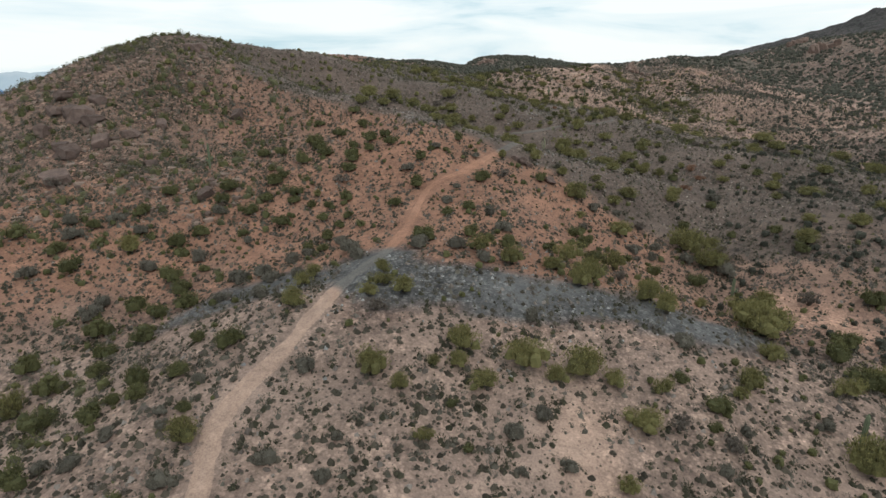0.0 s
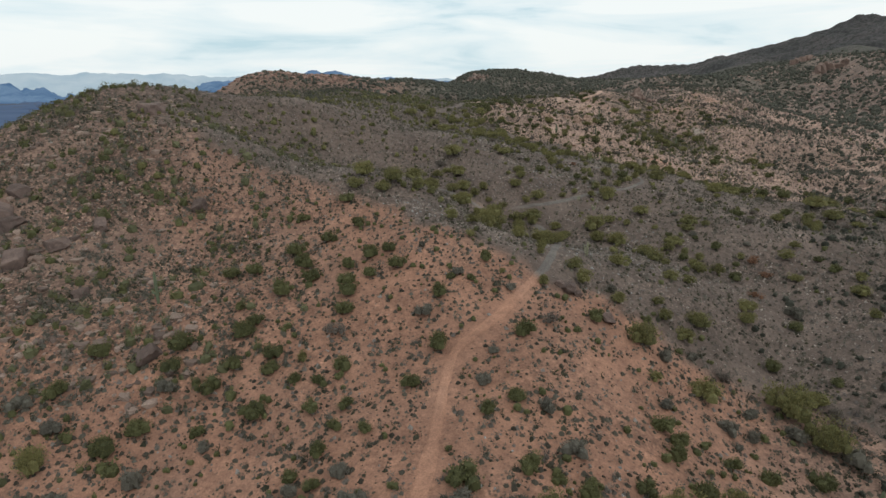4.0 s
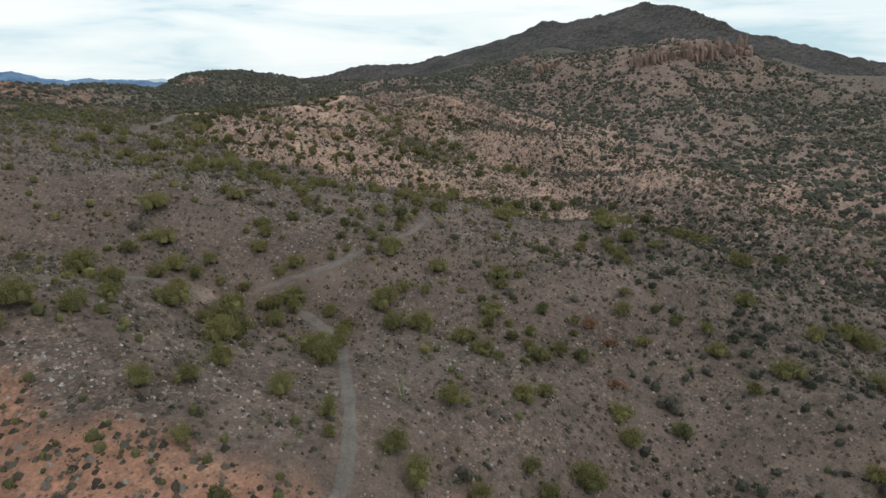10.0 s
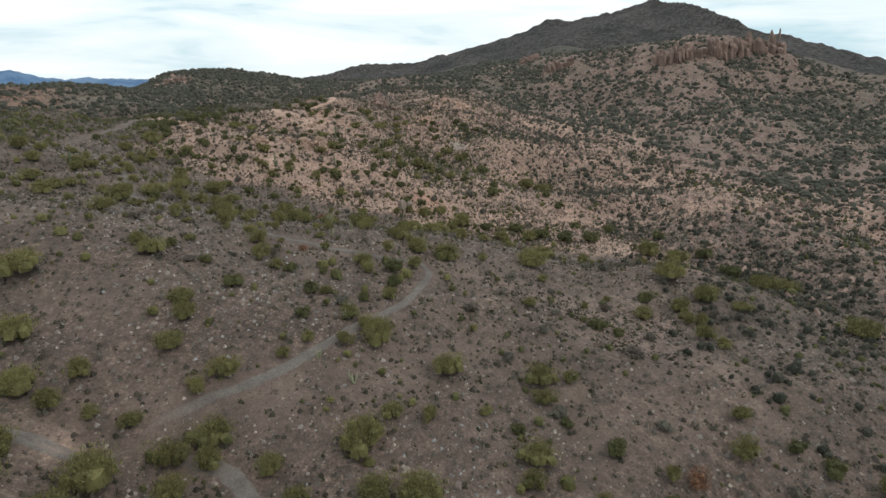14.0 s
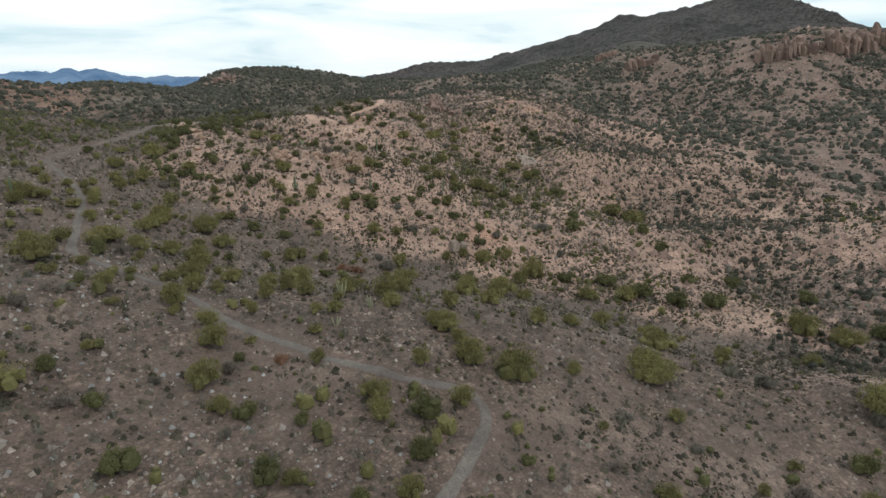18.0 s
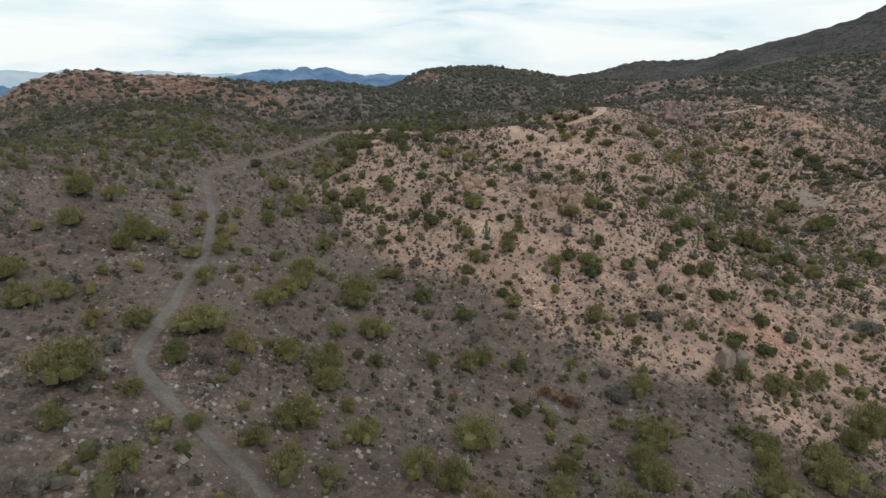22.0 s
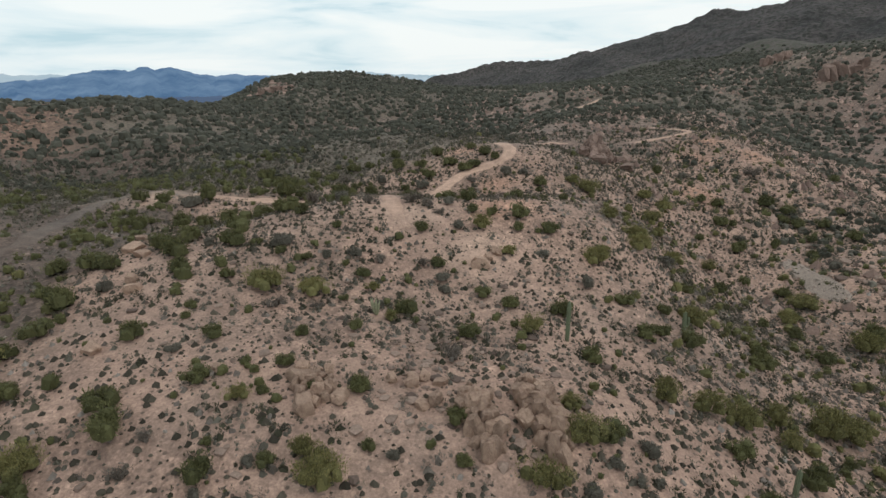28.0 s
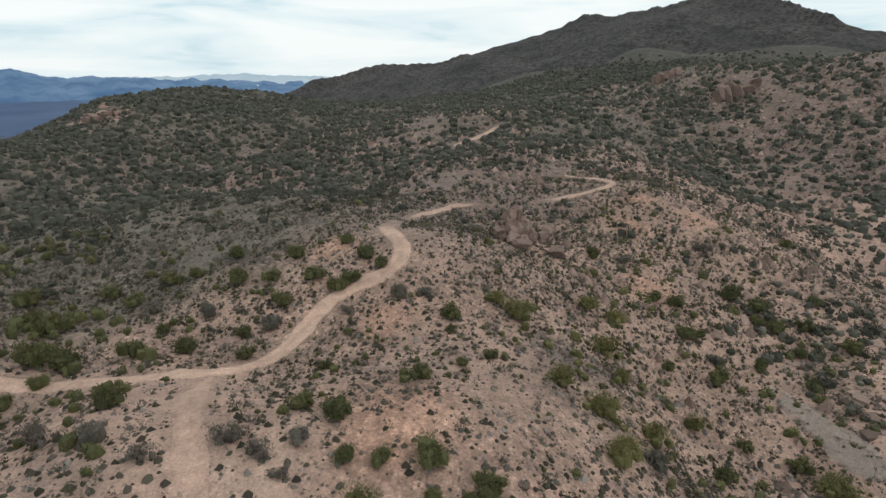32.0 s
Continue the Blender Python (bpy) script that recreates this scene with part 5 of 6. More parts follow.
BRITTLEBUSH_AT_B = [(-18.2, 66.0, 2.7), (-10.7, 64.1, 3.2), (-16.6, 67.5, 1.9), (-50.0, 66.4, 2.9), (-12.2, 68.0, 1.9), (-37.3, 69.1, 3.6),
    (-31.1, 71.0, 3.5), (7.3, 68.1, 2.4), (-26.0, 73.6, 1.9), (-49.6, 74.3, 3.4), (-41.3, 76.5, 2.5), (6.3, 73.4, 2.2), (-51.3, 77.5, 3.5),
    (-45.6, 78.8, 2.7), (27.5, 77.5, 1.5), (39.9, 77.7, 4.3), (0.6, 77.4, 2.0), (-31.7, 80.9, 2.8), (30.4, 80.0, 2.1), (27.4, 80.3, 3.0),
    (19.6, 79.3, 1.9), (35.9, 81.0, 2.8), (1.8, 81.6, 1.3), (32.0, 83.7, 2.4), (23.3, 88.7, 2.6), (-5.2, 88.5, 2.2), (28.4, 91.3, 2.4),
    (5.2, 92.7, 1.5), (-1.3, 94.9, 1.7), (19.7, 98.4, 1.8), (-5.5, 100.4, 1.4), (50.3, 106.3, 3.4), (59.6, 118.7, 1.5)]
BRITTLEBUSH_AT_C = [(54.0, 128.2, 1.6), (46.6, 133.6, 1.9), (65.8, 141.6, 1.7), (45.9, 142.0, 1.8), (58.7, 145.3, 1.1), (52.5, 144.8, 1.7),
    (57.7, 149.5, 1.6), (62.8, 157.1, 1.3), (32.3, 155.4, 2.1), (82.7, 155.6, 2.1), (58.3, 160.8, 1.6), (27.3, 163.2, 1.2),
    (78.9, 164.1, 2.1), (78.4, 167.8, 1.9), (22.9, 169.9, 1.2), (37.9, 175.2, 1.3), (14.8, 184.3, 1.6), (11.5, 187.4, 1.1),
    (10.7, 198.9, 1.5), (50.2, 207.0, 3.2), (50.1, 210.4, 1.7), (85.7, 215.0, 2.9), (59.2, 221.3, 2.1), (75.2, 221.2, 3.1),
    (87.6, 224.6, 4.0), (58.7, 227.7, 1.7), (20.9, 234.0, 1.7), (69.4, 234.8, 1.4), (22.6, 237.8, 1.1), (48.5, 235.2, 1.3),
    (51.8, 235.0, 1.9), (55.4, 237.6, 1.4)]
BRITTLEBUSH_AT_D = [(34.7, 240.5, 1.1), (60.5, 238.0, 1.1), (59.0, 238.2, 1.1), (33.1, 242.0, 1.2), (35.9, 243.2, 1.1), (58.0, 239.3, 1.3),
    (60.9, 240.2, 1.8), (44.3, 241.8, 1.2), (30.4, 254.7, 1.3), (46.5, 260.5, 1.1), (53.3, 262.9, 1.4), (53.2, 264.9, 1.7),
    (67.8, 262.2, 2.0), (42.7, 269.1, 1.5), (45.4, 269.3, 1.7), (22.7, 266.6, 1.8), (65.2, 266.7, 1.5), (38.0, 271.6, 2.8),
    (57.5, 272.5, 2.0), (31.2, 273.4, 1.5), (85.9, 274.5, 2.5), (114.4, 274.0, 2.8), (57.7, 278.2, 1.6), (45.5, 283.8, 2.5),
    (108.9, 287.4, 2.2), (43.5, 285.7, 0.9), (75.9, 299.3, 1.8), (73.3, 301.0, 2.5), (59.8, 302.9, 2.6), (25.4, 301.8, 4.3),
    (54.2, 309.4, 2.8), (111.1, 306.7, 2.6)]
BRITTLEBUSH_AT = BRITTLEBUSH_AT_A + BRITTLEBUSH_AT_B + BRITTLEBUSH_AT_C + BRITTLEBUSH_AT_D
DRY_BUSH_AT_A = [(21.6, 36.6, 1.9), (18.2, 38.2, 1.9), (-6.1, 49.2, 2.3), (19.6, 60.8, 2.1), (45.2, 66.6, 3.8), (-58.5, 87.1, 3.5),
    (-15.2, 86.8, 2.7), (42.4, 84.4, 3.1), (31.0, 89.0, 2.8), (9.1, 87.8, 2.1), (59.2, 137.1, 2.5), (83.7, 143.1, 2.2), (81.6, 144.9, 2.2),
    (67.4, 150.8, 2.0), (46.6, 150.9, 1.9), (53.4, 155.3, 1.4), (-1.5, 161.4, 3.2), (17.5, 166.9, 1.8), (28.1, 171.1, 1.9),
    (12.4, 180.1, 2.1), (18.0, 185.2, 1.3)]
DRY_BUSH_AT_B = [(13.4, 184.0, 1.4), (17.4, 198.9, 2.2), (38.0, 213.7, 1.9), (31.6, 228.6, 2.4), (79.7, 234.2, 2.4), (19.5, 237.9, 2.7),
    (28.8, 244.1, 1.6), (29.8, 246.2, 1.4), (50.4, 250.4, 1.9), (41.0, 260.2, 1.3), (37.6, 260.3, 1.9), (52.0, 267.0, 1.7),
    (47.8, 267.9, 1.9), (55.8, 275.8, 1.4), (55.0, 277.8, 1.8), (53.6, 279.7, 2.7), (48.4, 280.1, 2.1), (42.2, 286.2, 2.9),
    (67.7, 300.7, 1.9), (125.7, 304.8, 5.2), (48.8, 314.4, 3.0)]
DRY_BUSH_AT = DRY_BUSH_AT_A + DRY_BUSH_AT_B
RUSTY_BUSH_AT = [(46.6, 111.0, 2.3), (52.8, 118.9, 2.5), (52.3, 122.2, 3.3), (32.0, 171.8, 1.6), (45.5, 205.1, 2.5), (43.7, 206.6, 2.0),
    (45.0, 224.0, 1.3)]


def clumps(x, y, scale=9.0, seed=51):
    return np.clip(0.5 + 0.9 * fbm(x / scale, y / scale, 3, seed), 0, 1)


TUFTS = [dome_shape(RNG, 6, 0.4, 0.62) for k in range(10)]
CHIPS = [dome_shape(RNG, 4 + k % 2, 0.3, 0.65, 0.25) for k in range(12)]
MID_BUSH = [crown_shape(RNG, 44, 0.07, 2, 0.8, 0.7, 0.2, 0.95) for _ in range(10)]
FAR_BUSH = [lump_shape(RNG, 6, 2, RNG.uniform(0.5, 0.75), 0.3) for _ in range(16)]
# LOW, FUZZY and SMALL cores: tone cut to 0.6 paints the shade inside.
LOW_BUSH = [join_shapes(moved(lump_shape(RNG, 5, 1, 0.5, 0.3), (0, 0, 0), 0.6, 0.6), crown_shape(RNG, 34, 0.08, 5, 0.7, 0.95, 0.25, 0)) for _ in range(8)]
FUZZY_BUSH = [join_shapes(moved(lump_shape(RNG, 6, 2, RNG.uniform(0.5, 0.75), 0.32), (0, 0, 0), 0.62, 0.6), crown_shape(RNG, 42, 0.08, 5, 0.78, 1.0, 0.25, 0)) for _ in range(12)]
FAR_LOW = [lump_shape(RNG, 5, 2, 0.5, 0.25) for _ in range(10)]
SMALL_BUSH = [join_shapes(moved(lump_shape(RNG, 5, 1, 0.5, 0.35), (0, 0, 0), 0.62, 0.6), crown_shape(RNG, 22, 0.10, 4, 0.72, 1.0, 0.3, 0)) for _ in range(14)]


def hollow(x, y, reach=9.0):
    """How far the ground lies below the ground about it."""
    around = sum(ground_z(x + reach * a, y + reach * b) for a, b in ((1, 0), (-1, 0), (0, 1), (0, -1))) / 4
    return around - ground_z(x, y)

p = sprinkle(165000, (-80, 170, 24, 345), lambda x, y, s: near(x, y) * (0.2 + 0.8 * clumps(x, y)) * (1 - 0.35 * s[BROWN] - 0.5 * s[GRAVEL]))
scatter("small_tufts", TUFTS, p, 0.2 + 0.6 * RNG.uniform(0, 1, len(p)) ** 2.2, TUFT, "low dark bursage tufts dotted over the bare soil", "tufts", RNG)
p = sprinkle(190000, (-84, 150, 24, 345), lambda x, y, s: near(x - 10, y) * (0.1 + 0.75 * np.einsum("k...,k->...", s, STONINESS)) * clumps(x, y, 6.0, 61), 0.9)
scatter("loose_stones", CHIPS, p, 0.14 + 0.62 * RNG.uniform(0, 1, len(p)) ** 4, STONE, "loose grey and brown stones strewn over the slopes", "stones", RNG)


def pale_field(x, y, s):
    w = 0.0
    for cx, cy, r in ((22, 112, 9), (32, 128, 8), (20, 196, 9), (3, 56, 9), (15, 58, 8), (-7, 116, 5), (28, 232, 7), (30, 200, 6), (-15, 52, 6), (10, 182, 7), (25, 160, 10)):
        w = w + np.exp(-((x - cx) ** 2 + (y - cy) ** 2) / r ** 2)
    return np.clip(w, 0, 1)


p = sprinkle(66000, (-45, 112, 92, 262), lambda x, y, s: (s[BROWN] + 0.4 * s[GRAVEL]) * np.clip(0.06 + 0.9 * clumps(x, y, 5, 65) ** 2 + 0.2 * clumps(x, y, 28, 67), 0, 1) * near(x, y), 0.9)
scatter("shoulder_stones", CHIPS, p, 0.12 + 0.42 * RNG.uniform(0, 1, len(p)) ** 2.6, SHOULDER_STONE, "pale brown stones strewn over the brown shoulder", "stones", RNG)
p = sprinkle(26000, (-30, 75, 40, 240), pale_field, 1.0)
scatter("pale_stones", CHIPS, p, 0.12 + 0.4 * RNG.uniform(0, 1, len(p)) ** 3, PALE_STONE, "pale grey stones lying in loose fields", "stones", RNG)
p = sprinkle(27000, (-80, 170, 24, 345), lambda x, y, s: near(x, y) * (0.15 + 0.75 * clumps(x, y, 7, 71)) * (0.7 + 0.3 * s[PINK] + 0.3 * s[TAN]))
scatter("low_grey_shrubs", LOW_BUSH, p, 0.4 + 0.75 * RNG.uniform(0, 1, len(p)) ** 1.5, SAGE, "low grey-green brittlebush and bursage", "shrubs", RNG)
p = sprinkle(13000, (-80, 170, 24, 345), lambda x, y, s: near(x, y) * clumps(x, y, 10, 81))
scatter("dry_shrubs", LOW_BUSH, p, RNG.uniform(0.5, 1.2, len(p)), DRY, "leafless grey-brown dry shrubs", "shrubs", RNG)
p = sprinkle(14000, (-80, 170, 24, 345), lambda x, y, s: step(0.35, 0.75, 1 - near(x, y)) * (0.4 + 0.6 * clumps(x, y, 14, 83)))
scatter("mid_green_shrubs", MID_BUSH, p, 0.6 + 1.2 * RNG.uniform(0, 1, len(p)) ** 1.5, JOJOBA, "dark green shrubs over the side slopes", "shrubs", RNG)
def open_slope(x, y, s):
    """Low brush over the open slopes, thinner on the brown shoulder and the gravel."""
    return np.clip(near(x, y) + 0.35 * s[RED], 0, 1) * np.clip(0.1 + 0.95 * clumps(x, y, 7, 73) + 0.4 * hollow(x, y, 6), 0.04, 1) * (1 - 0.68 * s[BROWN] - 0.6 * s[GRAVEL] - 0.5 * s[ORANGE] - 0.1 * s[PINK])


p = sprinkle(46000, (-84, 150, 24, 345), open_slope)
scatter("bursage_shrubs", SMALL_BUSH, p, 0.4 + 0.7 * RNG.uniform(0, 1, len(p)) ** 1.8, SAGE, "low grey-brown bursage over the open slopes", "shrubs", RNG)
p = sprinkle(58000, (-84, 150, 24, 345), open_slope)
scatter("dark_low_shrubs", SMALL_BUSH, p, 0.45 + 0.85 * RNG.uniform(0, 1, len(p)) ** 2, LOW_DARK, "low dark olive-brown shrubs over the open slopes", "shrubs", RNG)
AXIS = ([0, 60, 150, 240, 300, 340], [0, -5, 25, 45, 60, 70])
p = sprinkle(12000, (-60, 130, 24, 345), lambda x, y, s: (0.12 + 0.88 * clumps(x, y, 11, 85)) * np.maximum(step(-45, 10, x - np.interp(y, *AXIS)), step(135, 115, y)) * (1 - 0.6 * s[GRAVEL]) * (0.6 + 0.4 * s[PINK] + 0.3 * s[ORANGE]))
scatter("slope_shrubs", MID_BUSH, p, 0.45 + 0.9 * RNG.uniform(0, 1, len(p)) ** 2.2, JOJOBA, "small dark green shrubs between the larger bushes", "shrubs", RNG)
p = sprinkle(2400, (-45, 60, 238, 350), lambda x, y, s: clumps(x, y, 9, 87) * step(54, 40, x) * np.maximum(step(258, 266, y), step(27, 21, x)) * np.maximum(0.4 + 0.6 * step(285, 300, y), step(26, 18, x)), 2.0)
scatter("roadside_shrubs", MID_BUSH, p, 0.9 + 1.3 * RNG.uniform(0, 1, len(p)) ** 1.3, JOJOBA, "dense dark green shrubs beside the dirt road", "shrubs", RNG)
p = sprinkle(3200, (-60, 50, 122, 292), lambda x, y, s: clumps(x, y, 10, 89) * (0.5 + 0.5 * step(10, -20, x)), 1.5)
p = p[soil_of(p[:, 0], p[:, 1])[1][[ORANGE, PINK]].sum(0) < 0.4]
scatter("olive_shrubs", MID_BUSH, p, 0.5 + 1.6 * RNG.uniform(0, 1, len(p)) ** 2, CREOSOTE, "small olive shrubs over the brown shoulder", "shrubs", RNG)


def gully_side(x, y, s):
    """The shaded side of the pink spurs, thick with brush and rubble."""
    return np.clip(np.exp(-(((x - 94) / 16) ** 2 + ((y - 262) / 40) ** 2)) + np.exp(-(((x - 85) / 16) ** 2 + ((y - 205) / 22) ** 2)), 0, 1) * (0.3 + 0.7 * clumps(x, y, 8, 93))


p = sprinkle(2600, (55, 130, 170, 340), gully_side)
scatter("gully_shrubs", MID_BUSH, p, 0.5 + 1.4 * RNG.uniform(0, 1, len(p)) ** 2, CREOSOTE, "olive brush down the side of the spurs", "shrubs", RNG)
p = sprinkle(3600, (55, 130, 170, 340), gully_side)
scatter("gully_dry_brush", LOW_BUSH, p, 0.6 + 0.8 * RNG.uniform(0, 1, len(p)), DRY, "grey-brown dry brush down the side of the spurs", "shrubs", RNG)
p = sprinkle(30000, (55, 130, 170, 340), gully_side)
scatter("gully_stones", CHIPS, p, 0.2 + 0.8 * RNG.uniform(0, 1, len(p)) ** 4, STONE, "brown stones down the side of the spurs", "stones", RNG)


def outer_ring(x, y, s):
    """Hillsides past the path: thick in the hollows, thin on the ridges, none where the land falls away unseen."""
    d = np.maximum(x - 108, 0) + np.maximum(-28 - x, 0) * step(170, 230, y) + np.maximum(y - 322, 0)
    bare = 1 - 0.75 * np.exp(-((x + 75) / 52) ** 2 - ((y - 390) / 22) ** 2)
    hidden = bare * step(400, 350, x) * step(620, 570, y - 0.1 * x) * step(-130, -90, x) 
    return step(0, 22, d) * np.clip(0.25 + 0.3 * step(130, 60, x) * step(335, 380, y) + 0.55 * clumps(x, y, 20, 91) + 0.35 * hollow(x, y), 0.06, 1) * hidden


p = sprinkle(125000, (-130, 400, 24, 620), outer_ring, 2.0)
size = 0.7 + 2.1 * RNG.uniform(0, 1, len(p)) ** 2
close = (p[:, 0] < 175) & (p[:, 1] < 372)
scatter("far_dark_scrub", FAR_BUSH, p[~close], size[~close], FAR_SCRUB, "dark green scrub over the farther hillsides", "shrubs", RNG)
scatter("hillside_scrub", FUZZY_BUSH, p[close], size[close] * 0.9, FAR_SCRUB, "dark green and olive scrub on the slopes beside the valley", "shrubs", RNG)
p = sprinkle(75000, (-130, 400, 24, 600), outer_ring, 2.0)
scatter("far_grey_scrub", FAR_LOW, p, 0.5 + 1.0 * RNG.uniform(0, 1, len(p)) ** 1.6, SAGE, "grey-brown low scrub over the farther hillsides", "shrubs", RNG)
p = sprinkle(36000, (20, 330, 60, 460), outer_ring, 2.0)
scatter("far_brown_tufts", TUFTS, p, RNG.uniform(0.4, 1.0, len(p)), TUFT, "dark brown tufts over the farther hillsides", "tufts", RNG)


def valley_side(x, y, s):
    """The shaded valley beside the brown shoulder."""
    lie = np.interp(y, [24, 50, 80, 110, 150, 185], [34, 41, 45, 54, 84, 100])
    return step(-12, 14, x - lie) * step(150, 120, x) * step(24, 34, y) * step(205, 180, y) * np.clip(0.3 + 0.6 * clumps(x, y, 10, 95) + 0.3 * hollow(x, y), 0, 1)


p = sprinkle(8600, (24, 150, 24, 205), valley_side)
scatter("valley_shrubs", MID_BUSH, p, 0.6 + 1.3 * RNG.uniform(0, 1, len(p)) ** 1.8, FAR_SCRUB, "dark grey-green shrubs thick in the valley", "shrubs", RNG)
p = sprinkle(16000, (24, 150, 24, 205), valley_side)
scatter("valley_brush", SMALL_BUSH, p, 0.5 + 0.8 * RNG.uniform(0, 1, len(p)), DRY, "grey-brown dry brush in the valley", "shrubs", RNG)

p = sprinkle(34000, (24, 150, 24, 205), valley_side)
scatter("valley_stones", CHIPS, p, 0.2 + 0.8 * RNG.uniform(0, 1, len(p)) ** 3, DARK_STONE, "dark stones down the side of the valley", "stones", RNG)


def rocky_hill(x, y, s):
    """The west end of the first hill, where shrubs stand between the rocks."""
    return step(-14, -42, x) * step(64, 84, y) * np.clip(0.25 + 0.75 * clumps(x, y, 7, 97), 0, 1)


p = sprinkle(420, (-95, -14, 64, 168), rocky_hill)
scatter("hill_olive_shrubs", FUZZY_BUSH, p, 0.9 + 1.7 * RNG.uniform(0, 1, len(p)) ** 1.7, LOW_OLIVE, "olive shrubs between the rocks of the hillside", "shrubs", RNG)
p = sprinkle(1000, (-95, -14, 64, 168), rocky_hill)
scatter("hill_green_shrubs", FUZZY_BUSH, p, 0.7 + 1.6 * RNG.uniform(0, 1, len(p)) ** 1.8, JOJOBA, "dark green shrubs between the rocks of the hillside", "shrubs", RNG)
p = sprinkle(5000, (-95, -14, 64, 168), rocky_hill)
scatter("hill_grey_shrubs", SMALL_BUSH, p, 0.5 + 1.0 * RNG.uniform(0, 1, len(p)) ** 1.6, SAGE, "grey brittlebush between the rocks of the hillside", "shrubs", RNG)


def west_valley(x, y, s):
    """The dim valley beside the dirt road, under an even cover of brush."""
    lie = np.interp(y, [200, 240, 280, 300, 345], [-12, -2, 6, 14, 30])
    return step(4, -12, x - lie) * step(-115, -90, x) * step(195, 225, y) * step(372, 350, y) * np.clip(0.35 + 0.65 * clumps(x, y, 9, 99), 0, 1)


p = sprinkle(3200, (-115, 34, 195, 372), west_valley, 2.2)
scatter("west_valley_scrub", FUZZY_BUSH, p, 0.7 + 1.6 * RNG.uniform(0, 1, len(p)) ** 1.9, LOW_OLIVE, "dull olive scrub over the valley beside the road", "shrubs", RNG)
p = sprinkle(15000, (-115, 34, 195, 372), west_valley, 1.8)
scatter("west_valley_brush", SMALL_BUSH, p, 0.5 + 0.9 * RNG.uniform(0, 1, len(p)) ** 1.5, SAGE, "low grey-brown brush over the valley beside the road", "shrubs", RNG)


def spur_flanks(x, y, s):
    """The sides of the spurs, where the brush closes up away from the bare crest."""
    lie = np.interp(y, [24, 60, 95, 240, 256, 285, 300], [-16, -24, -30, 18, 24, 26, 24])
    west = step(3, -10, x - lie) * np.maximum(step(100, 90, y), step(236, 246, y)) * step(26, 12, lie - x)
    east = np.interp(y, [195, 240, 280, 320, 345], [58, 66, 82, 104, 112])
    east = step(-4, 16, x - east) * step(196, 210, y) * step(345, 335, y) * step(50, 30, x - east)
    return np.maximum(west, 0.8 * east) * np.clip(0.2 + 0.75 * clumps(x, y, 8, 103) + 0.3 * hollow(x, y, 6), 0, 1)


p = sprinkle(9000, (-60, 165, 24, 345), spur_flanks)
scatter("flank_green_shrubs", FUZZY_BUSH, p, 0.6 + 1.3 * RNG.uniform(0, 1, len(p)) ** 2, JOJOBA, "dark green shrubs down the sides of the spurs", "shrubs", RNG)
p = sprinkle(14000, (-60, 165, 24, 345), spur_flanks)
scatter("flank_grey_shrubs", SMALL_BUSH, p, 0.45 + 0.8 * RNG.uniform(0, 1, len(p)) ** 1.6, SAGE, "grey bursage down the sides of the spurs", "shrubs", RNG)
p = sprinkle(3000, (-60, 165, 24, 345), spur_flanks)
scatter("flank_olive_shrubs", FUZZY_BUSH, p, 0.6 + 1.3 * RNG.uniform(0, 1, len(p)) ** 2, LOW_OLIVE, "dull olive shrubs down the sides of the spurs", "shrubs", RNG)


def bush_kind(name, mat, label, leaves, leaf, lobes, flat, stems, variants, group, upright=0.0, core=0.62):
    """A few bushes of one kind, each with its branches and its crown, to be set out."""
    made = []
    for k in range(variants):
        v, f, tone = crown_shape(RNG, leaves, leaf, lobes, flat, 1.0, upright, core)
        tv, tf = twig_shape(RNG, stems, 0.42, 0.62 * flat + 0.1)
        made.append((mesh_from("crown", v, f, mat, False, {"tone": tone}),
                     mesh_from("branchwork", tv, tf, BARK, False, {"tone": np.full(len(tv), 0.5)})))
    return name, label, group, made


def plant(kind, places, scale=1.0, most=9.0):
    """Sets a bush of a kind at each place: x, y and its width."""
    name, label, group, made = kind
    for k, (x, y, wide) in enumerate(places):
        wide = min(wide, most + 0.5 * max(wide - most, 0)) * scale
        root = tagged(new(name), label, "bush", group)
        root.matrix_world = Matrix.LocRotScale((x, y, float(ground_z(x, y)) - 0.04), Euler((0, 0, RNG.uniform(0, 6.28))),
                                               (wide, wide * RNG.uniform(0.85, 1.15), wide * RNG.uniform(0.85, 1.15)))
        crown, stems = made[k % len(made)]
        part("branchwork", stems, BARK, root)
        part("crown", crown, None, root)


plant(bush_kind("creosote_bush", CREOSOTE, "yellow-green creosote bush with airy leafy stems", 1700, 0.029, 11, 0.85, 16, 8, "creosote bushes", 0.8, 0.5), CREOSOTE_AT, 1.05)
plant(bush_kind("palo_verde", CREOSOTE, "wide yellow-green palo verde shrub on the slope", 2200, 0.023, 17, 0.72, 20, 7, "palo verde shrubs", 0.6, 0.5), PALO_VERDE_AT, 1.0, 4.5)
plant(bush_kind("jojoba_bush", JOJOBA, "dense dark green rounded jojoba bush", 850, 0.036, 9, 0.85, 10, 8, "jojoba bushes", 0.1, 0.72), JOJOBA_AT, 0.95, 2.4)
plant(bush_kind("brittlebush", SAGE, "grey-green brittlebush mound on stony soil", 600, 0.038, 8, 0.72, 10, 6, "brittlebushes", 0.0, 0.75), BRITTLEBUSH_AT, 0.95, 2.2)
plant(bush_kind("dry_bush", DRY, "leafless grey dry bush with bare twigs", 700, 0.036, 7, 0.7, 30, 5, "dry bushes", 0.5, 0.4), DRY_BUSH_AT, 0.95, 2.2)
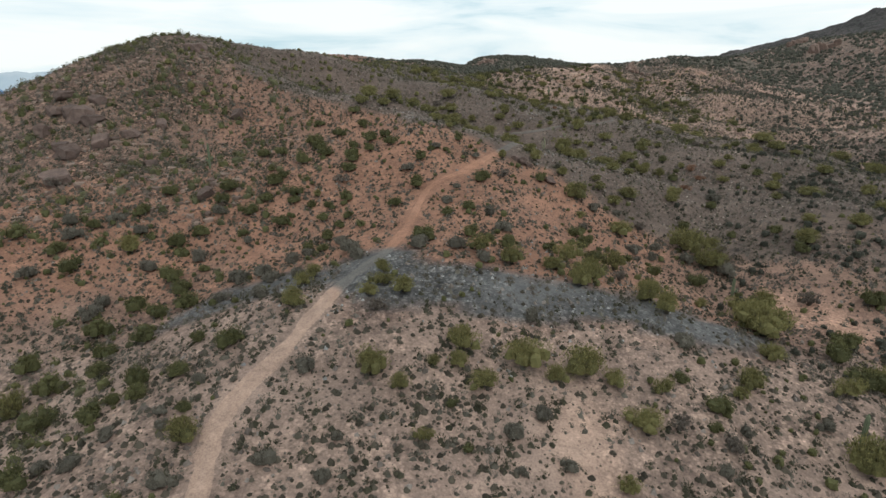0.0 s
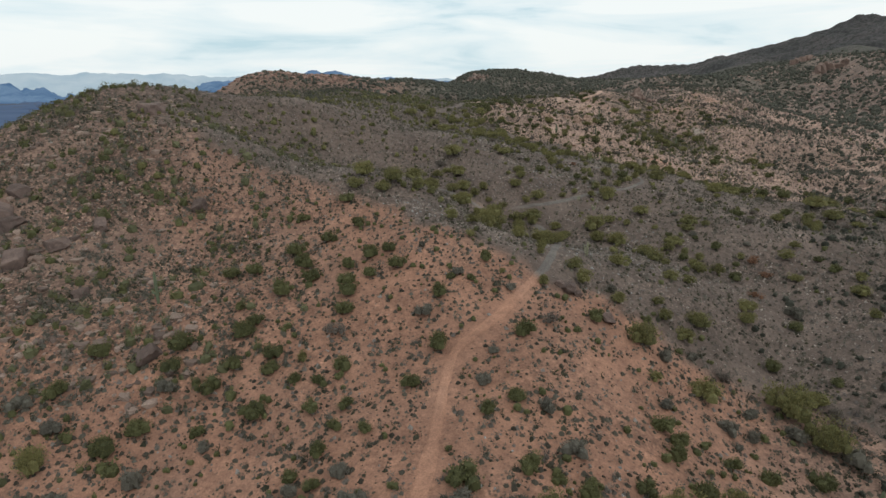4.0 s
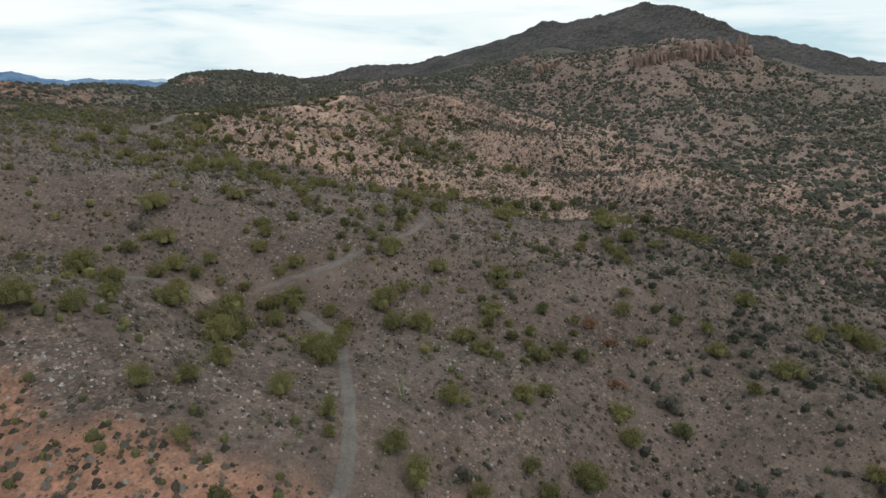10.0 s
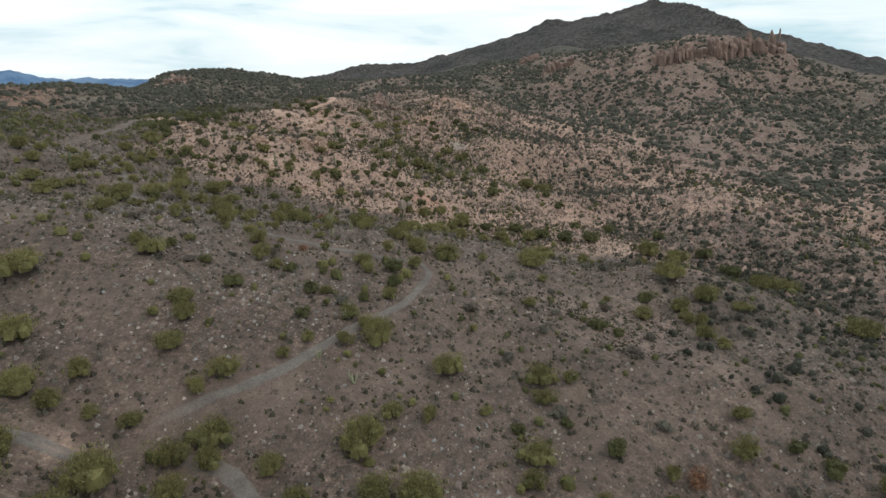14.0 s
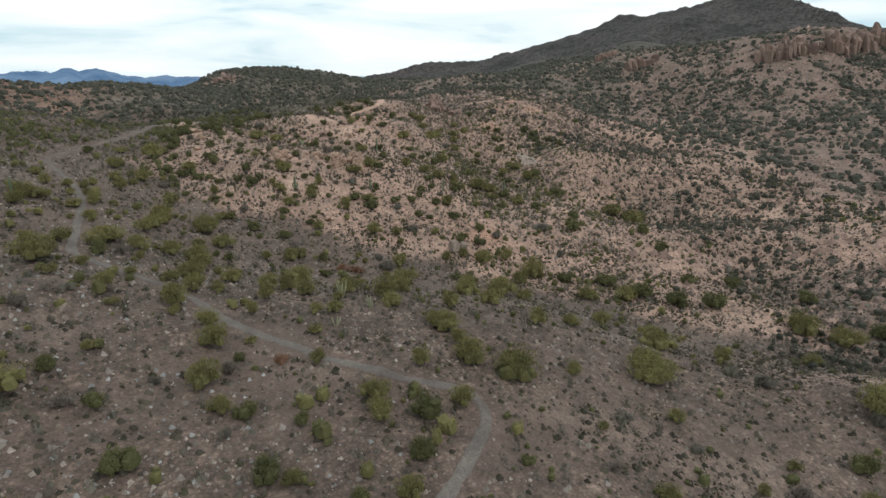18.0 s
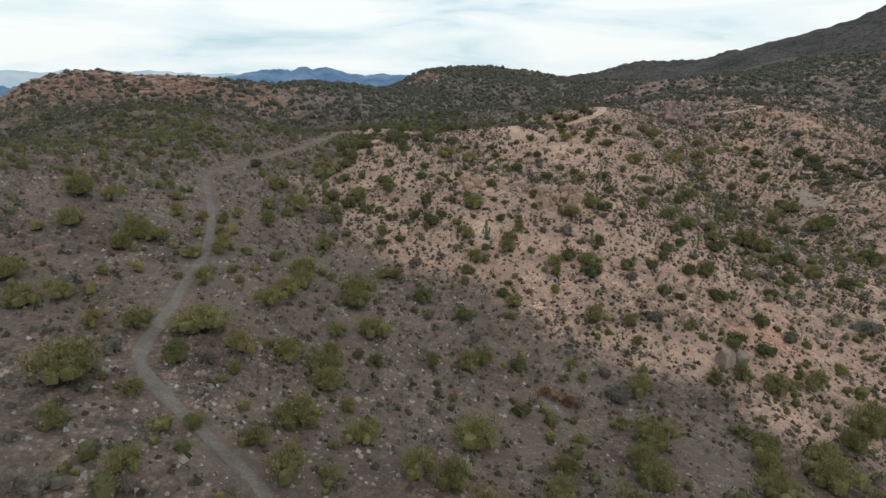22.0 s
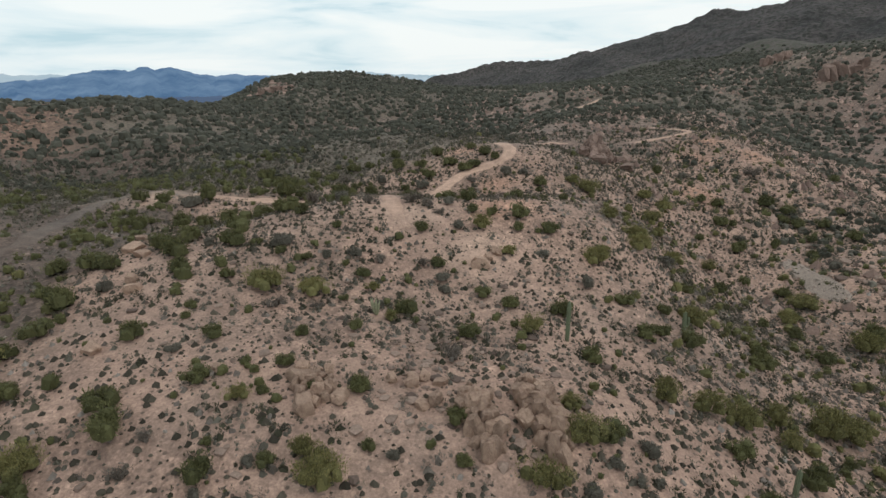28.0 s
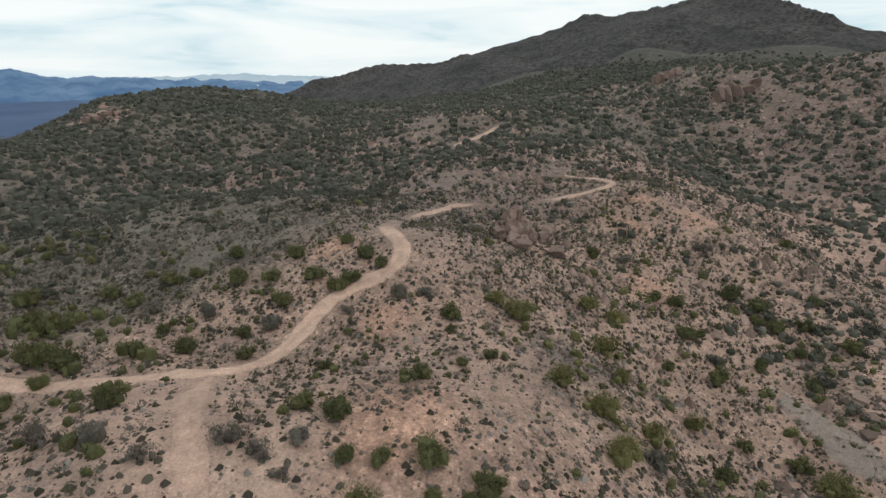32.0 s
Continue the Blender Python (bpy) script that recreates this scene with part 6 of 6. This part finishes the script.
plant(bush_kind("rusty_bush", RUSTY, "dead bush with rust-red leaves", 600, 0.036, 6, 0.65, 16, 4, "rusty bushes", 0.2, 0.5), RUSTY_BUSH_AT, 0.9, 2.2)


# ---- rocks ----
def block_shape(rng, sub=2, corners=6, stretch=(1, 1, 1)):
    """A jointed block, one unit wide: crossing joints cut it, corners are broken off, edges are worn."""
    bm = bmesh.new()
    bmesh.ops.create_icosphere(bm, subdivisions=sub, radius=0.72)
    v = np.array([q.co for q in bm.verts])
    f = np.array([[q.index for q in face.verts] for face in bm.faces])
    bm.free()
    planes = [np.array(q, float) + rng.normal(0, 0.22, 3) for q in ((1, 0, 0), (-1, 0, 0), (0, 1, 0), (0, -1, 0), (0, 0, 1), (0, 0, -1))]
    planes += [rng.normal(0, 1, 3) for _ in range(corners)]
    for k, n in enumerate(planes):
        n = n / np.linalg.norm(n)
        over = np.maximum(v @ n - (rng.uniform(0.36, 0.5) if k < 6 else rng.uniform(0.42, 0.56)), 0)
        v = v - over[:, None] * n
    off = rng.uniform(0, 50)
    v = v + 0.03 * np.array([noise.noise_vector(Vector(q) * 3.4 + Vector((off, 0, 0))) for q in v])
    seam = np.array([abs(noise.noise(Vector(q) * 2.3 + Vector((0, off, 0)))) for q in v])
    v = v * (1 - 0.14 * np.clip(1 - seam / 0.09, 0, 1))[:, None]
    return v * np.array(stretch), f, np.full(len(v), rng.uniform(0.1, 0.9))


def rock_mesh(rng, mat, sub=2, corners=6, stretch=(1, 1, 1)):
    v, f, _ = block_shape(rng, sub, corners, stretch)
    return mesh_from("rock", v, f, mat, False)


def boulder_set(mat, count, sub=3, stretch=(1, 1, 0.8)):
    return [rock_mesh(RNG, mat, sub, 6, np.array(stretch) * RNG.uniform(0.8, 1.2, 3)) for _ in range(count)]


PALE_BLOCKS, PINK_BLOCKS, DARK_BLOCKS = boulder_set(PALE_ROCK, 5), boulder_set(GRANITE, 6), boulder_set(DARK_ROCK, 6)


def boulders(places, blocks, label, group, sink=0.2):
    for k, (x, y, wide) in enumerate(places):
        ob = tagged(new("boulder", blocks[k % len(blocks)]), label, "rock", group)
        ob.matrix_world = Matrix.LocRotScale((x, y, float(ground_z(x, y)) + wide * (0.36 - sink)), Euler((RNG.uniform(-0.25, 0.25), RNG.uniform(-0.25, 0.25), RNG.uniform(0, 6.28))),
                                             (wide, wide, wide))


boulders([(24.7, 273.5, 1.4), (22.8, 282.1, 1.3), (25.4, 265.2, 1.3), (24.6, 256.2, 1.2), (33.7, 251.4, 1.1), (39.3, 246.2, 1.6), (39.5, 249.2, 1.7),
          (41.7, 247.0, 1.2), (57.9, 266.2, 1.6), (60.1, 267.6, 1.2), (59.0, 267.0, 1.0), (25.2, 267.0, 1.2), (23.2, 276.8, 1.6), (22.0, 232.4, 1.0)], PINK_BLOCKS, "rounded pinkish granite boulder on the slope", "granite boulders")
SPLIT = [rock_mesh(RNG, PALE_ROCK, 3, 3, (1, 0.9, 1.25)) for _ in range(2)]
boulders([(64.5, 214.7, 1.7), (66.4, 215.2, 1.5)], SPLIT, "upright half of a split pale granite boulder", "split boulder", -0.05)
boulders([(10.6, 180.2, 0.8), (15.3, 180.3, 0.9), (14.2, 180.8, 0.6), (25.4, 198.5, 0.6), (27.8, 199.2, 0.6), (26.5, 198.5, 0.4), (33.5, 129.7, 0.8), (30.2, 132.4, 0.8),
          (23.3, 154.2, 0.7), (15.7, 178.8, 0.5), (17.1, 197.2, 0.6), (23.5, 197.7, 0.5)], PALE_BLOCKS, "pale grey stone lying on brown soil", "pale boulders", 0.25)
boulders([(17.0, 91.8, 1.8), (12.9, 95.4, 1.9), (12.0, 95.9, 1.2), (-35.1, 84.9, 2.4), (-40.8, 118.1, 2.6), (14.0, 94.9, 1.0)], DARK_BLOCKS, "dark reddish boulder in orange soil", "dark boulders")
boulders([(-66.2, 109.4, 4.6), (-64.0, 108.2, 3.4), (-68.3, 110.7, 3.8), (-72.3, 111.3, 3.2), (-59.1, 101.4, 3.6), (-59.3, 88.5, 3.8), (-62.7, 97.6, 3.8), (-57.1, 142.9, 4.5),
          (-56.0, 105.5, 2.6), (-52.8, 111.3, 2.4), (-70.8, 104.7, 3.0), (-65.0, 99.7, 2.6), (-48.5, 96.7, 2.0), (-73.2, 116.3, 3.2), (-66.4, 115.7, 2.8)], DARK_BLOCKS, "weathered dark boulder on the rocky hillside", "hill boulders", 0.28)
BROKEN = [block_shape(RNG, 1, 4, (1, RNG.uniform(0.6, 1.1), RNG.uniform(0.5, 0.8))) for _ in range(10)]
p = sprinkle(9000, (-88, -30, 78, 158), lambda x, y, s: (0.1 + 0.62 * clumps(x, y, 6, 101) ** 2) * np.maximum(step(-40, -54, x), step(108, 98, y)))
scatter("hill_rocks", BROKEN, p, 0.3 + 1.5 * RNG.uniform(0, 1, len(p)) ** 3.5, CRAG, "brown broken rocks half sunk in the rocky hillside", "rocks", RNG, sink=0.08)
p = sprinkle(900, (80, 100, 278, 300), lambda x, y, s: np.exp(-(((x - 88) / 6) ** 2 + ((y - 287) / 5) ** 2)))
scatter("gully_rubble", BROKEN, p, 0.3 + 1.0 * RNG.uniform(0, 1, len(p)) ** 2, CRAG, "dark broken rubble in a gully", "rocks", RNG, sink=0.05)
p = sprinkle(700, (104, 130, 256, 292), lambda x, y, s: np.exp(-(((x - 115.5 - 0.3 * (y - 273)) / 3.2) ** 2 + ((y - 272) / 8) ** 2)))
scatter("slab_rubble", BROKEN, p, 0.5 + 1.5 * RNG.uniform(0, 1, len(p)) ** 2, CRAG, "jumbled granite blocks beside the bare slab", "rocks", RNG, sink=0.1)
p = sprinkle(5200, (-150, -30, 372, 425), lambda x, y, s: np.exp(-((y - 397) / 13) ** 2) * step(-35, -60, x))
scatter("ridge_crags", BROKEN, p, 0.6 + 3.2 * RNG.uniform(0, 1, len(p)) ** 4, RED_CRAG, "reddish crags along the rocky ridge", "rocks", RNG, sink=0.05)
p = sprinkle(34000, (100, 350, 120, 470), lambda x, y, s: 0.12 + 0.88 * clumps(x, y, 14, 107) ** 2)
scatter("far_rocks", CHIPS, p, 0.45 + 2.0 * RNG.uniform(0, 1, len(p)) ** 3.2, PINK_CRAG, "pinkish rocks strewn over the far hillside", "rocks", RNG, sink=0.05)
p = sprinkle(900, (14, 50, 468, 520), lambda x, y, s: np.exp(-((x - 33) / 8) ** 2 - ((y - 494) / 12) ** 2))
scatter("dome_crags", BROKEN, p, 0.8 + 3.0 * RNG.uniform(0, 1, len(p)) ** 3, PINK_CRAG, "reddish broken crags at the dome's edge", "rocks", RNG, sink=0.05)
p = sprinkle(5200, (10, 135, 215, 340), lambda x, y, s: near(x, y) * clumps(x, y, 7, 109) ** 2 * (1 - s[SCRUB]))
q = sprinkle(1500, (36, 64, 240, 258), lambda x, y, s: np.exp(-(((x - 50) / 9) ** 2 + ((y - 249) / 4.5) ** 2)))
p = np.vstack([p, q])
scatter("spur_rocks", BROKEN, p, 0.2 + 0.9 * RNG.uniform(0, 1, len(p)) ** 4, CRAG, "small broken granite rocks on the pink spurs", "rocks", RNG, sink=0.05)


def outcrop(label, stones, blocks, group=""):
    """One crag of several standing stones: x, y, width, depth, height, lean, turn and, higher up, its rise."""
    x0, y0 = np.mean([q[:2] for q in stones], axis=0)
    root = tagged(new("rock_outcrop"), label, "rock", group)
    root.location = (x0, y0, float(ground_z(x0, y0)))
    for k, (x, y, wide, deep, tall, lean, turn, *rise) in enumerate(stones):
        ob = part("rock", blocks[k % len(blocks)], None, root)
        ob.matrix_local = Matrix.LocRotScale((x - x0, y - y0, float(ground_z(x, y)) - float(ground_z(x0, y0)) + tall * 0.34 + sum(rise)), Euler((radians(lean), radians(lean * 0.4), radians(turn))),
                                             (wide, deep, tall))


JAGGED = [rock_mesh(RNG, GRANITE, 3, 3, (1, 1, 1.15)) for _ in range(9)]
RED_JAGGED = [rock_mesh(RNG, FIN_ROCK, 3, 3, (1, 1, 1.1)) for _ in range(6)]
RED_COLUMNS = [rock_mesh(RNG, FIN_ROCK, 3, 4, (1, 1, 1.15)) for _ in range(4)]


def pillar_row(x, y, wide, long, count, tall):
    return [(x + RNG.uniform(-wide, wide), y + RNG.uniform(-long, long), RNG.uniform(0.5, 1.1), RNG.uniform(0.6, 1.3), tall * RNG.uniform(0.6, 1.15), RNG.uniform(-14, 6), RNG.uniform(0, 360))
            for _ in range(count)]


def pile(x, y, wide, long, tall, count, low, high):
    """Cracked blocks heaped into one another, lower towards the rim."""
    made = []
    for k in range(count):
        far, turn = math.sqrt((k + 0.5) / count), k * 2.4
        size = RNG.uniform(low, high)
        rise = max(0.0, tall * (1 - far ** 1.7) * RNG.uniform(0.75, 1.05) - size * 0.5)
        made.append((x + far * wide / 2 * math.cos(turn), y + far * long / 2 * math.sin(turn), size * RNG.uniform(0.7, 1.1), size * RNG.uniform(0.7, 1.1), size * RNG.uniform(0.9, 1.5),
                     RNG.uniform(-28, 28), RNG.uniform(0, 360), rise))
        if rise > size * 0.7:
            made.append(made[-1][:2] + (size * 1.15, size * 1.15, rise * 1.25, RNG.uniform(-8, 8), RNG.uniform(0, 360), 0.0))
    return made


outcrop("weathered pinkish granite outcrop of cracked upright blocks", pile(50.3, 243.3, 2.4, 6.0, 1.1, 34, 0.55, 1.15), JAGGED, "granite outcrops")
outcrop("cracked granite outcrop with ochre stains on the spur", pile(54.5, 242.7, 2.7, 6.6, 1.4, 42, 0.6, 1.3), JAGGED, "granite outcrops")
outcrop("low broken granite ledge across the spur", pile(40.2, 248.2, 2.8, 3.6, 0.6, 18, 0.5, 1.0) + pillar_row(46.5, 246.5, 2.2, 1.6, 9, 0.8), JAGGED, "granite outcrops")
outcrop("low reddish rocks below the ridge road's crag", [(103.7, 316.4, 2.6, 2.2, 1.8, 10, 20), (101.5, 309.8, 2.2, 2.4, 1.6, -12, 70), (96.2, 310.8, 2.4, 2.0, 1.9, 8, 130), (108.5, 321.7, 2.4, 2.0, 1.7, -6, 200)], RED_JAGGED)
outcrop("tall cracked crag beside the ridge road", pile(97.6, 315.2, 5.8, 5.0, 4.6, 42, 0.9, 1.9), RED_JAGGED)


def fin_wall(x0, y0, x1, y1, count, low, high):
    """Upright fins that lean one way and grow into one another along a line."""
    made = []
    for k in range(count):
        u = (k + RNG.uniform(-0.6, 0.6)) / count
        tall = low + (high - low) * float(np.clip(0.5 + 0.9 * fbm(np.array(u * 7.0), np.array(3.0), 3, 35), 0, 1))
        made.append((x0 + u * (x1 - x0), y0 + u * (y1 - y0) + RNG.uniform(-5, 5), RNG.uniform(0.8, 2.8), RNG.uniform(2, 5), tall * RNG.uniform(0.45, 1.1), RNG.uniform(-14, 6), RNG.uniform(-25, 25)))
    return made


outcrop("reddish wall of upright rock fins on the far hill", fin_wall(268, 340, 293, 337, 34, 4, 8), RED_COLUMNS, "far crags")
outcrop("jagged crag of upright rock fins with a thin spire", fin_wall(298, 333, 345, 325, 74, 3, 9)
        + [(343, 324.5, 1.1, 1.1, 13, 2, 0), (340.5, 325, 1.2, 1.4, 9, -3, 60), (301, 331, 2.2, 2.6, 9.0, -4, 10)], RED_COLUMNS, "far crags")
outcrop("tilted slab crag on the far slope", [(240 + 2.2 * k, 400 - 0.6 * k, 2.4, 4.5, 5.5 + 2.0 * math.sin(k), -20, 15 * k) for k in range(7)], RED_COLUMNS, "far crags")
outcrop("low crag on the far slope", [(246 + 2.5 * k, 438 - 0.4 * k, 3, 3.5, 4.0, 8, 40 * k) for k in range(5)], RED_COLUMNS, "far crags")
outcrop("reddish crag at the dome's edge", [(30 + 2.4 * k, 490 + 1.1 * k, 3, 3.4, 3.2 - 0.3 * k, 6, 50 * k) for k in range(6)], RED_COLUMNS, "far crags")


def build_slab():
    """The bare granite slab: a smooth long hump that lies on the slope."""
    u, v = np.meshgrid(np.linspace(-1, 1, 25), np.linspace(-1, 1, 61), indexing="ij")
    s = v * 8.5
    mid = 110.2 + 0.10 * s + 0.4 * np.sin(s / 4)
    half = 2.1 * np.sqrt(np.clip(1.03 - v ** 2, 0.02, 1)) * (1 + 0.25 * fbm(s / 3, s * 0, 2, 5))
    x, y = mid + u * half, 274.6 + s
    z = ground_z(x, y) + 0.42 * (1 - u ** 4) * (1 - v ** 4) - 0.16 + 0.08 * fbm(x / 1.5, y / 1.5, 4, 12) - 0.14 * (np.abs(fbm(x / 2.2, y / 5, 2, 15)) < 0.05)
    n, m = u.shape
    a = (np.arange(n - 1)[:, None] * m + np.arange(m - 1)[None, :]).ravel()
    me = mesh_from("granite_slab", np.column_stack([x.ravel(), y.ravel(), z.ravel()]), np.column_stack([a, a + m, a + m + 1, a + 1]), PALE_ROCK, True)
    tagged(new("granite_slab", me), "long bare pale granite slab lying on the slope", "rock")


build_slab()


# ---- cacti ----
def limb_mesh(name, line, radius, ribs=11, mat=CACTUS):
    """A ribbed cactus limb along a line of points, with a rounded tip."""
    line = np.array(line, float)
    t = np.gradient(line, axis=0)
    t /= np.maximum(np.linalg.norm(t, axis=1), 1e-6)[:, None]
    k, n = ribs * 2, len(line)
    verts = []
    for i in range(n):
        side = np.cross(t[i], (0.3, 1, 0.1))
        side /= max(np.linalg.norm(side), 1e-6)
        other = np.cross(t[i], side)
        left = (n - 1 - i) / 3.0
        r = radius * (math.sqrt(max(1 - (1 - min(left, 1)) ** 2, 0.02))) * (0.82 + 0.18 * min(i / 3.0, 1))
        for q in range(k):
            an, rr = 2 * math.pi * q / k, r * (1.0 if q % 2 else 0.84)
            verts.append(line[i] + side * math.cos(an) * rr + other * math.sin(an) * rr)
    faces = [(i * k + q, i * k + (q + 1) % k, (i + 1) * k + (q + 1) % k, (i + 1) * k + q) for i in range(n - 1) for q in range(k)]
    tone = np.tile(np.where(np.arange(k) % 2 == 1, 0.85, 0.25), n)
    return mesh_from(name, np.array(verts), np.array(faces), mat, False, {"tone": tone})


def saguaro(x, y, tall, arms, label):
    tall, arms = tall * 0.82, [(q, low * 0.82, high * 0.82, out * 0.85) for q, low, high, out in arms]
    root = tagged(new("saguaro"), label, "cactus", "saguaros")
    root.location = (x, y, float(ground_z(x, y)) - 0.1)
    part("trunk", limb_mesh("trunk", [(0, 0, tall * k / 14) for k in range(15)], 0.19), None, root)
    for turn, low, high, out in arms:
        a, b = math.cos(radians(turn)), math.sin(radians(turn))
        line = [(a * out * math.sin(min(k / 5, 1) * math.pi / 2), b * out * math.sin(min(k / 5, 1) * math.pi / 2),
                 low + (0.25 * out * (1 - math.cos(min(k / 5, 1) * math.pi / 2)) if k <= 5 else 0.25 * out + (high - low) * (k - 5) / 8)) for k in range(14)]
        part("arm", limb_mesh("arm", line, 0.13, 9), None, root)


for x, y, tall, arms, label in (
        (61.3, 253.1, 4.6, [], "single green saguaro trunk beside a dark bush"), (41.0, 234.2, 3.6, [(20, 1.0, 2.1, 0.55), (200, 1.2, 1.9, 0.5), (290, 0.8, 1.6, 0.5)], "saguaro with three short arms among brush"),
        (54.8, 233.4, 2.8, [], "slim saguaro on pink soil"), (71.4, 238.1, 3.0, [], "weathered saguaro pole on pink soil"), (76.1, 257.2, 3.0, [(10, 0.9, 2.0, 0.6)], "two-stemmed saguaro on the side slope"),
        (88.7, 244.7, 4.2, [(30, 1.6, 2.0, 0.6)], "saguaro with one arm above the gully"), (-37.8, 94.2, 5.2, [(0, 2.0, 2.4, 0.6), (180, 1.7, 2.0, 0.6)], "tall pale saguaro with two arms on the orange hill"),
        (2.4, 218.6, 3.6, [(80, 1.2, 1.4, 0.5)], "young saguaro on the grey slope"), (32.7, 38.8, 4.0, [(40, 1.6, 1.6, 0.5)], "saguaro standing among palo verde"),
        (38.2, 71.6, 3.4, [(320, 1.1, 1.5, 0.5)], "saguaro in the red gully")):
    saguaro(x, y, tall, arms, label)


def cholla(x, y, tall, count):
    root = tagged(new("cholla"), "pale branching cholla cactus with upright arms", "cactus", "chollas")
    root.location = (x, y, float(ground_z(x, y)) - 0.05)
    for k in range(count):
        a, out = RNG.uniform(0, 6.28), RNG.uniform(0.1, 0.6)
        top = tall * RNG.uniform(0.6, 1.0)
        line = [(math.cos(a) * out * math.sqrt(q / 7), math.sin(a) * out * math.sqrt(q / 7), top * q / 7) for q in range(8)]
        part("stem", limb_mesh("stem", line, 0.085, 6, CHOLLA), None, root)


for x, y, tall, count in ((39.8, 185.5, 2.3, 6), (42.1, 182.0, 1.9, 4), (18.7, 108.1, 2.4, 7), (31.9, 152.0, 1.4, 6), (27.3, 147.2, 1.2, 5), (35.6, 191.1, 1.3, 6), (45.9, 258.3, 1.6, 8), (37.6, 177.3, 1.2, 5),
                          (24.1, 184.2, 1.1, 7), (29.5, 143.1, 1.3, 5)):
    cholla(x, y, tall, count)


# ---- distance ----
# Distance haze painted as emission; the hills themselves give no light.
def haze_glow_material(name, low, high, scale):
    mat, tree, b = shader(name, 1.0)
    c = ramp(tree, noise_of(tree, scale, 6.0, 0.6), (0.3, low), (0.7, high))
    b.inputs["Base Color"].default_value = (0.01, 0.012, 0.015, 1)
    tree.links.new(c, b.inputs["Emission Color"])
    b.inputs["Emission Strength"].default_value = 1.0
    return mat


def far_range(name, label, reach, profile, mat, seed, rough):
    """Hills at the edge of sight: compass degrees and the degrees that they stand above the level, from the middle of the walk."""
    az = np.linspace(profile[0][0], profile[-1][0], 420)
    up = np.interp(az, [q[0] for q in profile], [q[1] for q in profile])
    up = up + rough * fbm(az * 0.9, az * 0 + seed, 5, seed, 0.6)
    rows = []
    for k, share in enumerate((1.0, 0.72, 0.4, 0.0)):
        r = reach - 260 * k
        x, y = 30 + r * np.sin(np.radians(az)), 170 + r * np.cos(np.radians(az))
        top = 57 + reach * np.tan(np.radians(up))
        rows.append(np.column_stack([x, y, -150 + (top + 150) * share + (0 if k == 0 else 14 * fbm(az * 2.0, az * 0 + k, 4, seed + 3))]))
    v, n = np.vstack(rows), len(az)
    a = (np.arange(3)[:, None] * n + np.arange(n - 1)[None, :]).ravel()
    me = mesh_from(name, v, np.column_stack([a, a + n, a + n + 1, a + 1]), mat, True)
    tagged(new(name, me), label, "hills", kind="structure")


# These blues are air haze put into the colours, palest for the farthest hills.
PALE_BLUE = haze_glow_material("hazed_pale_hills", (0.36, 0.49, 0.58), (0.50, 0.60, 0.66), 0.004)
BLUE = haze_glow_material("hazed_blue_hills", (0.045, 0.122, 0.250), (0.155, 0.258, 0.400), 0.006)
VALLEY = haze_glow_material("hazed_valley_floor", (0.030, 0.066, 0.150), (0.066, 0.108, 0.195), 0.0045)
far_range("backdrop", "hills on the horizon, coloured pale blue as haze", 4650, [(-75, -0.9), (-45, -0.75), (-35, -0.7), (-30, -0.7), (-24, -0.75), (-20, -1.0), (-5, -1.25), (4, -1.2), (8, -1.05), (12, -1.2), (20, -1.7), (30, -2.5)], PALE_BLUE, 3, 0.10)
far_range("backdrop", "mountain range beyond the valley, coloured blue as haze", 4300, [(-75, -2.4), (-40, -1.9), (-35.5, -1.5), (-34.4, -1.55), (-31, -2.1), (-24, -1.9), (-21, -1.7), (-18, -1.2), (-15.7, -0.88), (-13.3, -0.56), (-12.4, -0.62), (-11.6, -0.46), (-10.4, -0.62),
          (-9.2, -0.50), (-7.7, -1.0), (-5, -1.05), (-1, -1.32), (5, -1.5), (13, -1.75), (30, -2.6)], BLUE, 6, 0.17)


def build_valley():
    az, r = np.meshgrid(np.radians(np.linspace(-80, 30, 90)), np.linspace(1150, 4250, 60), indexing="ij")
    x, y = 30 + r * np.sin(az), 170 + r * np.cos(az)
    keep = step(250, 100, x - 0.15 * (y - 300) + 120)
    z = np.maximum(height(x, y), -131) + 3 + 4 * fbm(x / 300, y / 300, 3, 77)
    z = np.where(keep > 0.5, z, -160)
    m = az.shape[1]
    a = (np.arange(az.shape[0] - 1)[:, None] * m + np.arange(m - 1)[None, :]).ravel()
    # The floor glows haze blue instead of its own ground colour.
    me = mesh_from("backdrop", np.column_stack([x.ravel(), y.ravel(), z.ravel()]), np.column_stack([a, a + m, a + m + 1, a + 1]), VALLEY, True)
    tagged(new("backdrop", me), "valley floor far below, coloured blue as haze", "valley", kind="structure")


build_valley()
